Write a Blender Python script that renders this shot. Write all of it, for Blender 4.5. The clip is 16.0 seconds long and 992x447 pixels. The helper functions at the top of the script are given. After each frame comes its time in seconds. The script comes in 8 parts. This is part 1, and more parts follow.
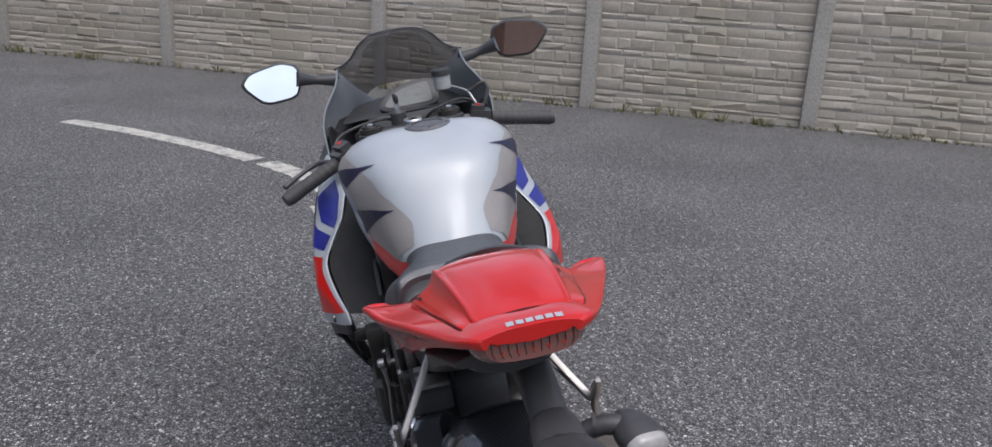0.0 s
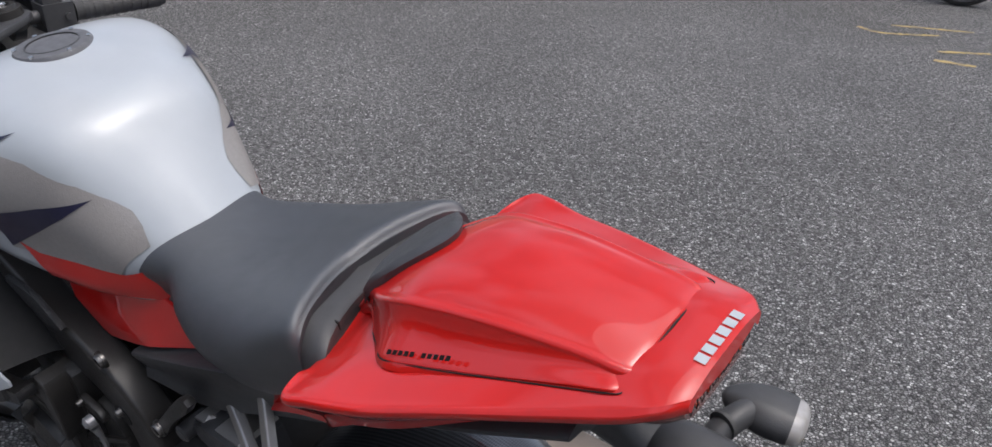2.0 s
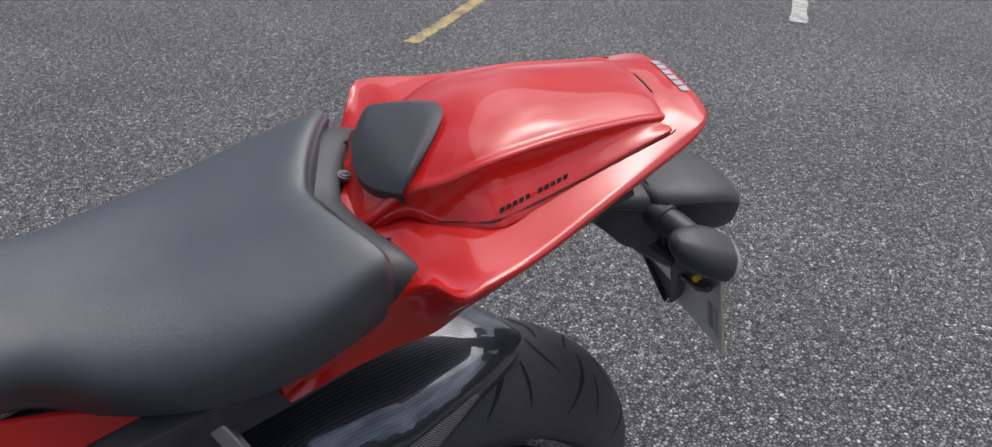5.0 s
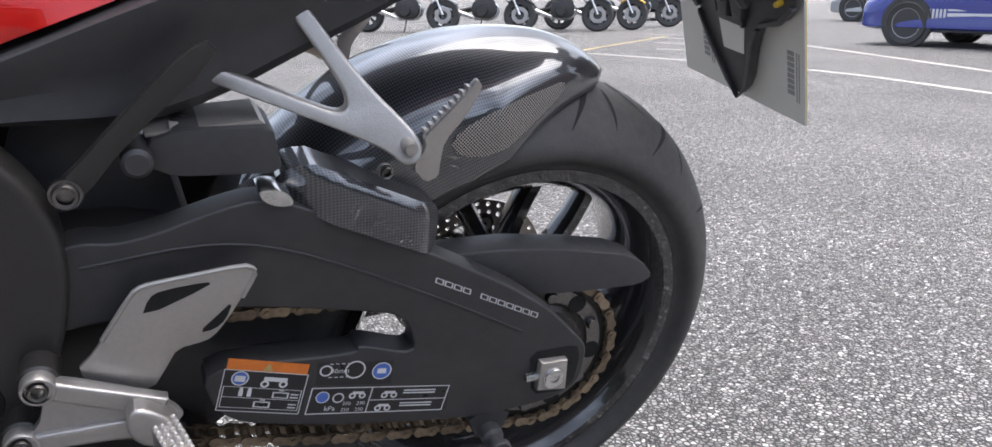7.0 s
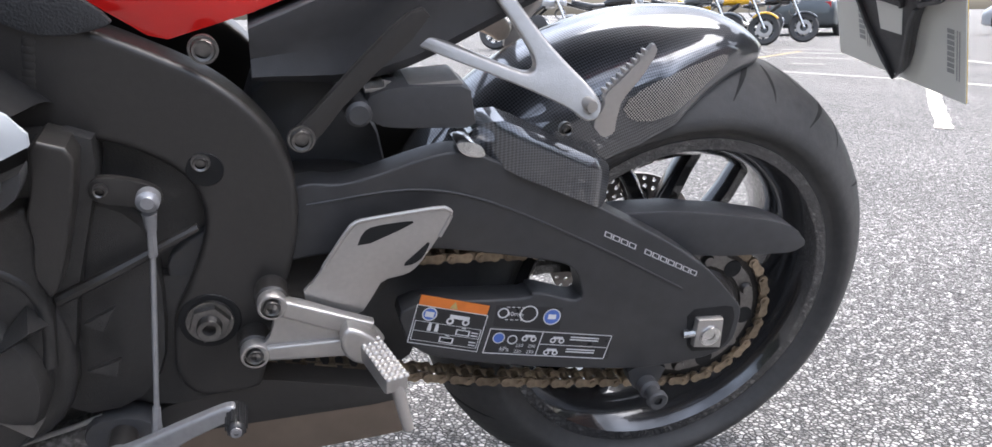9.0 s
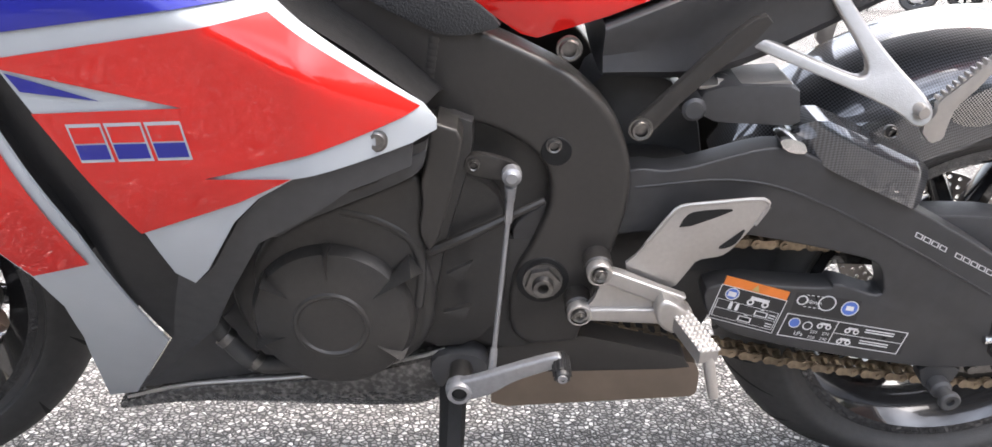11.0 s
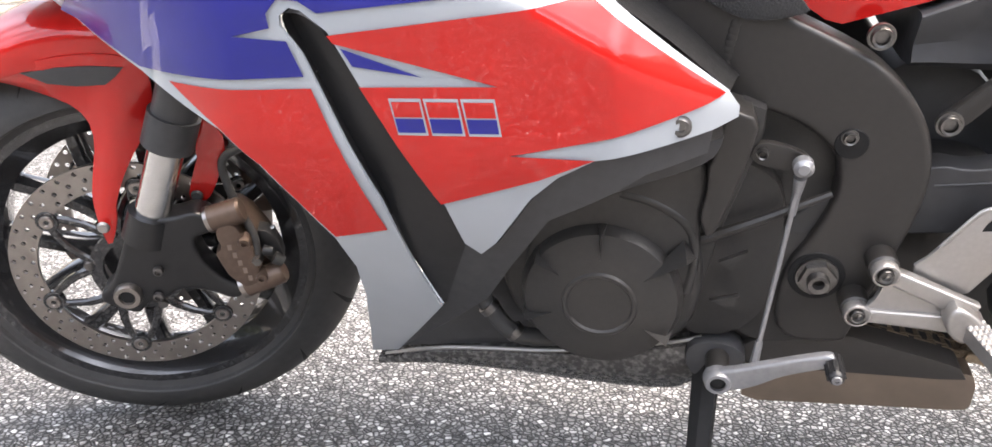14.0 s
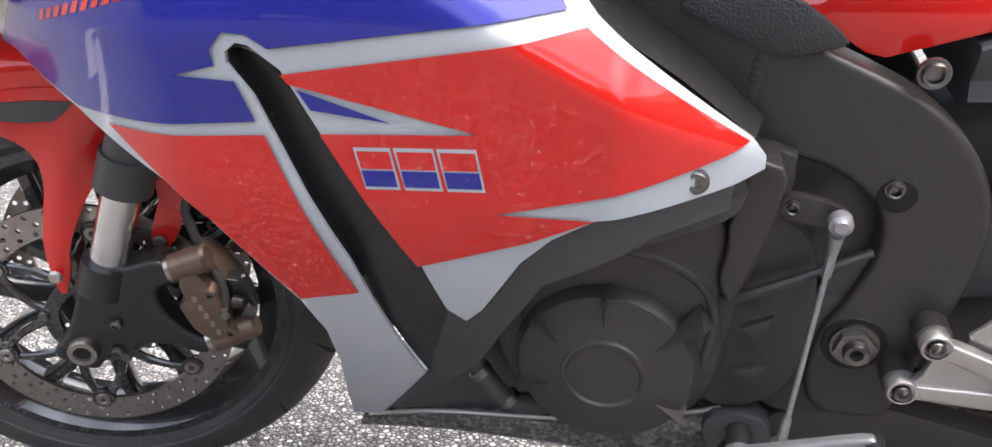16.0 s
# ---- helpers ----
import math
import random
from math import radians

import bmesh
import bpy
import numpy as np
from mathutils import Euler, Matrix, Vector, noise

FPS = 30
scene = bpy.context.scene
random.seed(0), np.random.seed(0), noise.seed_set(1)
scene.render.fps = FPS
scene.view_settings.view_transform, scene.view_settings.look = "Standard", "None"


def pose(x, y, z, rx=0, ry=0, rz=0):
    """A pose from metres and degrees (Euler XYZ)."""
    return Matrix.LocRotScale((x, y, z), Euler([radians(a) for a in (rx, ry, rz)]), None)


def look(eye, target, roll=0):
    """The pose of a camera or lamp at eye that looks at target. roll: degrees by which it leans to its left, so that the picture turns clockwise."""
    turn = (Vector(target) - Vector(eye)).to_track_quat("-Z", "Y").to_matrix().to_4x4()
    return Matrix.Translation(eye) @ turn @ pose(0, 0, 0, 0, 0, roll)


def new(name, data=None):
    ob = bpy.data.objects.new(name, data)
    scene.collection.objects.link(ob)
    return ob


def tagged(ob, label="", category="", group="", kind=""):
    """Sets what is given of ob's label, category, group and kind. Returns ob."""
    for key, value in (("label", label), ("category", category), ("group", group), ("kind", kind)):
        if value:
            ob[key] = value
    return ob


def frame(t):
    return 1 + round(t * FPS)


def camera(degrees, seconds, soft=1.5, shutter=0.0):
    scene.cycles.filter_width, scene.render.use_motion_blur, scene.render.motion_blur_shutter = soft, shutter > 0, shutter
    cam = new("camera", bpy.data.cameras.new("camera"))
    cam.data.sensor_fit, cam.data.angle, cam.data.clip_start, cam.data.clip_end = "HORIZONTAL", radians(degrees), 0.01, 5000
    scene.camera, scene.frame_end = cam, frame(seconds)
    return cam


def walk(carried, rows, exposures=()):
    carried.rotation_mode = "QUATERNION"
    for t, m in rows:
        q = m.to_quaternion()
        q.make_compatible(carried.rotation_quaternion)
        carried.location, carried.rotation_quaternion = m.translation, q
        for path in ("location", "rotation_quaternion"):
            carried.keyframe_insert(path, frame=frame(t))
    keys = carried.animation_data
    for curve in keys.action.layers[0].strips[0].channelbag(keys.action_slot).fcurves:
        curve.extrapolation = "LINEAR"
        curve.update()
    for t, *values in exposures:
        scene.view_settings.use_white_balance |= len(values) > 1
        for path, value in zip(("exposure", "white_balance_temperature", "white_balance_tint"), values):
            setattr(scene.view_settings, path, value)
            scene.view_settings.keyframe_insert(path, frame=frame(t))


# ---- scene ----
cam = camera(60.8, 16.0)
PATH = [
    (0, (1.048, -0.388, 1.28), (-0.833, -0.009, 0.716), 3.3),
    (0.5, (0.854, -0.47, 1.28), (-0.982, 0.045, 0.676), 2.0),
    (1, (0.683, -0.546, 1.281), (-1.084, 0.12, 0.62), 1.9),
    (1.5, (0.539, -0.641, 1.284), (-0.944, 0.467, 0.526), 0.7),
    (2, (0.425, -0.676, 1.259), (-0.678, 0.747, 0.387), 2.2),
    (2.5, (0.285, -0.691, 1.253), (-0.436, 0.889, 0.26), 2.9),
    (3, (0.175, -0.726, 1.257), (-0.173, 0.96, 0.239), 3.3),
    (3.2, (0.115, -0.765, 1.254), (-0.054, 0.962, 0.26), 2.5),
    (5.3, (-0.25, -0.87, 1.173), (0.463, 0.744, 0.231), 1.5),
    (5.5, (-0.252, -0.869, 1.115), (0.461, 0.756, 0.192), 1.2),
    (6, (-0.299, -0.899, 0.948), (0.44, 0.793, 0.178), 0.6),
    (6.5, (-0.334, -0.929, 0.788), (0.422, 0.818, 0.174), 0.4),
    (7, (-0.378, -0.971, 0.684), (0.387, 0.801, 0.159), -0.0),
    (7.5, (-0.382, -0.981, 0.635), (0.387, 0.793, 0.125), -0.5),
    (8, (-0.391, -0.988, 0.63), (0.377, 0.792, 0.138), -0.6),
    (8.5, (-0.429, -1.001, 0.628), (0.231, 0.825, 0.148), -1.0),
    (9, (-0.459, -1.041, 0.642), (0.043, 0.834, 0.162), -0.8),
    (9.5, (-0.495, -1.085, 0.648), (-0.151, 0.825, 0.163), -0.8),
    (10, (-0.528, -1.099, 0.664), (-0.296, 0.821, 0.154), -0.4),
    (10.2, (-0.54, -1.107, 0.67), (-0.368, 0.816, 0.148), -0.4),
    (12.3, (-0.601, -1.111, 0.704), (-0.758, 0.781, 0.075), 0.7),
    (12.5, (-0.607, -1.112, 0.702), (-0.78, 0.779, 0.073), 0.7),
    (13, (-0.632, -1.114, 0.697), (-0.856, 0.771, 0.066), 0.6),
    (13.5, (-0.661, -1.115, 0.696), (-0.984, 0.754, 0.062), 0.1),
    (14, (-0.687, -1.121, 0.699), (-1.082, 0.735, 0.065), 0.1),
    (14.5, (-0.705, -1.125, 0.698), (-1.161, 0.716, 0.063), -0.1),
    (15, (-0.696, -1.122, 0.705), (-1.165, 0.716, 0.073), 0.1),
    (15.5, (-0.683, -1.089, 0.716), (-1.148, 0.753, 0.092), 0.3),
    (16, (-0.687, -0.999, 0.707), (-1.122, 0.855, 0.096), -0.1),
]
EXPOSURES = [(0.0, 0.12, 6150, 12), (0.7, 0.14, 6150, 12), (1.5, 0.26, 6250, 12), (2.0, 0.22, 6300, 11), (2.5, 0.02, 6300, 11), (3.0, 0.08, 6300, 11), (5.5, 0.12, 6300, 11), (5.7, 0.34, 6350, 11), (6.2, 0.85, 6400, 11), (7.0, 1.38, 6450, 11), (8.0, 1.55, 6350, 11), (9.0, 1.82, 6400, 11), (10.2, 2.2, 6700, 11), (12.3, 2.58, 7100, 12), (13.5, 2.62, 7100, 12), (14.0, 2.55, 7050, 12), (14.5, 2.4, 7000, 12), (16.0, 2.2, 6900, 12)]
walk(cam, [(t, look(eye, target, roll)) for t, eye, target, roll in PATH], EXPOSURES)

# ---- light ----
from mathutils.bvhtree import BVHTree

world = bpy.data.worlds.new("overcast_sky")
world.use_nodes = True
scene.world = world
wn, wl = world.node_tree.nodes, world.node_tree.links
sky = wn.new("ShaderNodeTexSky")
sky.sky_type, sky.sun_disc = "NISHITA", False
sky.sun_elevation, sky.sun_rotation = radians(69), radians(73)
sky.air_density, sky.dust_density, sky.ozone_density = 1.0, 4.0, 1.0
grey = wn.new("ShaderNodeHueSaturation")
grey.inputs["Saturation"].default_value = 0.6
wl.new(sky.outputs[0], grey.inputs["Color"])
coords = wn.new("ShaderNodeTexCoord")
cloud = wn.new("ShaderNodeTexNoise")
cloud.inputs["Scale"].default_value, cloud.inputs["Detail"].default_value = 2.8, 8.0
wl.new(coords.outputs["Generated"], cloud.inputs["Vector"])
soft_cloud = wn.new("ShaderNodeMapRange")
soft_cloud.inputs[1].default_value, soft_cloud.inputs[2].default_value = 0.38, 0.64
soft_cloud.inputs[3].default_value, soft_cloud.inputs[4].default_value = 0.6, 1.85
wl.new(cloud.outputs["Fac"], soft_cloud.inputs[0])
# an overcast sky: brighter overhead than towards the horizon
split = wn.new("ShaderNodeSeparateXYZ")
wl.new(coords.outputs["Generated"], split.inputs[0])
height = wn.new("ShaderNodeMapRange")
height.inputs[1].default_value, height.inputs[2].default_value = 0.0, 1.0
height.inputs[3].default_value, height.inputs[4].default_value = 0.7, 1.34
wl.new(split.outputs["Z"], height.inputs[0])
overcast = wn.new("ShaderNodeMath")
overcast.operation = "MULTIPLY"
wl.new(soft_cloud.outputs[0], overcast.inputs[0])
wl.new(height.outputs[0], overcast.inputs[1])
wl.new(overcast.outputs[0], grey.inputs["Value"])
wl.new(grey.outputs[0], wn["Background"].inputs[0])
wn["Background"].inputs[1].default_value = 0.138
sun_data = bpy.data.lights.new("sun", "SUN")
sun_data.energy, sun_data.angle, sun_data.color = 0.85, radians(70), (1.0, 0.97, 0.93)
sun = new("sun", sun_data)
sun.matrix_world = look((2.6, 0.8, 7.0), (0, 0, 0))


# ---- materials ----
def material(name, base, rough=0.5, metal=0.0, second=None, scale=60.0, amount=0.5, bump=0.0, bump_scale=200.0, coat=0.0,
             spread=0.08, dirt=None, dirt_scale=6.0, dirt_amount=0.25, random_value=0.0):
    """Principled surface with grain, wide stains and fine relief."""
    m = bpy.data.materials.new(name)
    m.use_nodes = True
    n, l = m.node_tree.nodes, m.node_tree.links
    b = n["Principled BSDF"]
    b.inputs["Metallic"].default_value = metal
    b.inputs["Coat Weight"].default_value = coat
    b.inputs["Coat Roughness"].default_value = 0.025
    co = n.new("ShaderNodeTexCoord")
    no = n.new("ShaderNodeTexNoise")
    no.inputs["Scale"].default_value, no.inputs["Detail"].default_value = scale, 5.0
    l.new(co.outputs["Object"], no.inputs["Vector"])
    ramp = n.new("ShaderNodeMapRange")
    ramp.inputs[1].default_value, ramp.inputs[2].default_value = 0.5 - amount / 2, 0.5 + amount / 2
    l.new(no.outputs["Fac"], ramp.inputs[0])
    mix = n.new("ShaderNodeMix")
    mix.data_type = "RGBA"
    mix.inputs[6].default_value = (*base, 1)
    mix.inputs[7].default_value = (*(second or [c * 0.8 for c in base]), 1)
    l.new(ramp.outputs[0], mix.inputs[0])
    colour = mix.outputs[2]
    if dirt:
        wide = n.new("ShaderNodeTexNoise")
        wide.inputs["Scale"].default_value, wide.inputs["Detail"].default_value = dirt_scale, 6.0
        l.new(co.outputs["Object"], wide.inputs["Vector"])
        r2 = n.new("ShaderNodeMapRange")
        r2.inputs[1].default_value, r2.inputs[2].default_value = 0.45, 0.75
        r2.inputs[4].default_value = dirt_amount
        l.new(wide.outputs["Fac"], r2.inputs[0])
        m2 = n.new("ShaderNodeMix")
        m2.data_type = "RGBA"
        m2.inputs[7].default_value = (*dirt, 1)
        l.new(colour, m2.inputs[6])
        l.new(r2.outputs[0], m2.inputs[0])
        colour = m2.outputs[2]
    if random_value:
        info = n.new("ShaderNodeObjectInfo")
        r3 = n.new("ShaderNodeMapRange")
        r3.inputs[3].default_value, r3.inputs[4].default_value = 1 - random_value, 1 + random_value
        l.new(info.outputs["Random"], r3.inputs[0])
        hsv = n.new("ShaderNodeHueSaturation")
        l.new(r3.outputs[0], hsv.inputs["Value"])
        l.new(colour, hsv.inputs["Color"])
        colour = hsv.outputs[0]
    l.new(colour, b.inputs["Base Color"])
    rr = n.new("ShaderNodeMapRange")
    rr.inputs[3].default_value, rr.inputs[4].default_value = max(0.02, rough - spread), min(1.0, rough + spread)
    l.new(no.outputs["Fac"], rr.inputs[0])
    l.new(rr.outputs[0], b.inputs["Roughness"])
    if bump:
        fine = n.new("ShaderNodeTexNoise")
        fine.inputs["Scale"].default_value, fine.inputs["Detail"].default_value = bump_scale, 3.0
        l.new(co.outputs["Object"], fine.inputs["Vector"])
        bp = n.new("ShaderNodeBump")
        bp.inputs["Strength"].default_value, bp.inputs["Distance"].default_value = bump, 0.002
        l.new(fine.outputs["Fac"], bp.inputs["Height"])
        l.new(bp.outputs[0], b.inputs["Normal"])
    return m


def asphalt_material():
    """Worn asphalt: pale and dark chippings set in bitumen, with faint patches."""
    m = bpy.data.materials.new("asphalt")
    m.use_nodes = True
    n, l = m.node_tree.nodes, m.node_tree.links
    b = n["Principled BSDF"]
    co = n.new("ShaderNodeTexCoord")
    stones = n.new("ShaderNodeTexVoronoi")
    stones.inputs["Scale"].default_value = 112.0
    l.new(co.outputs["Object"], stones.inputs["Vector"])
    edge = n.new("ShaderNodeTexVoronoi")
    edge.feature = "DISTANCE_TO_EDGE"
    edge.inputs["Scale"].default_value = 112.0
    l.new(co.outputs["Object"], edge.inputs["Vector"])
    sep = n.new("ShaderNodeSeparateColor")
    l.new(stones.outputs["Color"], sep.inputs[0])
    ramp = n.new("ShaderNodeValToRGB")
    ramp.color_ramp.elements[0].color = (0.13, 0.127, 0.124, 1)
    ramp.color_ramp.elements[1].position = 1.0
    ramp.color_ramp.elements[1].color = (0.62, 0.61, 0.595, 1)
    mid = ramp.color_ramp.elements.new(0.6)
    mid.color = (0.265, 0.26, 0.255, 1)
    pale = ramp.color_ramp.elements.new(0.86)
    pale.color = (0.37, 0.364, 0.355, 1)
    l.new(sep.outputs[0], ramp.inputs[0])
    gap = n.new("ShaderNodeMapRange")
    gap.inputs[1].default_value, gap.inputs[2].default_value = 0.03, 0.2
    l.new(edge.outputs["Distance"], gap.inputs[0])
    tar = n.new("ShaderNodeMix")
    tar.data_type = "RGBA"
    tar.inputs[6].default_value = (0.03, 0.029, 0.029, 1)
    l.new(gap.outputs[0], tar.inputs[0])
    l.new(ramp.outputs[0], tar.inputs[7])
    wide = n.new("ShaderNodeTexNoise")
    wide.inputs["Scale"].default_value, wide.inputs["Detail"].default_value = 0.8, 6.0
    l.new(co.outputs["Object"], wide.inputs["Vector"])
    w2 = n.new("ShaderNodeMapRange")
    w2.inputs[1].default_value, w2.inputs[2].default_value = 0.3, 0.7
    w2.inputs[3].default_value, w2.inputs[4].default_value = 0.8, 1.15
    l.new(wide.outputs["Fac"], w2.inputs[0])
    hsv = n.new("ShaderNodeHueSaturation")
    l.new(tar.outputs[2], hsv.inputs["Color"])
    clump = n.new("ShaderNodeTexNoise")
    clump.inputs["Scale"].default_value, clump.inputs["Detail"].default_value = 48.0, 3.0
    l.new(co.outputs["Object"], clump.inputs["Vector"])
    w3 = n.new("ShaderNodeMapRange")
    w3.inputs[1].default_value, w3.inputs[2].default_value = 0.3, 0.7
    w3.inputs[3].default_value, w3.inputs[4].default_value = 0.58, 1.45
    l.new(clump.outputs["Fac"], w3.inputs[0])
    both = n.new("ShaderNodeMath")
    both.operation = "MULTIPLY"
    l.new(w2.outputs[0], both.inputs[0])
    l.new(w3.outputs[0], both.inputs[1])
    l.new(both.outputs[0], hsv.inputs["Value"])
    l.new(hsv.outputs[0], b.inputs["Base Color"])
    b.inputs["Roughness"].default_value = 0.7
    b.inputs["Specular IOR Level"].default_value = 0.35
    bp = n.new("ShaderNodeBump")
    bp.inputs["Strength"].default_value, bp.inputs["Distance"].default_value = 1.0, 0.004
    l.new(gap.outputs[0], bp.inputs["Height"])
    l.new(bp.outputs[0], b.inputs["Normal"])
    return m


def carbon_material():
    """Woven carbon fibre under clear lacquer."""
    m = bpy.data.materials.new("carbon_fibre")
    m.use_nodes = True
    n, l = m.node_tree.nodes, m.node_tree.links
    b = n["Principled BSDF"]
    co = n.new("ShaderNodeTexCoord")
    mp = n.new("ShaderNodeMapping")
    mp.inputs["Rotation"].default_value = (0, 0, radians(45))
    l.new(co.outputs["UV"], mp.inputs["Vector"])
    ch = n.new("ShaderNodeTexChecker")
    ch.inputs["Scale"].default_value = 1000.0 / 2.1
    ch.inputs["Color1"].default_value = (0.02, 0.021, 0.024, 1)
    ch.inputs["Color2"].default_value = (0.085, 0.089, 0.1, 1)
    l.new(mp.outputs[0], ch.inputs["Vector"])
    l.new(ch.outputs["Color"], b.inputs["Base Color"])
    b.inputs["Roughness"].default_value = 0.4
    b.inputs["Metallic"].default_value = 0.6
    b.inputs["Coat Weight"].default_value = 1.0
    b.inputs["Coat IOR"].default_value = 1.85
    b.inputs["Coat Roughness"].default_value = 0.02
    return m


def glass_material(name, colour, rough=0.02):
    m = bpy.data.materials.new(name)
    m.use_nodes = True
    b = m.node_tree.nodes["Principled BSDF"]
    b.inputs["Base Color"].default_value = (*colour, 1)
    b.inputs["Roughness"].default_value = rough
    b.inputs["Transmission Weight"].default_value = 1.0
    b.inputs["IOR"].default_value = 1.2
    return m


ASPHALT = asphalt_material()
CARBON = carbon_material()
RED = material("red_paint", (0.56, 0.011, 0.008), 0.45, 0, (0.5, 0.009, 0.007), 20, coat=0.95, spread=0.04, dirt=(0.5, 0.04, 0.03), dirt_amount=0.1)
for paint in (RED,):
    paint.node_tree.nodes["Principled BSDF"].inputs["Specular IOR Level"].default_value = 0.12
    paint.node_tree.nodes["Principled BSDF"].inputs["Coat IOR"].default_value = 1.57
WHITE = material("white_paint", (0.385, 0.414, 0.444), 0.5, 0, (0.36, 0.388, 0.416), 20, coat=0.6, spread=0.04, dirt=(0.55, 0.53, 0.5), dirt_amount=0.15)
BLUE = material("blue_paint", (0.016, 0.02, 0.24), 0.4, 0, (0.014, 0.018, 0.2), 20, coat=0.7, spread=0.04, dirt=(0.05, 0.05, 0.2), dirt_amount=0.12)
BLUE.node_tree.nodes["Principled BSDF"].inputs["Specular IOR Level"].default_value = 0.12
BLACK = material("matt_black_plastic", (0.05, 0.05, 0.053), 0.45, 0, (0.041, 0.041, 0.043), 90, bump=0.15, bump_scale=900, dirt=(0.07, 0.065, 0.06), dirt_amount=0.3)
GLOSS = material("gloss_black_plastic", (0.012, 0.012, 0.013), 0.18, 0, coat=0.6)
FRAME = material("black_painted_aluminium", (0.033, 0.03, 0.028), 0.36, 0.1, (0.028, 0.026, 0.024), 140, bump=0.1, bump_scale=600, dirt=(0.07, 0.06, 0.055), dirt_amount=0.25)
SWING = material("satin_black_swingarm", (0.03, 0.03, 0.0315), 0.45, 0.1, (0.042, 0.042, 0.044), 60, bump=0.05, bump_scale=500, dirt=(0.08, 0.07, 0.06), dirt_amount=0.3)
ENGINE = material("dark_engine_casting", (0.037, 0.035, 0.034), 0.38, 0.15, (0.029, 0.028, 0.027), 160, bump=0.25, bump_scale=700, dirt=(0.07, 0.06, 0.05), dirt_amount=0.3)
ALU = material("cast_aluminium", (0.45, 0.43, 0.41), 0.36, 0.75, (0.41, 0.39, 0.37), 180, bump=0.15, bump_scale=800, dirt=(0.4, 0.36, 0.32), dirt_amount=0.35)
BOLTSTEEL = material("dull_bolt_steel", (0.22, 0.212, 0.205), 0.38, 1.0, (0.16, 0.153, 0.147), 200)
STEEL = material("polished_steel", (0.7, 0.7, 0.7), 0.2, 1.0, (0.6, 0.6, 0.6), 80, dirt=(0.4, 0.36, 0.32), dirt_amount=0.3)
DISC = material("drilled_disc_steel", (0.42, 0.39, 0.36), 0.32, 1.0, (0.34, 0.31, 0.29), 60, dirt=(0.28, 0.22, 0.18), dirt_amount=0.4)
BRONZE_PRINT = material("pale_bronze_print", (0.27, 0.2, 0.16), 0.5)
FORK = material("satin_black_casting", (0.017, 0.017, 0.018), 0.36, 0.05, (0.013, 0.013, 0.014), 120, bump=0.12, bump_scale=700, dirt=(0.05, 0.045, 0.04), dirt_amount=0.2)
BRONZE = material("bronze_caliper_paint", (0.165, 0.112, 0.085), 0.42, 0.45, (0.13, 0.087, 0.066), 120, dirt=(0.1, 0.08, 0.06), dirt_amount=0.4)
EXHAUST = material("stained_steel_exhaust", (0.29, 0.235, 0.19), 0.42, 0.85, (0.23, 0.185, 0.15), 25, dirt=(0.16, 0.13, 0.1), dirt_amount=0.4)
CHAIN = material("worn_gold_chain", (0.38, 0.3, 0.21), 0.4, 0.75, (0.22, 0.17, 0.12), 120, dirt=(0.07, 0.05, 0.04), dirt_amount=0.4, dirt_scale=30, random_value=0.35)
RUBBER = material("tyre_rubber", (0.048, 0.047, 0.046), 0.62, 0, (0.038, 0.037, 0.037), 90, bump=0.2, bump_scale=500, dirt=(0.075, 0.07, 0.065), dirt_amount=0.5, dirt_scale=9)
GROOVE = material("tread_groove", (0.006, 0.006, 0.006), 0.8)
SEAT = material("seat_vinyl", (0.036, 0.039, 0.047), 0.4, 0, (0.031, 0.034, 0.041), 40, bump=0.35, bump_scale=1400, dirt=(0.05, 0.05, 0.05), dirt_amount=0.3)
SEAT.node_tree.nodes["Principled BSDF"].inputs["Specular IOR Level"].default_value = 1.0
SEAT.node_tree.nodes["Principled BSDF"].inputs["IOR"].default_value = 1.62
KNEE = material("knee_pad_grey", (0.29, 0.272, 0.262), 0.42, 0, (0.26, 0.246, 0.237), 200, coat=0.4, bump=0.2, bump_scale=600)
# black inner plastic; the flat recess sheets use it as painted shade
RECESS = material("black_plastic_and_recess_shade", (0.014, 0.014, 0.0145), 0.55, 0, (0.011, 0.011, 0.0115), 90, bump=0.2, bump_scale=800)
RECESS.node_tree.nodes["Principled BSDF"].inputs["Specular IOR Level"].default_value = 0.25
NAVY = material("dark_navy_film", (0.016, 0.016, 0.05), 0.4, 0, bump=0.2, bump_scale=600)
RIM = material("black_wheel_paint", (0.03, 0.03, 0.032), 0.18, 0.2, coat=1.0, dirt=(0.06, 0.055, 0.05), dirt_amount=0.4)
PAD = material("rear_pad_vinyl", (0.055, 0.056, 0.061), 0.45, 0, bump=0.3, bump_scale=1300)
PLATE = material("plate_plastic", (0.62, 0.62, 0.57), 0.4, 0, (0.56, 0.56, 0.52), 8, dirt=(0.4, 0.4, 0.36), dirt_amount=0.3)
PLATE_EDGE = material("yellow_plate_edge", (0.75, 0.5, 0.05), 0.4)
SMOKE = glass_material("smoked_screen", (0.3, 0.3, 0.31))
WEED = material("dry_weed_leaves", (0.16, 0.15, 0.06), 0.7, 0, (0.09, 0.1, 0.035), 30)
MIRROR = material("mirror_glass", (0.9, 0.92, 0.95), 0.02, 1.0, (0.9, 0.92, 0.95), spread=0.0)
ORANGE = material("orange_label", (0.75, 0.2, 0.03), 0.45)
INK = material("white_print", (0.7, 0.7, 0.7), 0.5)
BLACKINK = material("black_print", (0.015, 0.012, 0.012), 0.4)
BLUEINK = material("blue_print", (0.08, 0.16, 0.5), 0.45)
DARKLABEL = material("dark_label_film", (0.02, 0.02, 0.021), 0.3)
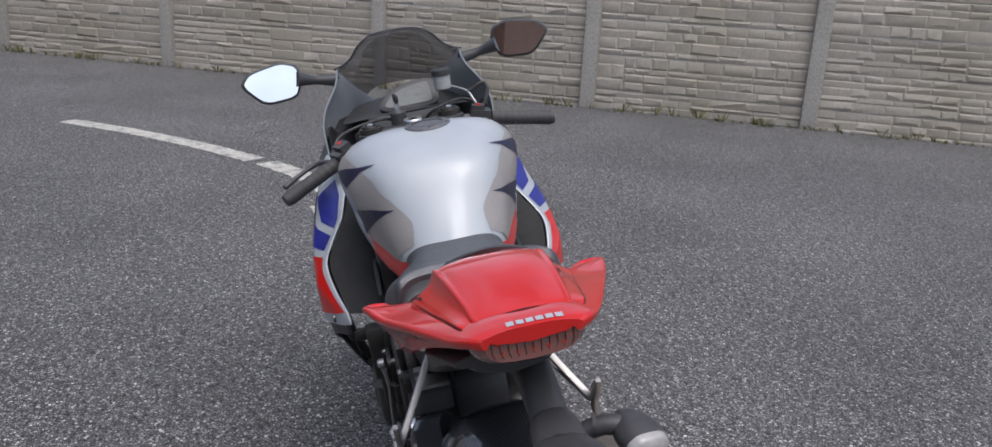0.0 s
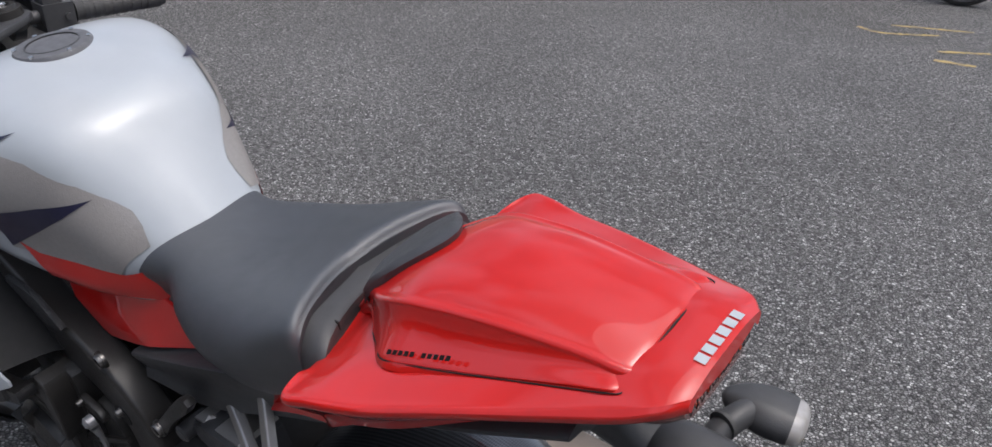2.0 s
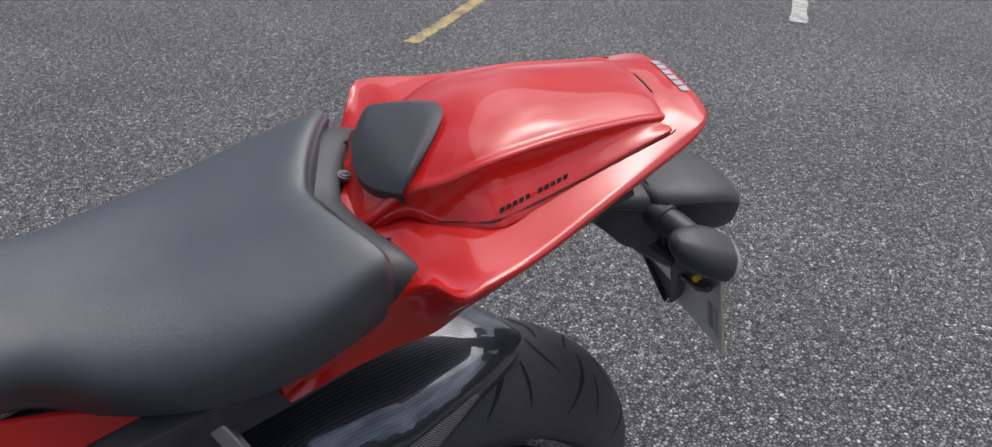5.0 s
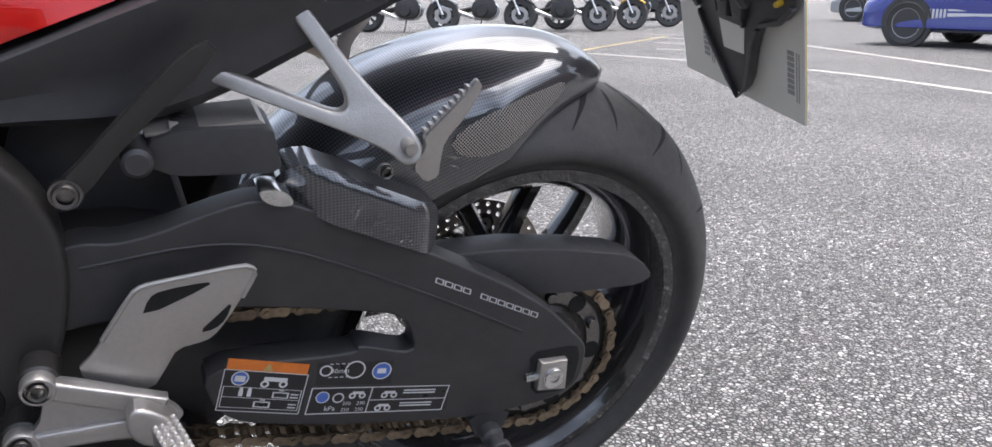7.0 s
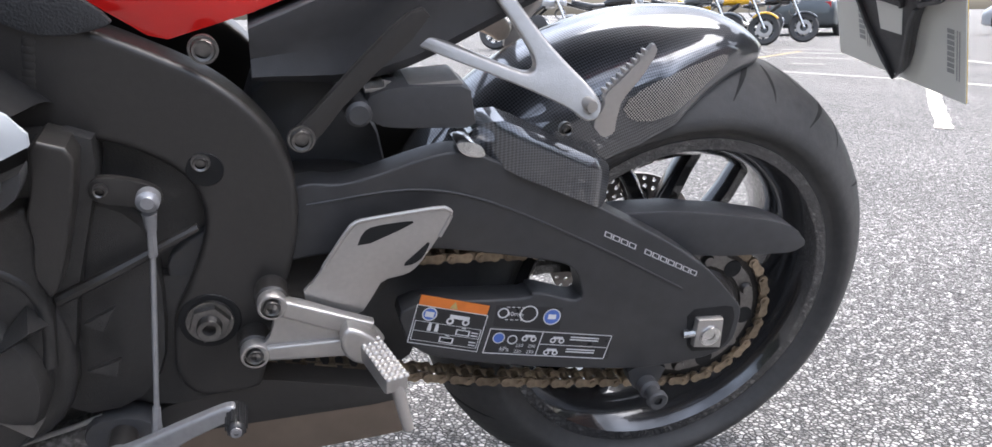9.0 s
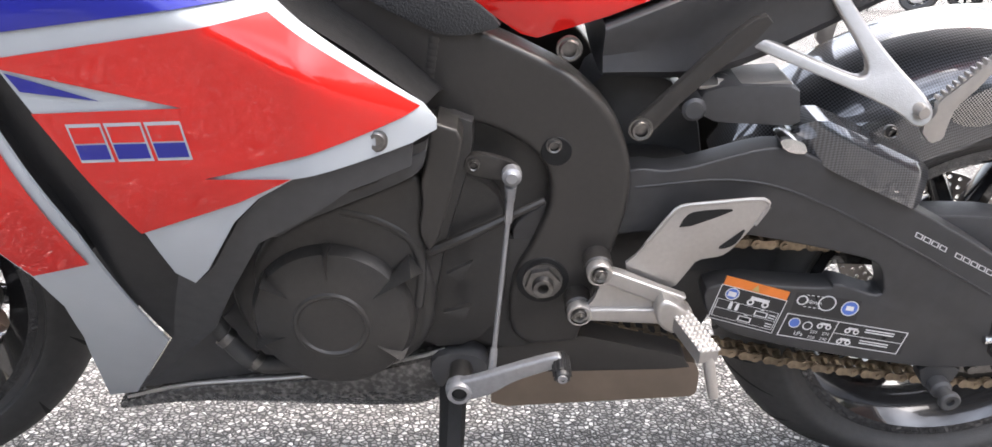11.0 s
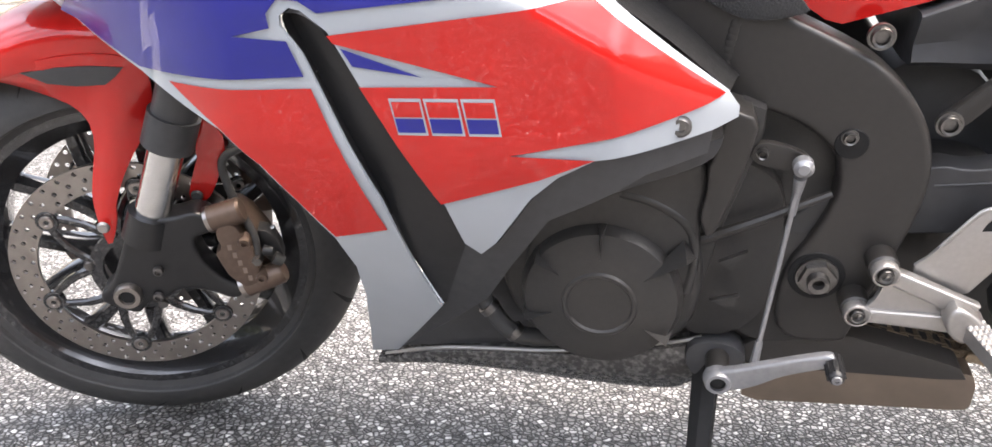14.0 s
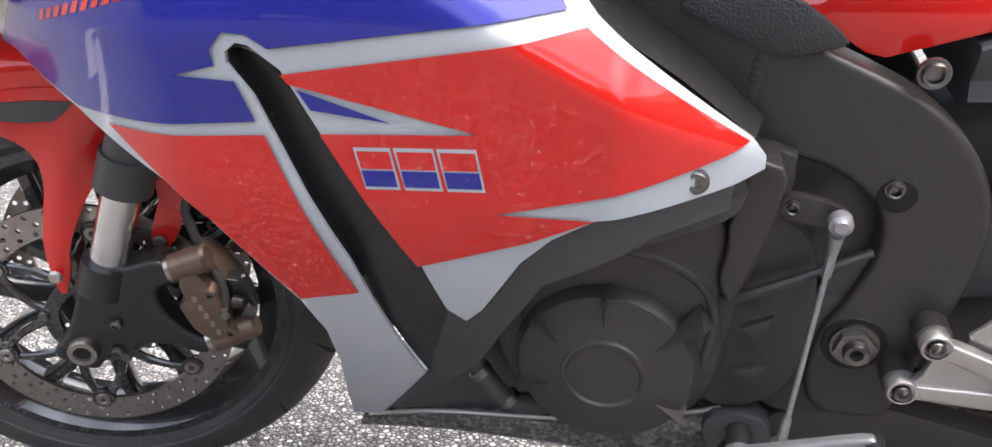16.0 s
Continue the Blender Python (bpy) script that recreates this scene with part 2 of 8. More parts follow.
TAILLAMP = material("smoky_red_lamp_lens", (0.2, 0.1, 0.095), 0.12, 0.2, (0.3, 0.1, 0.08), 160, coat=1.0)
REDSWITCH = material("red_switch", (0.6, 0.04, 0.03), 0.4)
CONCRETE = material("rock_faced_concrete", (0.41, 0.375, 0.325), 0.85, 0, (0.32, 0.295, 0.255), 30, bump=0.7, bump_scale=45, dirt=(0.3, 0.27, 0.2), dirt_scale=1.3, dirt_amount=0.7, random_value=0.08)
POST = material("concrete_post", (0.45, 0.43, 0.39), 0.85, 0, (0.28, 0.27, 0.25), 40, bump=0.5, bump_scale=150, dirt=(0.17, 0.16, 0.13), dirt_scale=2.0, dirt_amount=0.5)
LINE = material("worn_white_road_paint", (0.56, 0.54, 0.48), 0.7, 0, (0.34, 0.33, 0.3), 55, amount=0.3, bump=0.6, bump_scale=140, dirt=(0.09, 0.088, 0.086), dirt_scale=14, dirt_amount=0.75)
YELLOW = material("worn_yellow_road_paint", (0.55, 0.4, 0.12), 0.7, 0, (0.25, 0.2, 0.12), 45, amount=0.4, bump=0.6, bump_scale=140, dirt=(0.1, 0.095, 0.085), dirt_scale=9, dirt_amount=1.2)


# ---- building helpers ----
def part(name, bm, mat, parent=None, label="", sharp=38):
    """One mesh object, under a thing or a part."""
    bmesh.ops.recalc_face_normals(bm, faces=bm.faces)
    for f in bm.faces:
        f.smooth = True
    for e in bm.edges:
        e.smooth = len(e.link_faces) == 2 and e.calc_face_angle(0) < radians(sharp)
    me = bpy.data.meshes.new(name)
    bm.to_mesh(me)
    bm.free()
    me.materials.append(mat)
    ob = new(name, me)
    if parent:
        ob.parent = parent
    return tagged(ob, label)


def catmull(points, n):
    """A smooth run of n points per span through the rows given."""
    p = np.asarray(points, float)
    q = np.concatenate([[2 * p[0] - p[1]], p, [2 * p[-1] - p[-2]]])
    out = []
    for i in range(1, len(q) - 2):
        for k in range(n):
            t = k / n
            a, b, c, d = q[i - 1], q[i], q[i + 1], q[i + 2]
            out.append(0.5 * (2 * b + (c - a) * t + (2 * a - 5 * b + 4 * c - d) * t * t + (3 * b - a - 3 * c + d) * t**3))
    out.append(p[-1])
    return np.array(out)


def rounded(outline, times=2, keep=0.25):
    """Corner-cut a closed outline."""
    p = np.asarray(outline, float)
    for _ in range(times):
        q = np.roll(p, -1, 0)
        p = np.stack([p + keep * (q - p), p + (1 - keep) * (q - p)], 1).reshape(-1, p.shape[1])
    return [tuple(v) for v in p]


def sheet(outline, depth, step=0.03):
    """A face over an (x, z) outline, cut on a grid and laid on y = depth(x, z)."""
    bm = bmesh.new()
    bm.faces.new([bm.verts.new((x, 0, z)) for x, z in outline])
    for axis in (0, 2):
        vals = [v.co[axis] for v in bm.verts]
        lo, hi = min(vals), max(vals)
        for k in range(1, int((hi - lo) / step) + 1):
            at, no = Vector((0, 0, 0)), Vector((0, 0, 0))
            at[axis], no[axis] = lo + k * (hi - lo) / (int((hi - lo) / step) + 1), 1
            bmesh.ops.bisect_plane(bm, geom=bm.verts[:] + bm.edges[:] + bm.faces[:], plane_co=at, plane_no=no)
    for v in bm.verts:
        v.co.y = depth(v.co.x, v.co.z)
    return bm


def shell(outline, depth, thick, step=0.03):
    """A curved panel with thickness (towards +y for thick > 0)."""
    bm = sheet(outline, depth, step)
    rim = [e for e in bm.edges if len(e.link_faces) == 1]
    back = {v: bm.verts.new((v.co.x, v.co.y + thick, v.co.z)) for v in bm.verts[:]}
    for f in bm.faces[:]:
        bm.faces.new([back[v] for v in reversed(f.verts)])
    for e in rim:
        a, b = e.verts
        bm.faces.new((a, b, back[b], back[a]))
    return bm


def plate(outline, y0, y1, bevel=0.004, segments=2):
    """A flat (x, z) outline extruded from y0 to y1 with rounded edges."""
    bm = bmesh.new()
    a = [bm.verts.new((x, y0, z)) for x, z in outline]
    b = [bm.verts.new((x, y1, z)) for x, z in outline]
    bm.faces.new(a)
    bm.faces.new(b[::-1])
    k = len(a)
    for i in range(k):
        bm.faces.new((a[i], b[i], b[(i + 1) % k], a[(i + 1) % k]))
    bmesh.ops.recalc_face_normals(bm, faces=bm.faces)
    if bevel:
        edges = [e for e in bm.edges if abs(e.verts[0].co.y - e.verts[1].co.y) < 1e-6]
        bmesh.ops.bevel(bm, geom=edges, offset=bevel, segments=segments, profile=0.6, affect="EDGES", clamp_overlap=True)
    return bm


def lathe(profile, centre=(0, 0, 0), segments=64, closed=False):
    """A (radius, y) profile turned about the y axis."""
    bm = bmesh.new()
    rings = []
    for r, y in profile:
        if r < 1e-6:
            rings.append([bm.verts.new((centre[0], centre[1] + y, centre[2]))])
        else:
            rings.append([bm.verts.new((centre[0] + r * math.cos(a), centre[1] + y, centre[2] + r * math.sin(a)))
                          for a in (2 * math.pi * i / segments for i in range(segments))])
    pairs = list(zip(rings, rings[1:])) + ([(rings[-1], rings[0])] if closed else [])
    for p, q in pairs:
        for i in range(segments):
            j = (i + 1) % segments
            loop = [p[i % len(p)], p[j % len(p)], q[j % len(q)], q[i % len(q)]]
            loop = list(dict.fromkeys(loop))
            if len(loop) > 2:
                bm.faces.new(loop)
    return bm


def tube(points, radius, segments=12, smooth=0, caps=True):
    """A round bar along points; radius is a number or one per point."""
    p = catmull(points, smooth) if smooth else np.asarray(points, float)
    r = np.interp(np.linspace(0, 1, len(p)), np.linspace(0, 1, len(np.atleast_1d(radius))), np.atleast_1d(radius))
    bm = bmesh.new()
    rings = []
    up = Vector((0.13, 0.21, 0.97))
    for i in range(len(p)):
        d = Vector(p[min(i + 1, len(p) - 1)] - p[max(i - 1, 0)]).normalized()
        u = d.cross(up).normalized()
        v = d.cross(u)
        rings.append([bm.verts.new(Vector(p[i]) + float(r[i]) * (math.cos(a) * u + math.sin(a) * v))
                      for a in (2 * math.pi * k / segments for k in range(segments))])
    for a, b in zip(rings, rings[1:]):
        for k in range(segments):
            bm.faces.new((a[k], a[(k + 1) % segments], b[(k + 1) % segments], b[k]))
    if caps:
        bm.faces.new(rings[0])
        bm.faces.new(rings[-1][::-1])
    return bm


def loft(sections, along=5, across=3, cap=True, mirror=True):
    """A body through half profiles: rows of (x, [(y, z), ...]) from the top of the middle plane outwards and down."""
    rows = np.array([[(x, y, z) for y, z in prof] for x, prof in sections])
    rows = catmull(rows, along)
    rows = np.array([catmull(r, across) for r in rows])
    rings = []
    bm = bmesh.new()
    for r in rows:
        left = [bm.verts.new((x, -max(y, 0), z)) for x, y, z in r]
        right = [left[i] if r[i][1] < 1e-4 else bm.verts.new((r[i][0], r[i][1], r[i][2])) for i in range(len(r))]
        ring = left + [v for v in right[::-1] if v not in left]
        rings.append(ring)
    for a, b in zip(rings, rings[1:]):
        k = len(a)
        for i in range(k if rows[0][-1][1] < 1e-4 else k):
            bm.faces.new((a[i], a[(i + 1) % k], b[(i + 1) % k], b[i]))
    if cap:
        bm.faces.new(rings[0][::-1])
        bm.faces.new(rings[-1])
    return bm


def merge(*bms):
    """Several pieces of one part in one bmesh."""
    out = bmesh.new()
    for b in bms:
        me = bpy.data.meshes.new("piece")
        b.to_mesh(me)
        b.free()
        out.from_mesh(me)
        bpy.data.meshes.remove(me)
    return out


def woven(bm):
    """UVs in metres over (x, z), for the weave."""
    uv = bm.loops.layers.uv.new("weave")
    for f in bm.faces:
        for lp in f.loops:
            lp[uv].uv = (lp.vert.co.x + 0.3 * lp.vert.co.y, lp.vert.co.z + 0.7 * lp.vert.co.y)
    return bm


def skewed(bm):
    """The tail stands a little to the right of the wheel plane."""
    for v in bm.verts:
        v.co.y += 0.013 * min(1.0, max(0.0, (v.co.x + 0.12) / 0.3))
    return bm


def moved(bm, m):
    bm.transform(m)
    return bm


def box(x0, x1, y0, y1, z0, z1, bevel=0.003):
    return plate([(x0, z0), (x1, z0), (x1, z1), (x0, z1)], y0, y1, bevel)


def text_bm(words, size, extrude=0.0004):
    """Letters of the built-in font as a mesh in the (x, y) plane, centred."""
    cu = bpy.data.curves.new("letters", "FONT")
    cu.body, cu.size, cu.align_x, cu.align_y, cu.extrude, cu.resolution_u = words, size, "CENTER", "CENTER", extrude, 2
    ob = new("letters", cu)
    me = bpy.data.meshes.new_from_object(ob.evaluated_get(bpy.context.evaluated_depsgraph_get()))
    bm = bmesh.new()
    bm.from_mesh(me)
    bpy.data.objects.remove(ob)
    bpy.data.curves.remove(cu)
    bpy.data.meshes.remove(me)
    return bm


# ---- ground, wall and road markings ----
def ground():
    bm = bmesh.new()
    bmesh.ops.create_grid(bm, x_segments=60, y_segments=60, size=300)
    tagged(part("ground", bm, ASPHALT), "worn grey asphalt of a car park with pale chippings", "ground", kind="structure")


ground()

LEAN = 12.0
BIKE = Matrix.Translation((0, 0, 0.002)) @ pose(0, 0, 0, LEAN)
bike = new("motorcycle")
bike.matrix_world = BIKE
tagged(bike, "red white and blue sports motorcycle leaning on its side stand", "motorcycle")

# the front wheel's frame: origin at its axle, y along the axle to the right, turned by the steering
FE_Y = Vector((-0.326, 0.945, 0.029)).normalized()
FE_Z = (Vector((0, 0, 1)) - FE_Y * FE_Y.z).normalized()
FE_X = FE_Y.cross(FE_Z)
FE = Matrix.Translation((-1.398, -0.057, 0.315)) @ Matrix((FE_X, FE_Y, FE_Z)).transposed().to_4x4()
# the rear wheel's frame
RE = Matrix.Translation((0.014, 0.022, 0.306)) @ pose(0, 0, 0, 2.5, 0, 2.5)


# ---- wheels ----
def tyre_profile(radius, bead, half, belly):
    """Closed cross-section of a tyre as (radius, y)."""
    top = [(radius, 0.0), (radius - 0.006, half * 0.34), (radius - 0.024, half * 0.68), (radius - 0.05, half * 0.93),
           (radius - 0.068, half), (bead + 0.012, half * belly), (bead, half * belly - 0.006), (bead - 0.004, half * belly - 0.02)]
    line = catmull(top, 3)
    side = [(float(r), float(y)) for r, y in line]
    return side[::-1] + [(r, -y) for r, y in side[1:]]


def spoke(centre, hub, rim, a0, a1, w0, w1, y_hub, y_rim, thick):
    """A tapered wheel spoke from the hub to the rim."""
    bm = bmesh.new()
    rings = []
    for k in range(5):
        t = k / 4
        r, a, w, y, th = hub + (rim - hub) * t, a0 + (a1 - a0) * t, w0 + (w1 - w0) * t, y_hub + (y_rim - y_hub) * t, thick * (1 - 0.3 * t)
        c = Vector((centre[0] + r * math.cos(a), centre[1] + y, centre[2] + r * math.sin(a)))
        side = Vector((-math.sin(a), 0, math.cos(a)))
        rings.append([bm.verts.new(c + w * u * side + Vector((0, th * v, 0))) for u, v in
                      ((-1, -0.45), (-0.55, -1), (0.55, -1), (1, -0.45), (1, 0.45), (0.55, 1), (-0.55, 1), (-1, 0.45))])
    for p, q in zip(rings, rings[1:]):
        for i in range(8):
            bm.faces.new((p[i], p[(i + 1) % 8], q[(i + 1) % 8], q[i]))
    return bm


def wheel(name, centre, radius, half_tyre, rim_half, turn, m=Matrix()):
    """Twelve-spoke cast wheel with its tyre; m turns it with the steering."""
    bead = 0.2165
    rim = lathe([(bead + 0.006, -rim_half), (bead + 0.006, -rim_half + 0.006), (bead - 0.012, -rim_half + 0.016), (bead - 0.022, -rim_half * 0.5),
                 (bead - 0.026, 0), (bead - 0.022, rim_half * 0.5), (bead - 0.012, rim_half - 0.016), (bead + 0.006, rim_half - 0.006),
                 (bead + 0.006, rim_half), (bead - 0.008, rim_half), (bead - 0.02, rim_half - 0.014), (bead - 0.033, rim_half * 0.45),
                 (bead - 0.036, 0), (bead - 0.033, -rim_half * 0.45), (bead - 0.02, -rim_half + 0.014), (bead - 0.008, -rim_half)], centre, 96, True)
    hub = lathe([(0.018, -0.05), (0.05, -0.05), (0.055, -0.02), (0.055, 0.02), (0.05, 0.05), (0.018, 0.05)], centre, 32, True)
    body = part(name, moved(merge(rim, hub), m), RIM, bike, "gloss black cast alloy rim")
    for k in range(6):
        a = turn + k * math.pi / 3
        for s in (-1, 1):
            part("spoke", moved(spoke(centre, 0.045, bead - 0.03, a + s * 0.09, a + s * 0.31, 0.0125, 0.0115, 0, 0, 0.02), m), RIM, body)
    part("tyre", moved(lathe(tyre_profile(radius, bead, half_tyre, 0.86), centre, 128, True), m), RUBBER, body, "black road tyre with dusty tread")
    return body


HUB = (0.0, 0.0, 0.0)
rear_wheel = wheel("rear_wheel", HUB, 0.309, 0.095, 0.08, 0.593, RE)
front_wheel = wheel("front_wheel", HUB, 0.300, 0.06, 0.048, 0.1, FE)


def groove(parent, centre, radius, half, a, sign, m=Matrix(), low=0.08, span=0.78, bend=0.16, wide=0.0046):
    """A curved tread groove lying on the tyre's crown."""
    bm = bmesh.new()
    rows = []
    prof = tyre_profile(radius, 0.2165, half, 0.86)
    ys, rs = np.array([p[1] for p in prof]), np.array([p[0] for p in prof])
    order = np.argsort(ys)
    keep = [i for i in order if rs[i] > radius - 0.06]
    for k in range(9):
        t = k / 8
        y = sign * half * (low + span * t)
        r = float(np.interp(y, ys[keep], rs[keep])) + 0.0006
        ang, w = a + bend * t * t - 0.05 * t, wide * math.sin(math.pi * (0.12 + 0.83 * t)) / radius
        rows.append([bm.verts.new((centre[0] + r * math.cos(ang + s * w), centre[1] + y, centre[2] + r * math.sin(ang + s * w))) for s in (-1, 1)])
    for p, q in zip(rows, rows[1:]):
        bm.faces.new((p[0], p[1], q[1], q[0]))
    part("tread_groove", moved(bm, m), GROOVE, parent)


for k in range(14):
    for s in (-1, 1):
        groove(rear_wheel, HUB, 0.309, 0.095, k * 2 * math.pi / 14 + (0.22 if s > 0 else 0), s, RE)
        groove(rear_wheel, HUB, 0.309, 0.095, k * 2 * math.pi / 14 + (0.07 if s > 0 else 0.29), s, RE, -0.05, 0.5, -0.1, 0.0034)
        groove(rear_wheel, HUB, 0.309, 0.095, k * 2 * math.pi / 14 + (0.14 if s > 0 else 0.36), s, RE, 0.3, 0.5, 0.02, 0.003)
        groove(front_wheel, HUB, 0.300, 0.06, k * 2 * math.pi / 14 + (0.22 if s > 0 else 0), s, FE)


def brake_disc(centre, y, outer, inner, parent, m=Matrix(), rows=3):
    """Drilled disc with its carrier."""
    bm = bmesh.new()
    count = 40
    for k in range(count):
        for j in range(rows):
            r0, r1 = inner + (outer - inner) * j / rows, inner + (outer - inner) * (j + 1) / rows
            a0, a1 = 2 * math.pi * k / count, 2 * math.pi * (k + 1) / count
            am, rm = (a0 + a1) / 2, (r0 + r1) / 2
            rim8 = [(r1, am), (r1, a1), (rm, a1), (r0, a1), (r0, am), (r0, a0), (rm, a0), (r1, a0)]
            outer8 = [(r * math.cos(a), r * math.sin(a)) for r, a in rim8]
            ah = am + (a1 - a0) * (0.22, -0.1, 0.22)[j % 3]
            cx, cz = rm * math.cos(ah), rm * math.sin(ah)
            hole8 = [(cx + 0.0034 * math.cos(am - q * math.pi / 4 * -1), cz + 0.0034 * math.sin(am + q * math.pi / 4)) for q in range(8)]
            f0, b0 = [[bm.verts.new((centre[0] + u, centre[1] + y + s * 0.0025, centre[2] + v)) for u, v in outer8] for s in (-1, 1)]
            f1, b1 = [[bm.verts.new((centre[0] + u, centre[1] + y + s * 0.0025, centre[2] + v)) for u, v in hole8] for s in (-1, 1)]
            for q in range(8):
                w = (q + 1) % 8
                bm.faces.new((f0[q], f0[w], f1[w], f1[q]))
                bm.faces.new((b0[q], b0[w], b1[w], b1[q]))
                bm.faces.new((f1[q], f1[w], b1[w], b1[q]))
            if j == rows - 1:
                for q in (7, 0):
                    w = (q + 1) % 8
                    bm.faces.new((f0[q], f0[w], b0[w], b0[q]))
            if j == 0:
                for q in (3, 4):
                    bm.faces.new((f0[q], f0[q + 1], b0[q + 1], b0[q]))
    bmesh.ops.remove_doubles(bm, verts=bm.verts, dist=0.0002)
    disc = part("brake_disc", moved(bm, m), DISC, parent, "drilled steel brake disc with brownish wear")
    carrier = part("carrier", moved(lathe([(0.045, y - 0.004), (0.062, y - 0.004), (0.062, y + 0.004), (0.045, y + 0.004)], centre, 40, True), m), RIM, disc)
    for k in range(6):
        a = 2 * math.pi * k / 6 + 0.3
        for s in (-1, 1):
            part("carrier_arm", moved(spoke(centre, 0.056, inner + 0.002, a + s * 0.42, a + s * 0.03, 0.0065, 0.0055, y, y, 0.0045), m), RIM, carrier)
        r = inner + 0.001
        at = (centre[0] + r * math.cos(a), centre[1] + y, centre[2] + r * math.sin(a))
        part("carrier_ear", moved(lathe([(0, -0.005), (0.0135, -0.005), (0.0145, -0.003), (0.0145, 0.003), (0.0135, 0.005), (0, 0.005)], at, 20), m), RIM, carrier)
        part("disc_button", moved(lathe([(0.0035, -0.0062), (0.0045, -0.0075), (0.0085, -0.0075), (0.0095, -0.0055), (0.0095, 0.0055), (0.0085, 0.0075), (0.0045, 0.0075), (0.0035, 0.0062)], at, 20, True), m), DISC, disc)
        part("carrier_bolt", moved(lathe([(0, -0.007), (0.0055, -0.007), (0.007, -0.0045), (0.007, 0.0045), (0.0055, 0.007), (0, 0.007)], (centre[0] + 0.062 * math.cos(a + 0.52), centre[1] + y, centre[2] + 0.062 * math.sin(a + 0.52)), 12), m), BOLTSTEEL, carrier)


brake_disc(HUB, -0.072, 0.16, 0.125, front_wheel, FE)
brake_disc(HUB, 0.072, 0.16, 0.125, front_wheel, FE)
brake_disc(HUB, 0.075, 0.11, 0.075, rear_wheel, RE)


# ---- fairing ----
def skin(sections, along, across, thick, m=Matrix()):
    """An open curved panel through rows of points, with a second face thick inside it."""
    rows = catmull(np.array(sections, float), along)
    rows = np.array([catmull(r, across) for r in rows])
    bm = bmesh.new()
    sides = []
    for off in (0.0, thick):
        grid = [[bm.verts.new((p[0], p[1] - (off if p[1] > 0 else -off), p[2] - off * 0.3)) for p in r] for r in rows]
        for a, b in zip(grid, grid[1:]):
            for k in range(len(a) - 1):
                bm.faces.new((a[k], a[k + 1], b[k + 1], b[k]))
        sides.append(grid)
    A, B = sides
    for p, q in ((A[0], B[0]), (A[-1], B[-1]), ([r[0] for r in A], [r[0] for r in B]), ([r[-1] for r in A], [r[-1] for r in B])):
        for k in range(len(p) - 1):
            bm.faces.new((p[k], p[k + 1], q[k + 1], q[k]))
    bm.transform(m)
    return bm


def side(x, z):
    """The left flank of the fairing: y over (x, z), with the folded facet at its rear top."""
    y = 0.288 - 0.72 * max(0.0, 0.60 - z) ** 1.6 - 0.6 * max(0.0, z - 0.72) ** 1.3
    if x > -0.74:
        y -= 1.15 * (x + 0.74) ** 1.35
    if x < -1.08:
        y -= 0.9 * (-1.08 - x) ** 1.4
    fold = (x + 0.664) * 0.484 + (z - 0.642) * 0.875
    return -(y - 0.45 * (fold + math.sqrt(fold * fold + 0.00003)))


FRONT_PANEL = [(-1.403, 0.671), (-1.325, 0.663), (-1.212, 0.637), (-1.111, 0.597), (-1.075, 0.564), (-1.046, 0.519), (-1.019, 0.471), (-1.008, 0.427), (-1.012, 0.373), (-1.033, 0.286), (-1.051, 0.223), (-1.013, 0.234), (-0.926, 0.363), (-0.957, 0.528), (-1.010, 0.677), (-1.027, 0.702), (-1.026, 0.711), (-1.016, 0.718), (-1.006, 0.716)] + [(-0.985, 0.80), (-0.975, 0.86), (-1.08, 0.885), (-1.22, 0.86), (-1.37, 0.76)]
REAR_PANEL = [(-1.006, 0.716), (-0.984, 0.698), (-0.96, 0.649), (-0.894, 0.528), (-0.881, 0.478), (-0.866, 0.464), (-0.849, 0.482), (-0.811, 0.542), (-0.785, 0.568), (-0.752, 0.588), (-0.652, 0.604), (-0.631, 0.611), (-0.631, 0.62), (-0.642, 0.636), (-0.755, 0.732)] + [(-0.81, 0.795), (-0.88, 0.835), (-0.972, 0.86), (-0.983, 0.80)]
BLUE_AREA = [(-1.323, 0.666), (-1.21, 0.642), (-1.011, 0.657), (-1.022, 0.689), (-1.073, 0.692), (-1.036, 0.7005), (-1.037, 0.713), (-1.025, 0.726), (-1.006, 0.7245), (-0.99, 0.7145), (-0.838, 0.733)] + [(-0.775, 0.738), (-0.792, 0.764), (-0.86, 0.764), (-1.0, 0.785), (-1.16, 0.79), (-1.27, 0.74), (-1.37, 0.665)]
BLUE_BAND = [(-0.802, 0.777), (-0.818, 0.793), (-0.885, 0.828), (-0.955, 0.85), (-0.972, 0.81), (-0.87, 0.777)]
BLUE_TIP = [(-0.973, 0.684), (-0.901, 0.66), (-0.964, 0.668)]
RED_FRONT = [(-1.166, 0.637), (-1.006, 0.646), (-0.958, 0.491), (-1.017, 0.475), (-1.043, 0.519), (-1.072, 0.564), (-1.108, 0.598)]
RED_MAIN = [(-0.984, 0.695), (-0.761, 0.727), (-0.644, 0.636), (-0.66, 0.63), (-0.827, 0.589), (-0.752, 0.589), (-0.802, 0.565), (-0.897, 0.53), (-0.96, 0.649), (-0.835, 0.654), (-0.979, 0.688)]
SCOOP = np.array([(-1.023, 0.711), (-1.006, 0.712), (-0.992, 0.703), (-0.98, 0.684), (-0.959, 0.649), (-0.892, 0.53), (-0.879, 0.481), (-0.863, 0.439), (-0.905, 0.36), (-0.927, 0.356), (-0.958, 0.524), (-1.011, 0.674)])
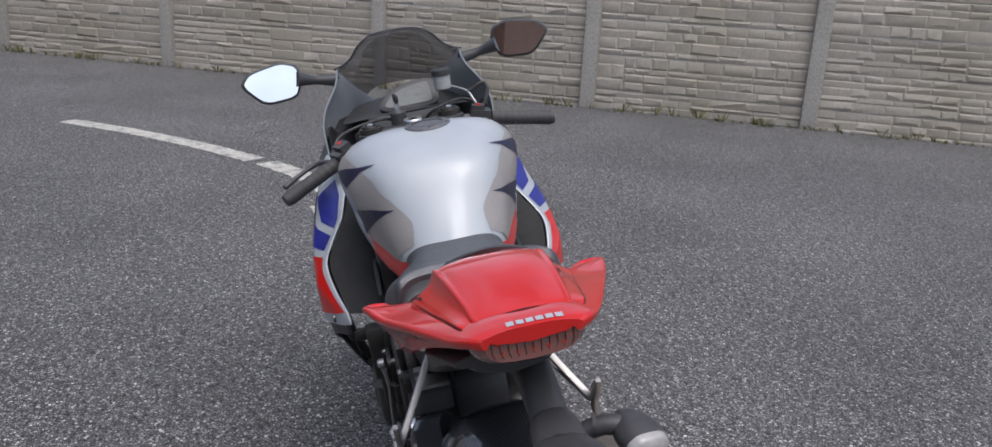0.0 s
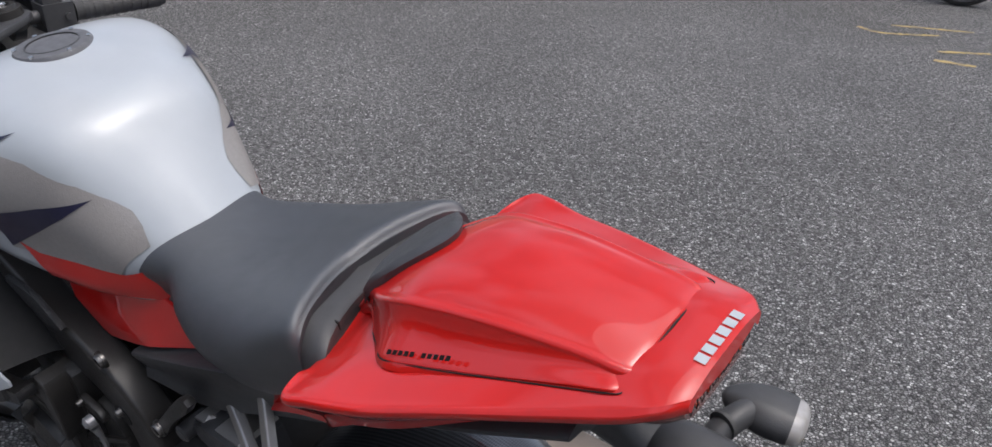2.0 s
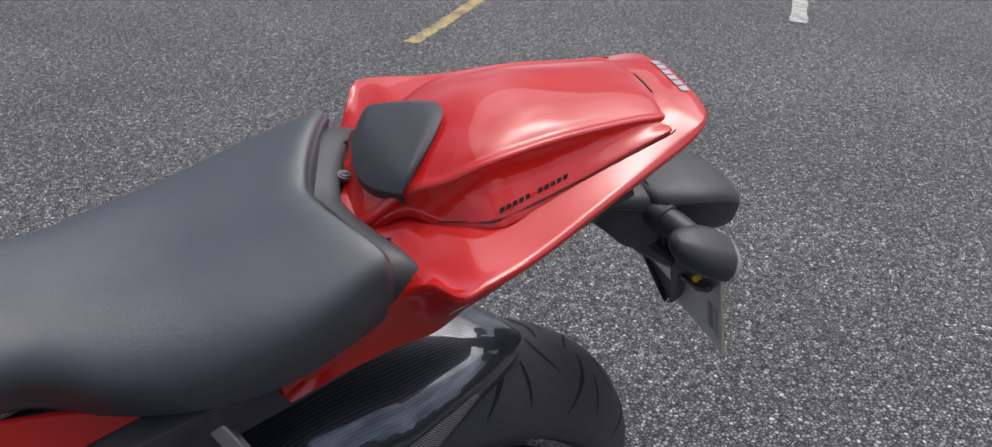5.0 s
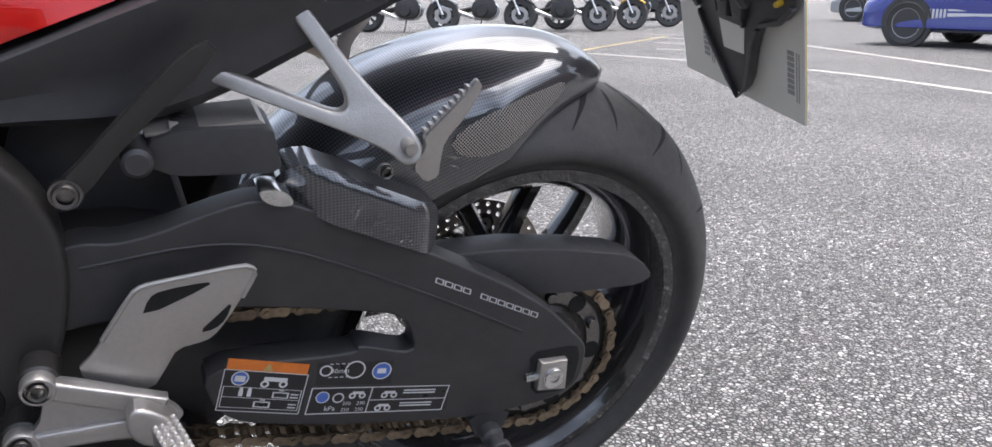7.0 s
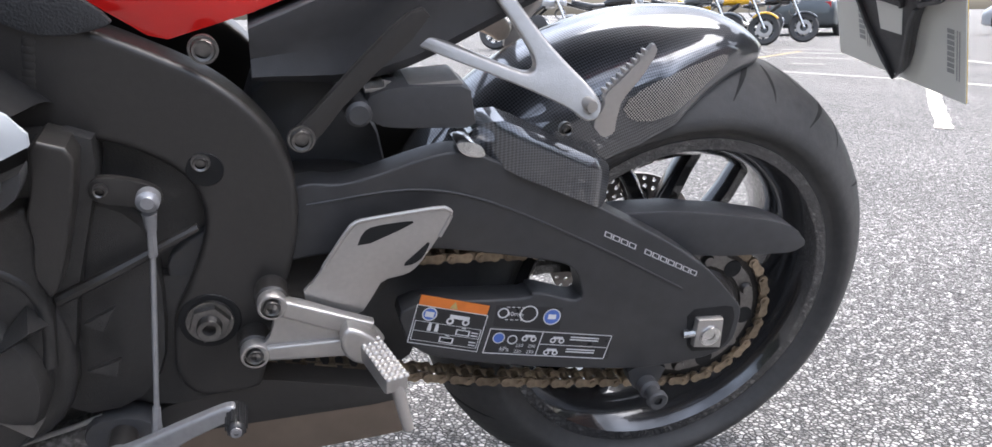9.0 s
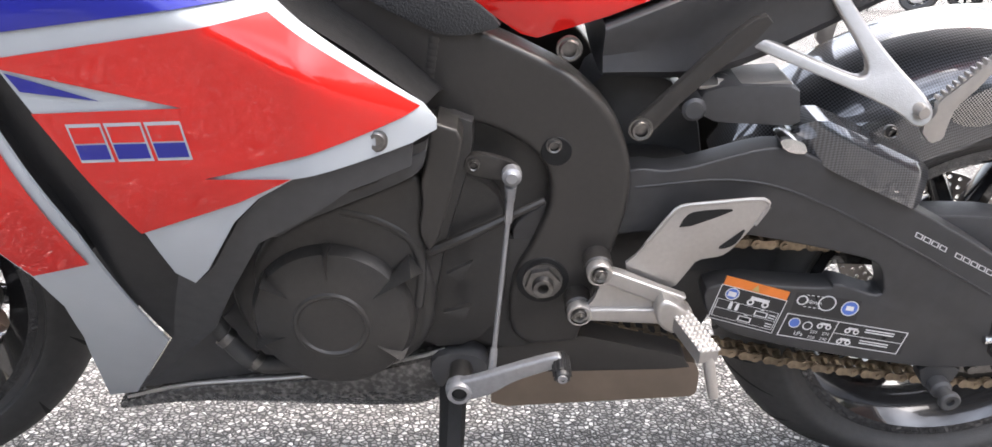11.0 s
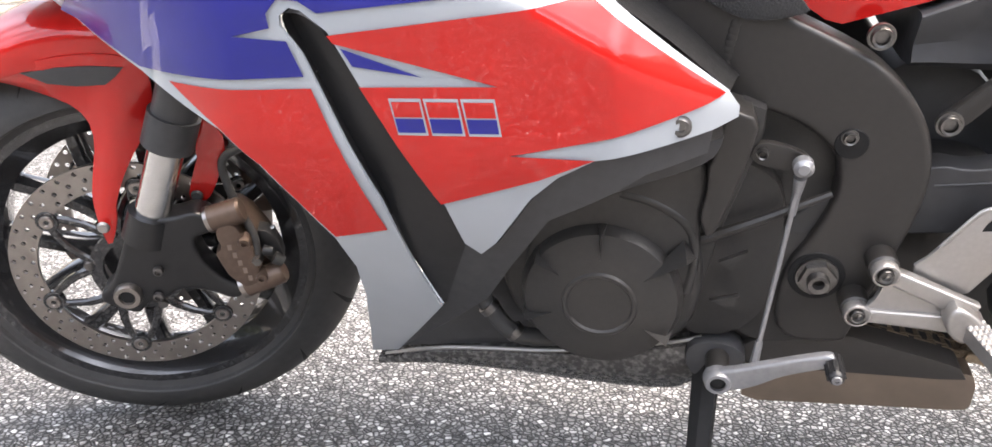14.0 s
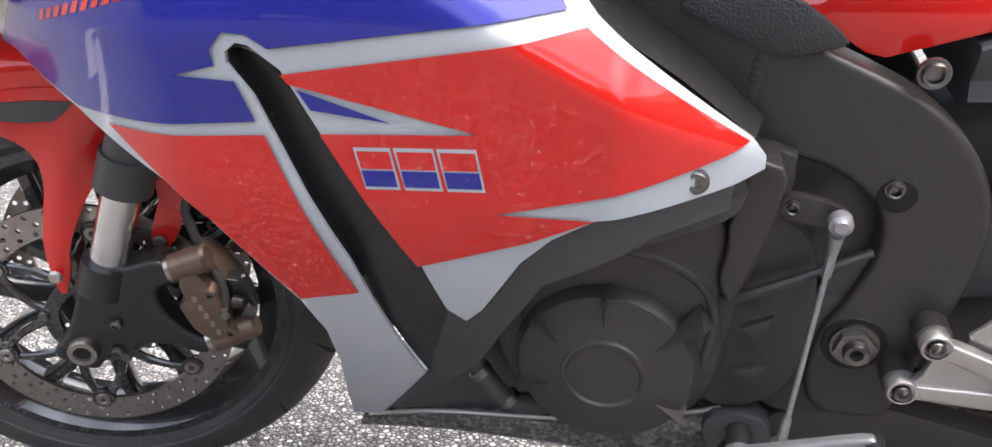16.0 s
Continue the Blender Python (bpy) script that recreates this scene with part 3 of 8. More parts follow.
DUCT = [(float(x), float(z)) for x, z in SCOOP.mean(0) + (SCOOP - SCOOP.mean(0)) * np.array((1.16, 1.03))]
LOWER = [(-1.012, 0.233), (-0.922, 0.366), (-0.881, 0.476), (-0.867, 0.462), (-0.847, 0.48), (-0.809, 0.541), (-0.782, 0.568), (-0.749, 0.588), (-0.652, 0.603), (-0.655, 0.578), (-0.708, 0.567), (-0.756, 0.537), (-0.797, 0.512), (-0.839, 0.443), (-0.873, 0.38)]


def lay(name, outline, mat, parent, f, sign=1, lift=0.0008, step=0.03, label=""):
    """Thin paint field on a curved panel."""
    return part(name, sheet(outline, (lambda x, z: f(x, z) - lift) if sign > 0 else (lambda x, z: -f(x, z) + lift), step), mat, parent, label)


for sgn in (1, -1):
    def wall_y(x, z, s=sgn):
        return side(x, z) + (0.0 if s > 0 else 0.02)

    def flank(x, z, inset=0.0, s=sgn):
        return s * (wall_y(x, z) + inset)
    th = 0.004 * sgn
    front_panel = part("front_side_panel", shell(FRONT_PANEL, flank, th, 0.008), WHITE, bike, "gloss white fairing panel with blue and red fields")
    rear_panel = part("rear_side_panel", shell(REAR_PANEL, flank, th, 0.006), WHITE, bike, "gloss white fairing panel with blue and red fields")
    lay("blue_field", BLUE_AREA, BLUE, front_panel, wall_y, sgn, 0.0022, 0.006)
    lay("blue_tip", BLUE_TIP, BLUE, rear_panel, wall_y, sgn, 0.002, 0.012)
    lay("blue_band", BLUE_BAND, BLUE, rear_panel, wall_y, sgn, 0.0022, 0.006)
    lip = [(-0.631, 0.617), (-0.642, 0.637), (-0.70, 0.69), (-0.755, 0.732), (-0.81, 0.795), (-0.88, 0.835), (-0.965, 0.858)]
    lay("red_field", RED_FRONT, RED, front_panel, wall_y, sgn, 0.002, 0.012)
    red_field = lay("red_field", RED_MAIN, RED, rear_panel, wall_y, sgn, 0.0022, 0.006)
    inner_rows = [[(x + 0.002, flank(x, z) + 0.006 * sgn, z - 0.004) for x, z in lip[1:]], [(x + 0.012, sgn * -0.165, z - 0.012) for x, z in lip[1:]], [(x + 0.02, sgn * -0.13, z - 0.03) for x, z in lip[1:]]]
    part("inner_panel", skin(inner_rows, 4, 3, 0.003), RECESS, bike, "matt black panel inside the fairing")
    duct = part("air_duct", shell(DUCT, lambda x, z: flank(x, z, 0.008 + 0.012 * min(1.0, max(0.0, (z - 0.45) / 0.1))), 0.01 * sgn, 0.008), FORK, bike, "satin black air duct")
    rim_line = [(float(x), float(z)) for x, z in SCOOP.mean(0) + (SCOOP - SCOOP.mean(0)) * np.array((1.06, 1.01))]
    rim_bm = bmesh.new()
    rim_rows = [[rim_bm.verts.new((x, flank(x, z, inset), z)) for x, z in rounded(rim_line, 2, 0.2)] for inset in (0.003, 0.022)]
    for k in range(len(rim_rows[0])):
        if min(rim_rows[0][k].co.z, rim_rows[0][k - 1].co.z) < 0.47:
            continue
        rim_bm.faces.new((rim_rows[0][k - 1], rim_rows[0][k], rim_rows[1][k], rim_rows[1][k - 1]))
    part("duct_wall", rim_bm, FORK, duct)
    part("lower_cover", shell(LOWER, lambda x, z: flank(x, z, 0.007), 0.006 * sgn, 0.04), BLACK, bike, "matt black lower fairing cover")
    for cx, cz, tall in ((-0.972, 0.534, 0.011), (-1.012, 0.653, 0.007)):
        part("duct_clip", moved(box(-0.0045, 0.0045, -0.002, 0.002, -tall / 2, tall / 2, 0.0008), Matrix.Translation((cx, flank(cx, cz, 0.018), cz)) @ pose(0, 0, 0, 0, 15, 0)), ALU, duct)
    # fastener in the white band
    bx, bz = [(-0.681, 0.613)][0]
    bolt = lathe([(0, -0.0005), (0.0042, -0.0005), (0.0045, -0.0022), (0.0075, -0.0026), (0.0085, -0.0014), (0.0098, -0.001), (0.0098, 0.003)], (bx, 0, bz), 24)
    if sgn < 0:
        bolt = moved(bolt, Matrix.Diagonal((1, -1, 1, 1)))
    part("fairing_bolt", moved(bolt, Matrix.Translation((0, flank(bx, bz), 0))), BOLTSTEEL, rear_panel)
    # racing badge: three blocks, red above blue, with a white border
    (x0, z0), (x1, z1), (x2, z2), (x3, z3) = [(-0.933, 0.639), (-0.838, 0.642), (-0.838, 0.611), (-0.93, 0.606)]

    def badge(u, v):
        return (x0 + u * (x1 - x0) + v * (x3 - x0), z0 + u * (z1 - z0) + v * (z3 - z0))
    us = [(0.0, 0.30), (0.335, 0.655), (0.69, 1.0)]
    for n, (u0, u1) in enumerate(us):
        gap = 0.035
        lay("badge_border", [badge(u0 - 0.012, -0.03), badge(u1, -0.03), badge(u1 + 0.02, 1.03), badge(u0 + 0.02, 1.03)], WHITE, red_field, wall_y, sgn, 0.0026)
        top = [badge(u0 + 0.012, 0.06), badge(u1 - 0.014, 0.06), badge(u1 - 0.008, 0.5), badge(u0 + 0.02, 0.5)]
        low = [badge(u0 + 0.02, 0.54), badge(u1 - 0.006, 0.54), badge(u1, 0.95), badge(u0 + 0.028, 0.95)]
        lay("badge_block", top, RED, red_field, wall_y, sgn, 0.0031)
        lay("badge_block", low, BLUE, red_field, wall_y, sgn, 0.0031)

# lettering on the upper panel, as plain slanted bars
(fx0, fz0), (fx1, fz1), (fx2, fz2), (fx3, fz3) = [(-1.233, 0.723), (-1.103, 0.756), (-1.104, 0.747), (-1.238, 0.712)]
for k in range(9):
    u0, u1 = k / 9 + 0.015, (k + 0.75) / 9
    quad = [(fx3 + u0 * (fx2 - fx3), fz3 + u0 * (fz2 - fz3)), (fx3 + u1 * (fx2 - fx3), fz3 + u1 * (fz2 - fz3)),
            (fx0 + (u1 + 0.03) * (fx1 - fx0), fz0 + u1 * (fz1 - fz0)), (fx0 + (u0 + 0.03) * (fx1 - fx0), fz0 + u0 * (fz1 - fz0))]
    lay("lettering_bar", quad, RED, front_panel, side, 1, 0.0028)

# ---- engine, belly and frame ----
belly = loft([(-1.055, [(0, 0.19), (0.05, 0.19), (0.105, 0.192), (0.115, 0.188), (0.10, 0.178), (0, 0.175)]),
              (-0.95, [(0, 0.236), (0.08, 0.236), (0.13, 0.236), (0.137, 0.226), (0.115, 0.195), (0, 0.18)]),
              (-0.80, [(0, 0.254), (0.09, 0.254), (0.137, 0.254), (0.142, 0.242), (0.12, 0.195), (0, 0.175)]),
              (-0.68, [(0, 0.281), (0.09, 0.281), (0.138, 0.281), (0.144, 0.265), (0.125, 0.20), (0, 0.175)]),
              (-0.635, [(0, 0.297), (0.09, 0.297), (0.138, 0.297), (0.144, 0.285), (0.13, 0.225), (0, 0.2)])], 5, 2)
GRIME = material("grimy_smoked_plastic", (0.075, 0.07, 0.066), 0.2, 0.2, (0.055, 0.052, 0.05), 40, coat=0.8, dirt=(0.42, 0.4, 0.38), dirt_scale=150, dirt_amount=0.5)
belly_pan = part("belly_pan", belly, GRIME, bike, "glossy dark belly pan with dried pale splashes")
for sgn in (1, -1):
    part("belly_lip", tube([(-1.045, -sgn * 0.108, 0.195), (-0.95, -sgn * 0.133, 0.237), (-0.80, -sgn * 0.14, 0.256), (-0.68, -sgn * 0.141, 0.283), (-0.638, -sgn * 0.141, 0.297)], 0.0028, 8, 4), ALU, belly_pan, "bright worn lip")
part("engine_block", merge(plate(rounded([(-0.93, 0.62), (-0.62, 0.62), (-0.50, 0.55), (-0.50, 0.32), (-0.62, 0.255), (-0.86, 0.27), (-0.95, 0.38)]), -0.125, 0.125, 0.02),
                           plate(rounded([(-0.70, 0.53), (-0.585, 0.53), (-0.56, 0.46), (-0.575, 0.31), (-0.69, 0.30)]), -0.15, -0.12, 0.01)), ENGINE, bike, "dark cast engine block")
CX, CZ = -0.752, 0.38
cover = part("generator_cover", lathe([(0, -0.211), (0.034, -0.211), (0.036, -0.2135), (0.039, -0.2135), (0.041, -0.211), (0.066, -0.208), (0.082, -0.203), (0.088, -0.192), (0.089, -0.12)], (CX, 0, CZ), 64), ENGINE, bike, "round black generator cover")
for a0, wide in ((1.57, 0.005), (2.5, 0.006), (0.62, 0.013), (3.45, 0.004), (5.75, 0.005)):
    a, n_, c = Vector((math.cos(a0), 0, math.sin(a0))), Vector((-math.sin(a0), 0, math.cos(a0))), Vector((CX, 0, CZ))
    bm = bmesh.new()
    far = 0.089 if wide < 0.01 else 0.112
    p = [bm.verts.new(v) for v in (c + a * 0.05 + Vector((0, -0.2088, 0)), c + a * far + n_ * wide + Vector((0, -0.19, 0)), c + a * far - n_ * wide + Vector((0, -0.19, 0)), c + a * (far - 0.004) + Vector((0, -0.217, 0)))]
    for f in ((0, 1, 3), (0, 3, 2), (1, 2, 3), (0, 2, 1)):
        bm.faces.new([p[q] for q in f])
    part("cover_rib", bm, ENGINE, cover)
part("cover_flange", plate(rounded([(CX - 0.115, CZ + 0.055), (CX - 0.03, CZ + 0.10), (CX + 0.085, CZ + 0.095), (CX + 0.112, CZ + 0.03), (CX + 0.10, CZ - 0.06), (CX + 0.03, CZ - 0.1), (CX - 0.07, CZ - 0.09), (CX - 0.115, CZ - 0.02)]), -0.172, -0.12, 0.012, 3), ENGINE, cover)
part("engine_casing", plate(rounded([(-0.825, 0.47), (-0.771, 0.497), (-0.729, 0.516), (-0.678, 0.538), (-0.652, 0.548), (-0.648, 0.515), (-0.653, 0.489), (-0.652, 0.44), (-0.656, 0.399), (-0.668, 0.365), (-0.70, 0.33), (-0.79, 0.33), (-0.84, 0.40)], 2), -0.19, -0.12, 0.014, 4), ENGINE, bike, "dark cast engine casing")
part("casing_edge", tube([(x, -0.186, z) for x, z in [(-0.735, 0.505), (-0.705, 0.497), (-0.677, 0.482), (-0.661, 0.462), (-0.657, 0.43), (-0.662, 0.39)]], 0.006, 10, 5), ENGINE, bike)
part("frame_tongue", plate(rounded([(-0.64, 0.606), (-0.608, 0.595), (-0.615, 0.554), (-0.626, 0.512), (-0.638, 0.473), (-0.647, 0.463), (-0.656, 0.489), (-0.65, 0.518), (-0.652, 0.541), (-0.645, 0.563)], 1, 0.2), -0.2, -0.15, 0.008, 3), FRAME, bike, "black frame tongue beside the engine")
part("frame_web", plate(rounded([(-0.70, 0.60), (-0.60, 0.60), (-0.60, 0.56), (-0.632, 0.45), (-0.645, 0.38), (-0.70, 0.36)], 1, 0.2), -0.166, -0.12, 0.006), ENGINE, bike)
part("engine_rib", tube([(-0.65, -0.168, 0.445), (-0.604, -0.166, 0.466), (-0.527, -0.156, 0.501)], [0.006, 0.0055, 0.004], 8, 3), FRAME, bike)
part("cable_bracket", plate([(-0.631, 0.422), (-0.603, 0.437), (-0.616, 0.412)], -0.176, -0.168, 0.002), ENGINE, bike)
part("cable_bracket", plate([(-0.636, 0.372), (-0.606, 0.381), (-0.612, 0.362)], -0.176, -0.168, 0.002), ENGINE, bike)
cover_fold = part("upper_fold", plate(rounded([(-0.812, 0.515), (-0.761, 0.545), (-0.693, 0.567), (-0.646, 0.586), (-0.641, 0.591), (-0.644, 0.576), (-0.651, 0.564), (-0.675, 0.551), (-0.723, 0.531), (-0.763, 0.513), (-0.80, 0.49)], 1), -0.226, -0.2, 0.006, 3), BLACK, bike, "folded matt black engine side cover")
part("fold_mark", plate([(-0.722, 0.545), (-0.688, 0.557), (-0.704, 0.548)], -0.2275, -0.225, 0.0006), ENGINE, cover_fold)
part("lower_inner_cover", plate([(-1.03, 0.225), (-0.90, 0.33), (-0.84, 0.40), (-0.80, 0.36), (-0.78, 0.262), (-0.95, 0.238)], -0.128, -0.118, 0.002), BLACK, bike, "black cover behind the lower fairing")
part("water_hose", tube([(-0.93, -0.13, 0.375), (-0.888, -0.16, 0.332), (-0.855, -0.163, 0.294), (-0.81, -0.14, 0.275)], 0.011, 12, 5), RUBBER, bike, "black water hose")
for x, z in ((-0.885, 0.3285), (-0.856, 0.2955)):
    part("hose_clip", moved(lathe([(0.0108, -0.0045), (0.0125, -0.0045), (0.0125, 0.0045), (0.0108, 0.0045)], HUB, 20, True), Matrix.Translation((x, -0.162, z)) @ Vector((0.66, 0, -0.75)).to_track_quat("Y", "Z").to_matrix().to_4x4()), BOLTSTEEL, bike)

for sgn in (1, -1):
    y0, y1 = (-0.15, -0.105) if sgn > 0 else (0.105, 0.15)
    rear_loop = [(-0.554, 0.662), (-0.497, 0.632), (-0.455, 0.587), (-0.437, 0.539), (-0.438, 0.48), (-0.465, 0.39), (-0.482, 0.324), (-0.488, 0.31), (-0.565, 0.309), (-0.563, 0.402), (-0.538, 0.444), (-0.519, 0.499), (-0.526, 0.543), (-0.573, 0.577), (-0.624, 0.589)]
    outline = [(-0.95, 0.87), (-0.80, 0.80), (-0.64, 0.70)] + rear_loop + [(-0.66, 0.575), (-0.80, 0.66), (-0.95, 0.74)]
    spar = part("frame_spar", plate(rounded(outline, 2), y0, y1, 0.012, 4), FRAME, bike, "matt black aluminium frame spar")
    if sgn > 0:
        for k in range(9):
            part("weld_bead", lathe([(0, -0.003), (0.005, -0.0015), (0.0065, 0.002)], (-0.645 + 0.001 * k, y0 + 0.001, 0.62 + 0.0062 * k), 10), FRAME, spar)


def socket_bolt(x, y, z, r, parent, mat=BOLTSTEEL, label=""):
    """Flanged bolt with a hexagon socket, facing left."""
    head = part("bolt", lathe([(r * 0.52, -0.005), (r * 0.72, -0.006), (r * 0.8, -0.004), (r * 0.82, -0.001), (r, -0.001), (r * 1.02, 0.002), (r, 0.004), (0, 0.004), (0, -0.001), (r * 0.52, -0.001)], (x, y, z), 24), mat, parent, label)
    return head


def hex_nut(x, y, z, r, parent, mat=BOLTSTEEL):
    hexo = [(x + r * math.cos(k * math.pi / 3 + 0.2), z + r * math.sin(k * math.pi / 3 + 0.2)) for k in range(6)]
    nut = part("pivot_nut", plate(hexo, y - 0.008, y + 0.004, 0.002), mat, parent, "worn steel nut")
    part("washer", lathe([(r * 0.5, -0.001), (r * 1.12, -0.001), (r * 1.14, 0.003), (r * 0.5, 0.003)], (x, y, z), 28, True), mat, nut)
    part("bolt_end", lathe([(r * 0.32, -0.016), (r * 0.55, -0.017), (r * 0.6, -0.014), (r * 0.6, 0.0), (0, 0.0), (0, -0.008), (r * 0.32, -0.008)], (x, y, z), 24), mat, nut)


# flat black disc on the spar: the recess's shade put into colour
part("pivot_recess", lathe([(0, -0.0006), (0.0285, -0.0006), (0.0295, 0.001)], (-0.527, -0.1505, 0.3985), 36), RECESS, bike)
hex_nut(-0.527, -0.154, 0.3995, 0.0195, bike)
socket_bolt(-0.519, -0.152, 0.561, 0.0082, bike)
socket_bolt(-0.507, -0.148, 0.66, 0.0125, bike)
# no hollow is cut round this bolt; a black disc paints its shade
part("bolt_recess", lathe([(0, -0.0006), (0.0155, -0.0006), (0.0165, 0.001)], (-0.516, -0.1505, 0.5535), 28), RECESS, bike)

# ---- swingarm, chain and rear parts ----
arm = [(-0.437, 0.531), (-0.393, 0.524), (-0.298, 0.554), (-0.26, 0.549), (-0.135, 0.485), (-0.04, 0.431), (0.013, 0.392), (0.05, 0.352), (0.064, 0.336), (0.062, 0.296), (0.05, 0.28), (0.02, 0.27), (-0.066, 0.266), (-0.237, 0.297), (-0.33, 0.325), (-0.349, 0.39)]
hole = [(-0.198, 0.388), (-0.137, 0.365), (-0.148, 0.406), (-0.167, 0.42), (-0.189, 0.418)]
inner = [(-0.20, 0.378), hole[0], hole[1], hole[2], hole[3], (-0.285, 0.446), (-0.35, 0.455), (-0.44, 0.452)]
ARM = [(-0.56, 0.47)] + arm + inner[:1] + inner[1:] + [(-0.56, 0.425)]
swingarm = part("swingarm", plate(rounded(ARM, 2, 0.2), -0.138, -0.105, 0.007, 3), SWING, bike, "satin black swingarm")
part("arm_recess", plate([(-0.57, 0.36), (-0.21, 0.36), (-0.185, 0.44), (-0.57, 0.47)], -0.07, -0.055, 0.002), BLACK, swingarm)
part("arm_bridge", plate(rounded([(-0.56, 0.50), (-0.36, 0.53), (-0.33, 0.44), (-0.36, 0.36), (-0.56, 0.34)]), -0.11, 0.11, 0.015), FRAME, swingarm)
part("right_arm", plate(rounded([(-0.56, 0.50), (-0.40, 0.56), (-0.20, 0.54), (0.02, 0.35), (0.07, 0.32), (0.06, 0.27), (-0.05, 0.29), (-0.25, 0.44), (-0.56, 0.38)], 2), 0.105, 0.135, 0.008, 3), FRAME, swingarm)
part("inner_guard", plate(rounded([(-0.50, 0.22), (-0.30, 0.24), (-0.312, 0.36), (-0.33, 0.45), (-0.36, 0.60), (-0.50, 0.62)]), -0.05, 0.05, 0.01), BLACK, bike, "matt black inner guard ahead of the rear wheel")
axle = part("rear_axle", lathe([(0, -0.15), (0.013, -0.15), (0.0135, -0.147), (0.0135, 0.147), (0, 0.147)], (0.02, 0, 0.31), 20), STEEL, bike, "steel rear axle")
adj = [(0.003, 0.332), (0.036, 0.33), (0.038, 0.29), (0.002, 0.295)]
adjuster = part("chain_adjuster", plate(adj, -0.148, -0.135, 0.003), ALU, bike, "aluminium chain adjuster block")
part("axle_end", lathe([(0.006, -0.151), (0.0115, -0.152), (0.0125, -0.149), (0.0125, -0.14), (0, -0.14), (0, -0.145), (0.006, -0.145)], (0.02, 0, 0.311), 20), STEEL, adjuster)
part("adjuster_bolt", tube([(-0.012, -0.142, 0.312), (0.005, -0.142, 0.312)], 0.005, 8), STEEL, adjuster)

part("stand_spool", lathe([(0.005, -0.172), (0.0105, -0.173), (0.0125, -0.171), (0.0125, -0.166), (0.009, -0.163), (0.009, -0.152), (0.0125, -0.149), (0.0125, -0.13), (0, -0.13), (0, -0.168), (0.005, -0.168)], (-0.047, 0, 0.243), 24), BLACK, swingarm, "black stand spool")
part("spool_lug", plate(rounded([(-0.075, 0.27), (-0.02, 0.27), (-0.03, 0.238), (-0.047, 0.228), (-0.064, 0.238)], 1), -0.136, -0.112, 0.004), SWING, swingarm)
# black plate proud of the arm, coloured as the adjuster recess's shade
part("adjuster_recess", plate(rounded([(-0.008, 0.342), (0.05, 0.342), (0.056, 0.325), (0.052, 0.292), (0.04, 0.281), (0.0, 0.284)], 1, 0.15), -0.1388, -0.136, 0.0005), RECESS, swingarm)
part("arm_ridge", tube([(-0.43, -0.1375, 0.507), (-0.33, -0.1385, 0.516), (-0.25, -0.1385, 0.497), (-0.13, -0.1385, 0.436), (-0.02, -0.1385, 0.372)], 0.0014, 8, 4), SWING, swingarm)

SPR = (0.025, -0.0885, 0.307)
teeth = []
for k in range(86):
    r = 0.0985 if k % 2 else 0.0915
    teeth.append((SPR[0] + r * math.cos(2 * math.pi * k / 86), SPR[2] + r * math.sin(2 * math.pi * k / 86)))
sprocket = part("rear_sprocket", plate(teeth, SPR[1] - 0.003, SPR[1] + 0.003, 0), material("sprocket_steel", (0.05, 0.047, 0.044), 0.5, 0.7, dirt=(0.05, 0.04, 0.035), dirt_amount=0.5), rear_wheel, "dark steel rear sprocket")
part("sprocket_carrier", lathe([(0.03, -0.012), (0.056, -0.012), (0.062, -0.006), (0.062, 0.02), (0.03, 0.02)], (SPR[0], SPR[1] + 0.004, SPR[2]), 40, True), FRAME, sprocket)
part("sprocket_ring", lathe([(0.066, -0.0015), (0.083, -0.0015), (0.084, 0.001), (0.065, 0.001)], (SPR[0], SPR[1] - 0.004, SPR[2]), 48, True), BOLTSTEEL, sprocket, "worn steel sprocket ring")
for k in range(6):
    a = k * math.pi / 3 + 0.9
    part("sprocket_hole", lathe([(0, -0.0002), (0.0115, -0.0002), (0.0115, 0.0006)], (SPR[0] + 0.0735 * math.cos(a), SPR[1] - 0.0058, SPR[2] + 0.0735 * math.sin(a)), 20), GROOVE, sprocket)
for k in range(6):
    a = k * math.pi / 3 + 0.4
    part("sprocket_bolt", lathe([(0, -0.009), (0.006, -0.009), (0.0075, -0.006), (0.0075, 0.0)], (SPR[0] + 0.074 * math.cos(a), SPR[1] - 0.003, SPR[2] + 0.074 * math.sin(a)), 10), BOLTSTEEL, sprocket)

# drive chain, link by link
run_low = [(-0.52, 0.315), (-0.475, 0.305), (-0.386, 0.285), (-0.329, 0.269), (-0.17, 0.236), (-0.03, 0.207)]
wrap = [(SPR[0] + 0.0955 * math.cos(a), SPR[2] + 0.0955 * math.sin(a)) for a in np.linspace(-1.75, 1.85, 14)]
run_top = [(-0.10, 0.408), (-0.171, 0.411), (-0.287, 0.416), (-0.40, 0.422), (-0.52, 0.43)]
path = catmull(run_low[:-1] + wrap + run_top, 8)
gone = np.r_[0, np.cumsum(np.linalg.norm(np.diff(path, axis=0), axis=1))]
PITCH = 0.0159
plate_line = [(r * math.cos(a) + cx, r * math.sin(a)) for cx, r, a0 in ((PITCH / 2, 0.0064, -2.25), (-PITCH / 2, 0.0064, 0.89)) for a in np.linspace(a0, a0 + 4.5, 8)]
link_bm = merge(plate(plate_line, -0.0105, -0.0085, 0), plate(plate_line, 0.0085, 0.0105, 0),
                lathe([(0, -0.0125), (0.0028, -0.0125), (0.0028, 0.0125), (0, 0.0125)], (PITCH / 2, 0, 0), 8),
                lathe([(0.005, -0.008), (0.005, 0.008)], (-PITCH / 2, 0, 0), 8))
chain = part("drive_chain", link_bm, CHAIN, bike, "worn gold drive chain")
link_mesh = chain.data
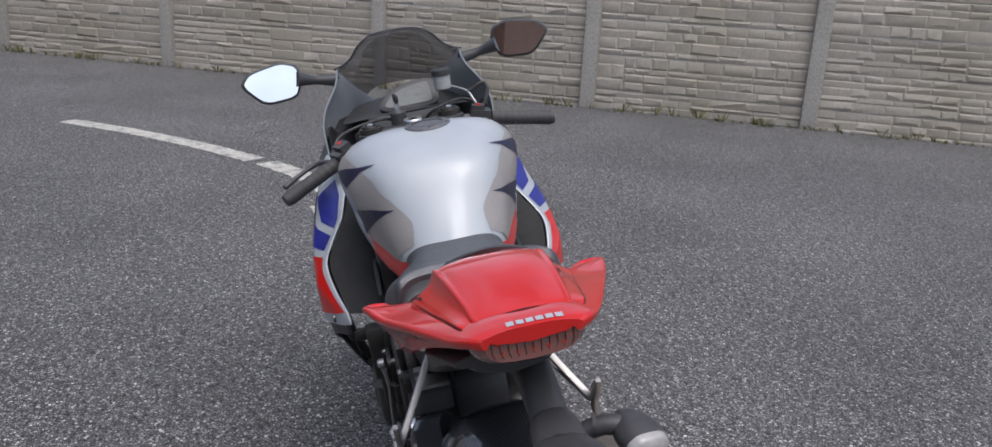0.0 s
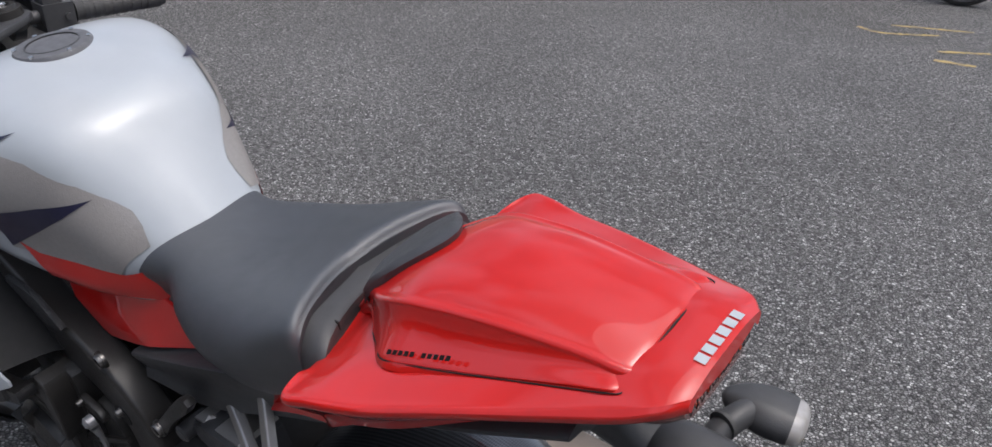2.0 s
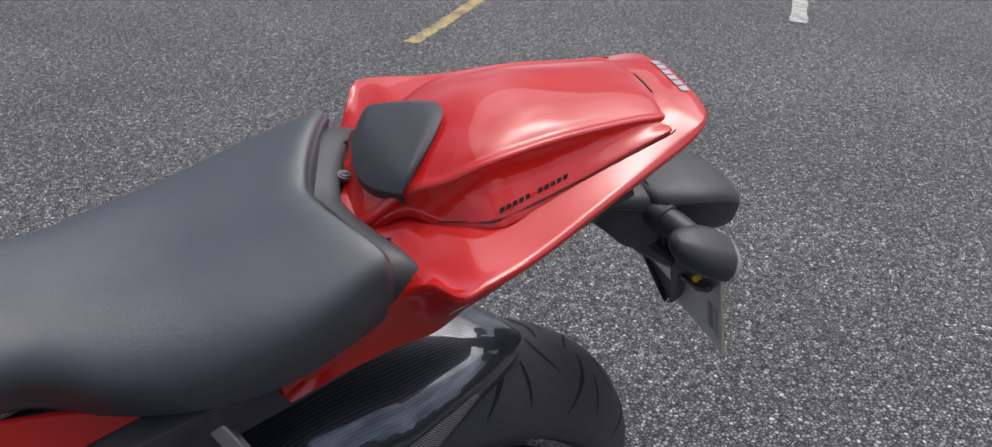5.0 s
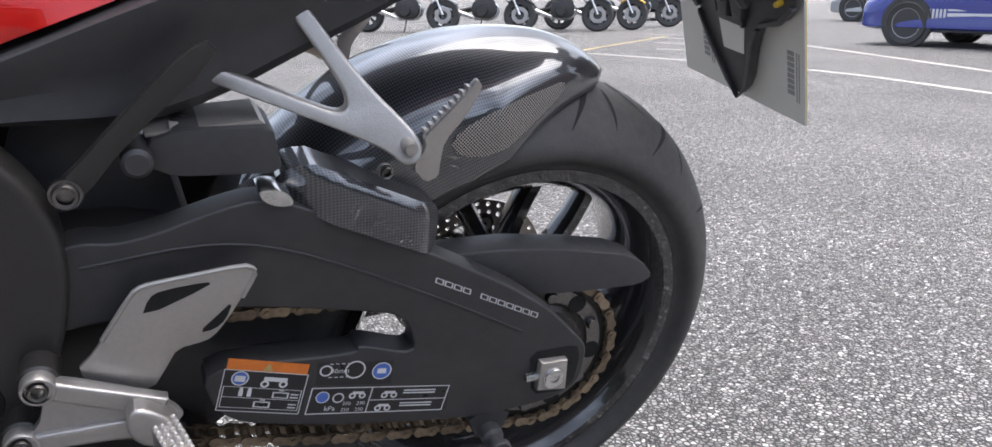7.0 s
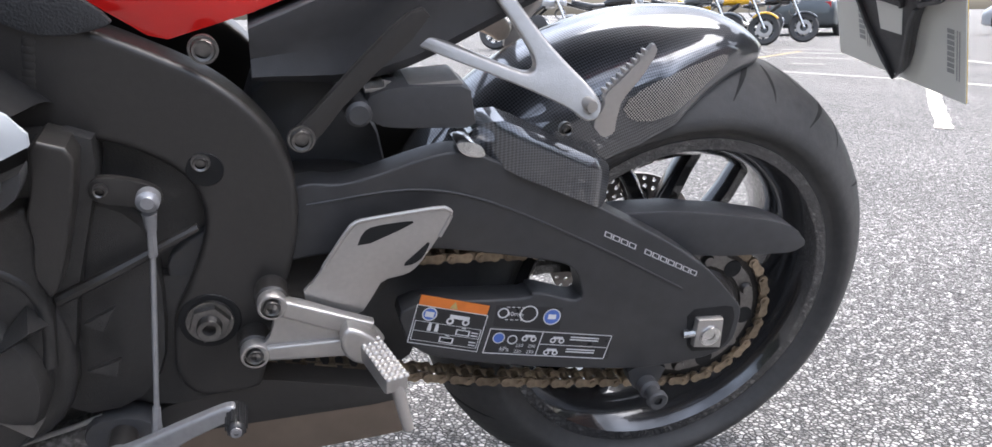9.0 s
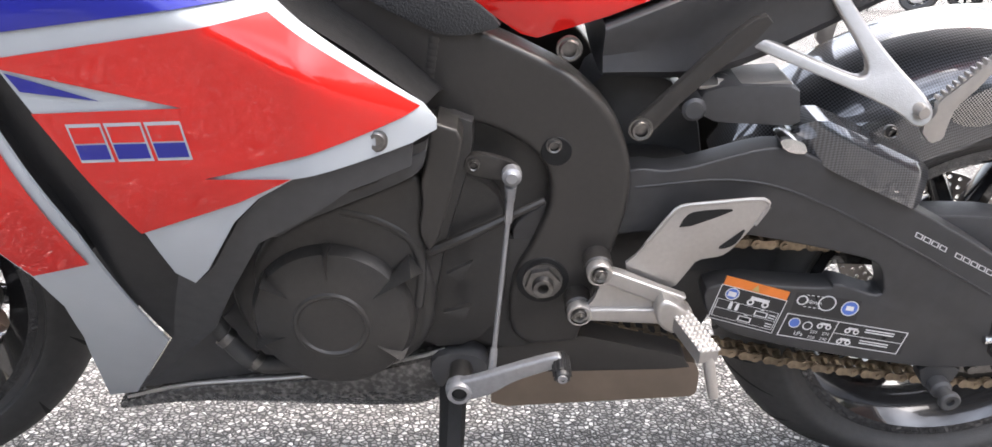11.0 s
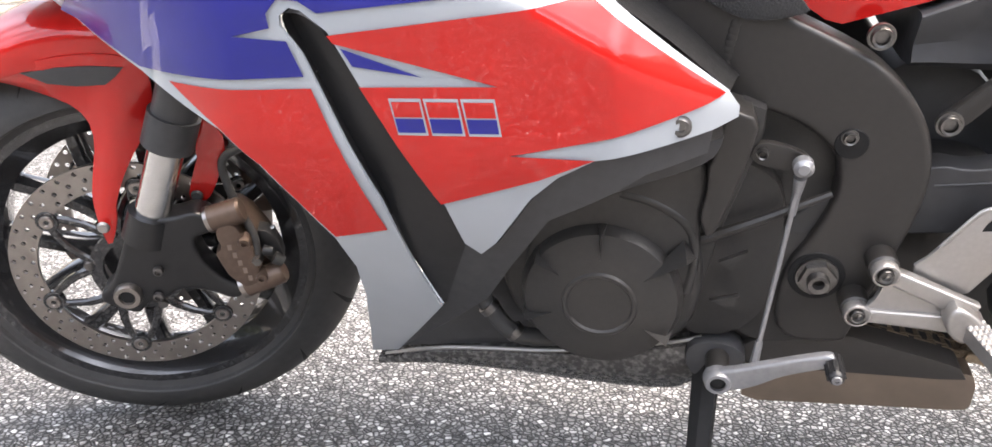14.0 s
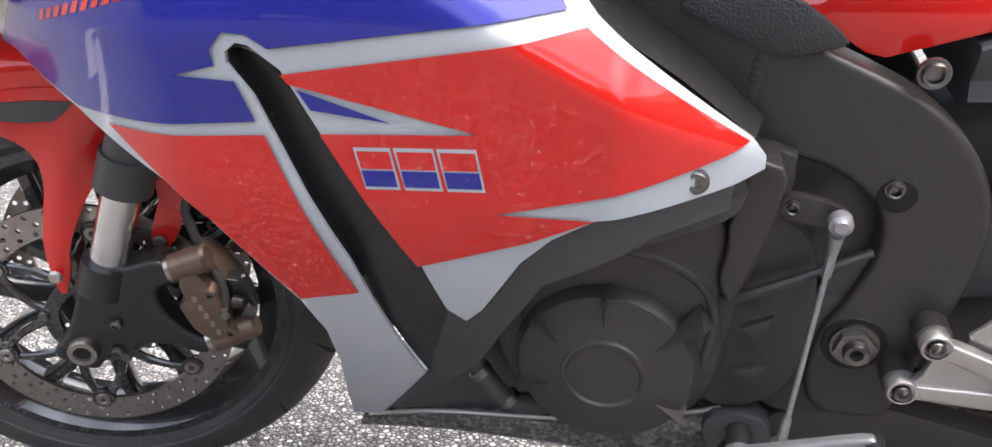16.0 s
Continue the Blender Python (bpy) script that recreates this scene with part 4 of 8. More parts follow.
count = int(gone[-1] / PITCH)
for k in range(count):
    s = (k + 0.5) * PITCH
    at = [float(np.interp(s, gone, path[:, i])) for i in (0, 1)]
    ahead = [float(np.interp(s + 0.004, gone, path[:, i])) - float(np.interp(s - 0.004, gone, path[:, i])) for i in (0, 1)]
    m = Matrix.Translation((at[0], SPR[1] + (0.0022 if k % 2 else -0.0022), at[1])) @ Matrix.Rotation(-math.atan2(ahead[1], ahead[0]), 4, "Y")
    if k == 0:
        chain.matrix_basis = m
        first = m.inverted()
        continue
    link = new("chain_link", link_mesh)
    link.parent = chain
    link.matrix_basis = first @ m
part("front_sprocket_cover", plate(rounded([(-0.62, 0.44), (-0.53, 0.45), (-0.49, 0.40), (-0.50, 0.31), (-0.58, 0.29), (-0.63, 0.33)]), -0.14, -0.10, 0.008), ENGINE, bike)

guard = [(-0.117, 0.454), (-0.073, 0.454), (-0.023, 0.452), (0.053, 0.442), (0.111, 0.43), (0.142, 0.417), (0.161, 0.395), (0.144, 0.385), (0.11, 0.386), (0.053, 0.388), (0.013, 0.393), (-0.033, 0.404), (-0.092, 0.427)]
part("chain_guard", merge(plate(rounded(guard, 1, 0.2), -0.1045, -0.099, 0.002), plate([(-0.117, 0.452), (-0.023, 0.4505), (0.053, 0.4405), (0.111, 0.4285), (0.142, 0.4155), (0.159, 0.395), (0.14, 0.411), (0.111, 0.424), (0.053, 0.436), (-0.023, 0.446), (-0.117, 0.4475)], -0.1, -0.06, 0.001)), BLACK, bike, "black plastic chain guard")

# labels on the swingarm
def flat(name, quad, y, mat, parent, label=""):
    bm = bmesh.new()
    bm.faces.new([bm.verts.new((x, y, z)) for x, z in quad])
    return part(name, bm, mat, parent, label)


def on_quad(q, u, v):
    (ax, az), (bx_, bz_), (cx_, cz_), (dx, dz) = q
    return (ax + u * (bx_ - ax) + v * (dx - ax), az + u * (bz_ - az) + v * (dz - az))


def field(name, q, u0, u1, v0, v1, y, mat, parent):
    return flat(name, [on_quad(q, u0, v0), on_quad(q, u1, v0), on_quad(q, u1, v1), on_quad(q, u0, v1)], y, mat, parent)


def ring(name, q, u, v, r, y, mat, parent, hollow=0.75):
    c = on_quad(q, u, v)
    bm = lathe([(r * hollow, 0), (r, 0)], (c[0], y, c[1]), 20) if hollow else lathe([(0, 0), (r, 0)], (c[0], y, c[1]), 20)
    return part(name, bm, mat, parent)


def words(text, q, u, v, size, y, mat, parent):
    """Printed words on a label, slanted as its upper edge."""
    c = on_quad(q, u, v)
    slope = math.atan2(q[1][1] - q[0][1], q[1][0] - q[0][0])
    m = Matrix.Translation((c[0], y, c[1])) @ Matrix.Rotation(-slope, 4, "Y") @ pose(0, 0, 0, 90)
    return part("printed_words", moved(text_bm(text, size, 0.0), m), mat, parent)


Q1, Q2, Q3 = [(-0.321, 0.398), (-0.244, 0.375), (-0.255, 0.318), (-0.335, 0.341)], [(-0.244, 0.347), (-0.099, 0.319), (-0.102, 0.288), (-0.252, 0.316)], [(-0.238, 0.375), (-0.162, 0.363), (-0.164, 0.335), (-0.241, 0.349)]
YL = -0.1384
warn = flat("warning_label", Q1, YL, DARKLABEL, swingarm, "dark load label with orange header")
field("orange_band", Q1, 0.02, 0.98, 0.0, 0.2, YL - 0.0003, ORANGE, warn)
for u0, u1, v0, v1 in ((0, 1, 0.2, 0.215), (0, 1, 0.985, 1.0), (0, 0.012, 0.2, 1), (0.988, 1, 0.2, 1), (0.03, 0.97, 0.52, 0.53), (0.03, 0.97, 0.72, 0.73), (0.03, 0.97, 0.92, 0.93), (0.03, 0.04, 0.52, 0.93), (0.96, 0.97, 0.52, 0.93)):
    field("white_rule", Q1, u0, u1, v0, v1, YL - 0.0003, INK, warn)
ring("blue_disc", Q1, 0.2, 0.36, 0.0075, YL - 0.0003, BLUEINK, warn, 0)
ring("white_circle", Q1, 0.2, 0.36, 0.0082, YL - 0.0004, INK, warn, 0.85)
field("open_book", Q1, 0.14, 0.26, 0.31, 0.42, YL - 0.0005, INK, warn)
tri = [on_quad(Q1, 0.5, 0.03), on_quad(Q1, 0.56, 0.18), on_quad(Q1, 0.44, 0.18)]
flat("warning_triangle", tri, YL - 0.0005, YELLOW, warn)
for u, v in ((0.5, 0.44), (0.72, 0.42)):
    ring("wheel_mark", Q1, u, v, 0.0042, YL - 0.0003, INK, warn, 0.5)
field("bike_mark", Q1, 0.48, 0.76, 0.30, 0.38, YL - 0.0003, INK, warn)
for u in (0.22, 0.32):
    field("rider_mark", Q1, u, u + 0.05, 0.58, 0.70, YL - 0.0003, INK, warn)
    ring("head_mark", Q1, u + 0.025, 0.56, 0.0018, YL - 0.0003, INK, warn, 0)
for u, v in ((0.62, 0.58), (0.42, 0.78)):
    for a in ((u, u + 0.2, v, v + 0.02), (u, u + 0.2, v + 0.1, v + 0.12), (u, u + 0.02, v, v + 0.12), (u + 0.18, u + 0.2, v, v + 0.12), (u + 0.07, u + 0.13, v - 0.04, v - 0.02)):
        field("case_mark", Q1, *a, YL - 0.0003, INK, warn)
for v in (0.6, 0.66, 0.8, 0.86):
    field("small_print", Q1, 0.84, 0.94, v, v + 0.025, YL - 0.0003, INK, warn)
tyre_label = flat("tyre_label", Q2, YL, DARKLABEL, swingarm, "dark tyre pressure label with white rules")
for u0, u1, v0, v1 in ((0, 1, 0, 0.035), (0, 1, 0.965, 1), (0, 0.008, 0, 1), (0.992, 1, 0, 1), (0.42, 0.428, 0, 1), (0.42, 1, 0.5, 0.53)):
    field("white_rule", Q2, u0, u1, v0, v1, YL - 0.0003, INK, tyre_label)
ring("blue_disc", Q2, 0.09, 0.36, 0.0065, YL - 0.0003, BLUEINK, tyre_label, 0)
ring("white_circle", Q2, 0.09, 0.36, 0.007, YL - 0.0004, INK, tyre_label, 0.85)
ring("gauge_mark", Q2, 0.2, 0.4, 0.006, YL - 0.0003, INK, tyre_label, 0.75)
words("kPa", Q2, 0.16, 0.8, 0.008, YL - 0.0004, INK, tyre_label)
for u, v in ((0.33, 0.25), (0.56, 0.26), (0.54, 0.76)):
    for du in (-0.035, 0.035):
        ring("wheel_mark", Q2, u + du, v + 0.08, 0.0036, YL - 0.0003, INK, tyre_label, 0.5)
    field("bike_mark", Q2, u - 0.04, u + 0.04, v - 0.08, v + 0.02, YL - 0.0003, INK, tyre_label)
for u, v, wd in ((0.27, 0.62, "250"), (0.37, 0.62, "290"), (0.27, 0.86, "250"), (0.37, 0.86, "290")):
    words(wd, Q2, u, v, 0.006, YL - 0.0004, INK, tyre_label)
for v in (0.14, 0.24, 0.64, 0.74):
    field("small_print", Q2, 0.66, 0.9, v, v + 0.05, YL - 0.0003, INK, tyre_label)
slack = flat("slack_label", Q3, YL, DARKLABEL, swingarm, "dark chain slack label with white diagram")
ring("sprocket_mark", Q3, 0.12, 0.35, 0.0065, YL - 0.0003, INK, slack, 0.75)
ring("sprocket_mark", Q3, 0.5, 0.35, 0.0105, YL - 0.0003, INK, slack, 0.85)
ring("blue_disc", Q3, 0.86, 0.45, 0.0095, YL - 0.0003, BLUEINK, slack, 0)
ring("white_circle", Q3, 0.86, 0.45, 0.0102, YL - 0.0004, INK, slack, 0.88)
field("open_book", Q3, 0.80, 0.92, 0.33, 0.56, YL - 0.0005, INK, slack)
for k in range(4):
    field("dash_mark", Q3, 0.16 + 0.075 * k, 0.205 + 0.075 * k, 0.04, 0.075, YL - 0.0003, INK, slack)
    field("dash_mark", Q3, 0.16 + 0.075 * k, 0.205 + 0.075 * k, 0.64, 0.675, YL - 0.0003, INK, slack)
words("30mm", Q3, 0.3, 0.38, 0.0075, YL - 0.0004, INK, slack)
# suspension lettering as plain slanted outlines
QU = [(-0.122, 0.454), (-0.003, 0.392), (-0.007, 0.384), (-0.123, 0.448)]
for k in range(12):
    if k == 4:
        continue
    u0, u1 = k / 12 + 0.004, (k + 0.94) / 12
    for v0, v1, a, c in ((0.0, 0.16, u0, u1), (0.84, 1.0, u0, u1), (0, 1, u0, u0 + 0.012), (0, 1, u1 - 0.012, u1)):
        field("lettering_bar", QU, a, c, v0, v1, -0.1388, INK, swingarm)

# foot rest, heel guard and gear linkage
heel_line = rounded([(-0.442, 0.427), (-0.426, 0.443), (-0.393, 0.494), (-0.385, 0.4995), (-0.364, 0.502), (-0.304, 0.508), (-0.296, 0.503), (-0.296, 0.497), (-0.31, 0.472), (-0.328, 0.446), (-0.338, 0.438), (-0.363, 0.434), (-0.372, 0.418), (-0.385, 0.397), (-0.42, 0.396)], 1, 0.2)
heel = part("heel_guard", plate(heel_line, -0.166, -0.161, 0.0018), ALU, bike, "cast aluminium heel guard")
for quad in ([(-0.388, 0.47), (-0.381, 0.488), (-0.371, 0.4935), (-0.334, 0.4965), (-0.332, 0.493)], [(-0.345, 0.448), (-0.329, 0.462), (-0.315, 0.475), (-0.322, 0.457), (-0.332, 0.449)]):
    part("heel_slot", plate(rounded(quad, 1), -0.1666, -0.1604, 0), RECESS, heel)
part("heel_rim", tube([(x, -0.1655, z) for x, z in heel_line[2:16]], 0.0022, 8), ALU, heel)
hanger = part("footrest_hanger", plate(rounded([(-0.468, 0.43), (-0.455, 0.432), (-0.392, 0.404), (-0.37, 0.386), (-0.362, 0.372), (-0.386, 0.362), (-0.4, 0.37), (-0.483, 0.364), (-0.489, 0.382), (-0.474, 0.388), (-0.467, 0.412)], 1, 0.2), -0.18, -0.171, 0.002), ALU, bike, "cast aluminium footrest hanger with two arms")
for (xa, za), (xb, zb), w0, w1 in (((-0.4685, 0.4275), (-0.378, 0.389), 0.0085, 0.01), ((-0.4875, 0.376), (-0.384, 0.373), 0.0075, 0.0105)):
    d_ = Vector((xb - xa, 0, zb - za)).normalized()
    n_ = Vector((-d_.z, 0, d_.x))
    part("hanger_arm", plate([(xa + n_.x * w0, za + n_.z * w0), (xb + n_.x * w1, zb + n_.z * w1), (xb - n_.x * w1, zb - n_.z * w1), (xa - n_.x * w0, za - n_.z * w0)], -0.186, -0.172, 0.004, 3), ALU, hanger)
part("hanger_joint", plate(rounded([(-0.404, 0.406), (-0.392, 0.404), (-0.374, 0.39), (-0.366, 0.374), (-0.385, 0.362), (-0.402, 0.37), (-0.41, 0.388)], 1), -0.204, -0.176, 0.005, 3), ALU, hanger)
for x, z in ((-0.4685, 0.4275), (-0.4875, 0.376)):
    part("frame_lug", lathe([(0, -0.176), (0.013, -0.176), (0.0155, -0.173), (0.0155, -0.14), (0, -0.14)], (x, 0, z), 24), FRAME, bike)
    part("boss", lathe([(0.0105, -0.1875), (0.0125, -0.1875), (0.0135, -0.186), (0.0135, -0.175), (0, -0.175), (0, -0.184), (0.0105, -0.184)], (x, 0, z), 28), ALU, hanger)
    socket_bolt(x, -0.184, z, 0.0098, hanger)
PEG_A, PEG_B = Vector((-0.382, -0.19, 0.378)), Vector((-0.364, -0.262, 0.379))
peg_m = Matrix.Translation(PEG_A) @ (PEG_B - PEG_A).to_track_quat("Y", "Z").to_matrix().to_4x4()
PEG_L = (PEG_B - PEG_A).length
footpeg = part("footpeg", moved(box(-0.011, 0.011, 0.0, PEG_L, -0.008, 0.008, 0.004), peg_m), ALU, bike, "knurled aluminium footpeg")
for i in range(4):
    for j in range(10):
        part("stud", moved(moved(lathe([(0, -0.003), (0.002, -0.002), (0.003, 0.0)], HUB, 6), pose(0, 0, 0, -90)), peg_m @ Matrix.Translation((-0.0085 + 0.0057 * i, 0.006 + 0.0076 * j, 0.008))), ALU, footpeg)
part("peg_feeler", tube([PEG_B + Vector((0, 0.006, -0.004)), (-0.355, -0.266, 0.331)], [0.0065, 0.0055], 10), ALU, footpeg)
part("peg_clevis", tube([(-0.389, -0.18, 0.384), PEG_A], [0.014, 0.012], 12), ALU, footpeg)
LINK = material("grey_linkage_steel", (0.34, 0.34, 0.35), 0.38, 0.55, (0.28, 0.28, 0.29), 150, dirt=(0.2, 0.18, 0.16), dirt_amount=0.3)
gear_link = part("gear_link", tube([(-0.5655, -0.175, 0.487), (-0.5805, -0.1875, 0.33)], 0.0027, 10), LINK, bike, "grey steel gear linkage rod")
part("link_nut", tube([(-0.5635, -0.176, 0.511), (-0.5655, -0.175, 0.485)], 0.0042, 6), LINK, gear_link)
part("link_neck", tube([(-0.563, -0.178, 0.528), (-0.5635, -0.176, 0.51)], [0.0065, 0.0045], 10), LINK, gear_link)
part("link_nut", tube([(-0.5803, -0.187, 0.333), (-0.583, -0.189, 0.304)], [0.004, 0.005], 6), LINK, gear_link)
part("ball_joint", lathe([(0, -0.011), (0.0055, -0.011), (0.0065, -0.0095), (0.0098, -0.0075), (0.0102, 0.003), (0, 0.005)], (-0.562, -0.178, 0.541), 22), LINK, gear_link)
part("gear_arm", plate(rounded([(-0.61, 0.555), (-0.595, 0.56), (-0.555, 0.548), (-0.55, 0.53), (-0.57, 0.528), (-0.61, 0.535)]), -0.168, -0.158, 0.002), FRAME, bike)
socket_bolt(-0.60, -0.17, 0.548, 0.006, bike)
lever_bm = plate(rounded([(-0.633, 0.29), (-0.618, 0.294), (-0.596, 0.304), (-0.557, 0.325), (-0.519, 0.344), (-0.509, 0.346), (-0.505, 0.335), (-0.518, 0.326), (-0.556, 0.305), (-0.583, 0.281), (-0.62, 0.262), (-0.637, 0.273)], 2, 0.2), -0.006, 0.006, 0.0045, 3)
for v in lever_bm.verts:
    v.co.y += -0.192 - 0.2 * (v.co.x + 0.62)
lever = part("gear_lever", lever_bm, LINK, bike, "grey cast aluminium gear lever")
part("lever_pivot", lathe([(0, -0.187), (0.012, -0.187), (0.0135, -0.184), (0.0135, -0.13), (0, -0.13)], (-0.6195, 0, 0.2795), 24), FRAME, lever)
part("lever_boss", lathe([(0.009, -0.2035), (0.013, -0.2035), (0.0145, -0.201), (0.0145, -0.186), (0, -0.186), (0, -0.1995), (0.009, -0.1995)], (-0.6195, 0, 0.2795), 28), LINK, lever)
part("lever_bolt", lathe([(0, -0.202), (0.004, -0.2018), (0.0075, -0.201), (0.009, -0.1995)], (-0.6195, 0, 0.2795), 18), RECESS, lever)
part("toe_peg", lathe([(0, -0.242), (0.006, -0.242), (0.0078, -0.24), (0.009, -0.236), (0.009, -0.206), (0, -0.206)], (-0.508, 0, 0.334), 20), FORK, lever, "ribbed black rubber toe peg")
for k in range(10):
    a = k * math.pi / 5
    part("peg_rib", tube([(-0.508 + 0.009 * math.cos(a), -0.237, 0.334 + 0.009 * math.sin(a)), (-0.508 + 0.009 * math.cos(a), -0.208, 0.334 + 0.009 * math.sin(a))], 0.0012, 6), FORK, lever)
part("toe_cap", lathe([(0.002, -0.244), (0.0048, -0.244), (0.0055, -0.241), (0, -0.241), (0, -0.2425), (0.002, -0.2425)], (-0.508, 0, 0.334), 16), LINK, lever)

# side stand down to the ground
stand = part("side_stand", tube([(-0.628, -0.13, 0.275), (-0.632, -0.19, 0.18), (-0.64, -0.262, 0.078)], [0.018, 0.015, 0.014], 6), RECESS, bike, "black side stand, extended")
part("stand_foot", plate(rounded([(-0.675, 0.062), (-0.60, 0.062), (-0.60, 0.073), (-0.675, 0.073)]), -0.29, -0.245, 0.003), BLACK, stand)
part("stand_mount", plate(rounded([(-0.66, 0.30), (-0.59, 0.30), (-0.585, 0.25), (-0.65, 0.24)]), -0.155, -0.12, 0.006), BLACK, bike)
exhaust = part("exhaust_chamber", shell(rounded([(-0.585, 0.201), (-0.585, 0.262), (-0.50, 0.268), (-0.352, 0.272), (-0.339, 0.268), (-0.333, 0.252), (-0.333, 0.224), (-0.338, 0.2185), (-0.36, 0.217), (-0.428, 0.2125)], 1, 0.12), lambda x, z: -0.132 + 5.0 * max(0.0, x + 0.355) ** 2, 0.28, 0.012), EXHAUST, bike, "stained steel exhaust chamber under the engine")
# the chamber's upper face as a black plate, its shade put into the colour
part("exhaust_shield", plate(rounded([(-0.585, 0.255), (-0.59, 0.29), (-0.50, 0.314), (-0.47, 0.309), (-0.384, 0.288), (-0.356, 0.28), (-0.345, 0.262)], 1, 0.12), -0.134, 0.12, 0.002), FRAME, exhaust)
part("exhaust_pipe", tube([(-0.90, 0.0, 0.33), (-0.86, 0.0, 0.235), (-0.70, 0.02, 0.215), (-0.55, 0.03, 0.24)], 0.05, 16, 5), EXHAUST, bike)
part("silencer", moved(loft([(-0.42, [(0, 0.36), (0.04, 0.36), (0.06, 0.31), (0.04, 0.25), (0, 0.24)]), (-0.20, [(0, 0.41), (0.05, 0.40), (0.07, 0.34), (0.05, 0.28), (0, 0.27)]), (0.02, [(0, 0.42), (0.05, 0.41), (0.065, 0.36), (0.05, 0.31), (0, 0.30)])], 5, 3), Matrix.Translation((0, 0.22, 0))), EXHAUST, bike, "short steel silencer")


# ---- tank, seat and tail ----
TANK = [(-0.375, [(0, 0.82), (0.03, 0.813), (0.05, 0.803), (0.058, 0.79), (0.06, 0.775), (0.06, 0.75), (0.0, 0.72)]),
        (-0.44, [(0, 0.895), (0.04, 0.891), (0.075, 0.872), (0.097, 0.838), (0.101, 0.80), (0.09, 0.75), (0.0, 0.72)]),
        (-0.50, [(0, 0.962), (0.06, 0.958), (0.105, 0.937), (0.125, 0.88), (0.122, 0.81), (0.118, 0.76), (0.0, 0.72)]),
        (-0.58, [(0, 0.99), (0.07, 0.987), (0.125, 0.965), (0.158, 0.91), (0.15, 0.83), (0.135, 0.77), (0.0, 0.73)]),
        (-0.66, [(0, 0.998), (0.08, 0.996), (0.145, 0.975), (0.182, 0.92), (0.172, 0.85), (0.15, 0.79), (0.0, 0.75)]),
        (-0.74, [(0, 0.985), (0.08, 0.983), (0.15, 0.965), (0.188, 0.92), (0.18, 0.86), (0.15, 0.80), (0.0, 0.77)]),
        (-0.81, [(0, 0.955), (0.07, 0.953), (0.13, 0.94), (0.162, 0.91), (0.16, 0.87), (0.145, 0.82), (0.0, 0.79)])]


tank_bm = loft(TANK, 6, 4)
tank_tree = BVHTree.FromBMesh(tank_bm)
tank = part("fuel_tank", tank_bm, WHITE, bike, "gloss white fuel tank with grey knee pads")


def tank_side(x, z):
    """The tank's left flank: y over (x, z)."""
    hit = tank_tree.ray_cast(Vector((x, -0.5, z)), Vector((0, 1, 0)))[0]
    return hit.y if hit else -0.075


PAD_LINE = [(-0.735, 0.932), (-0.722, 0.95), (-0.701, 0.956), (-0.648, 0.957), (-0.598, 0.952), (-0.57, 0.946), (-0.522, 0.934), (-0.473, 0.906), (-0.448, 0.884), (-0.432, 0.869), (-0.42, 0.852), (-0.409, 0.831), (-0.428, 0.815), (-0.441, 0.797), (-0.55, 0.81), (-0.59, 0.814), (-0.593, 0.832), (-0.604, 0.87), (-0.626, 0.905), (-0.68, 0.917)]
for sgn in (1, -1):
    lay("knee_pad", PAD_LINE, KNEE, tank, tank_side, sgn, 0.002, 0.01, "grey textured knee pad")
    lay("dark_star", [(-0.70, 0.927), (-0.64, 0.942), (-0.592, 0.951), (-0.543, 0.963), (-0.574, 0.948), (-0.588, 0.931), (-0.626, 0.906), (-0.666, 0.919)], NAVY, tank, tank_side, sgn, 0.003, 0.01)
    lay("dark_star", [(-0.602, 0.864), (-0.515, 0.883), (-0.46, 0.89), (-0.487, 0.872), (-0.533, 0.846), (-0.589, 0.816), (-0.593, 0.832)], NAVY, tank, tank_side, sgn, 0.003, 0.01)
    lay("red_edge", [(-0.575, 0.826), (-0.55, 0.812), (-0.435, 0.797), (-0.40, 0.805), (-0.375, 0.80), (-0.40, 0.76), (-0.54, 0.765)], RED, tank, tank_side, sgn, 0.0025, 0.01)
cap = part("filler_cap", moved(lathe([(0, 0.0045), (0.031, 0.004), (0.032, 0.003), (0.033, 0.003), (0.034, 0.005), (0.046, 0.004), (0.049, 0.0), (0.05, -0.006), (0, -0.006)], HUB, 48), Matrix.Translation((-0.655, 0.008, 0.9965)) @ pose(0, 0, 0, 90)),
           material("brushed_cap_steel", (0.15, 0.15, 0.158), 0.55, 0.3, (0.11, 0.11, 0.116), 90), tank, "brushed steel filler cap")
part("cap_ring", moved(lathe([(0.0318, 0.0052), (0.0338, 0.0052), (0.0338, 0.0005), (0.0318, 0.0005)], HUB, 48, True), Matrix.Translation((-0.655, 0.008, 0.9968)) @ pose(0, 0, 0, 90)), BLACK, cap)
for k in range(6):
    a = k * math.pi / 3
    part("cap_screw", moved(lathe([(0, 0.0055), (0.003, 0.0055), (0.003, 0.002)], HUB, 10), Matrix.Translation((-0.655 + 0.044 * math.cos(a), 0.008 + 0.044 * math.sin(a), 0.997)) @ pose(0, 0, 0, 90)), STEEL, cap)
part("tank_vent", moved(lathe([(0, 0.012), (0.013, 0.009), (0.016, 0.0), (0.016, -0.02)], HUB, 18), Matrix.Translation((-0.80, -0.05, 0.955)) @ pose(0, 0, 0, 90)), WHITE, tank)

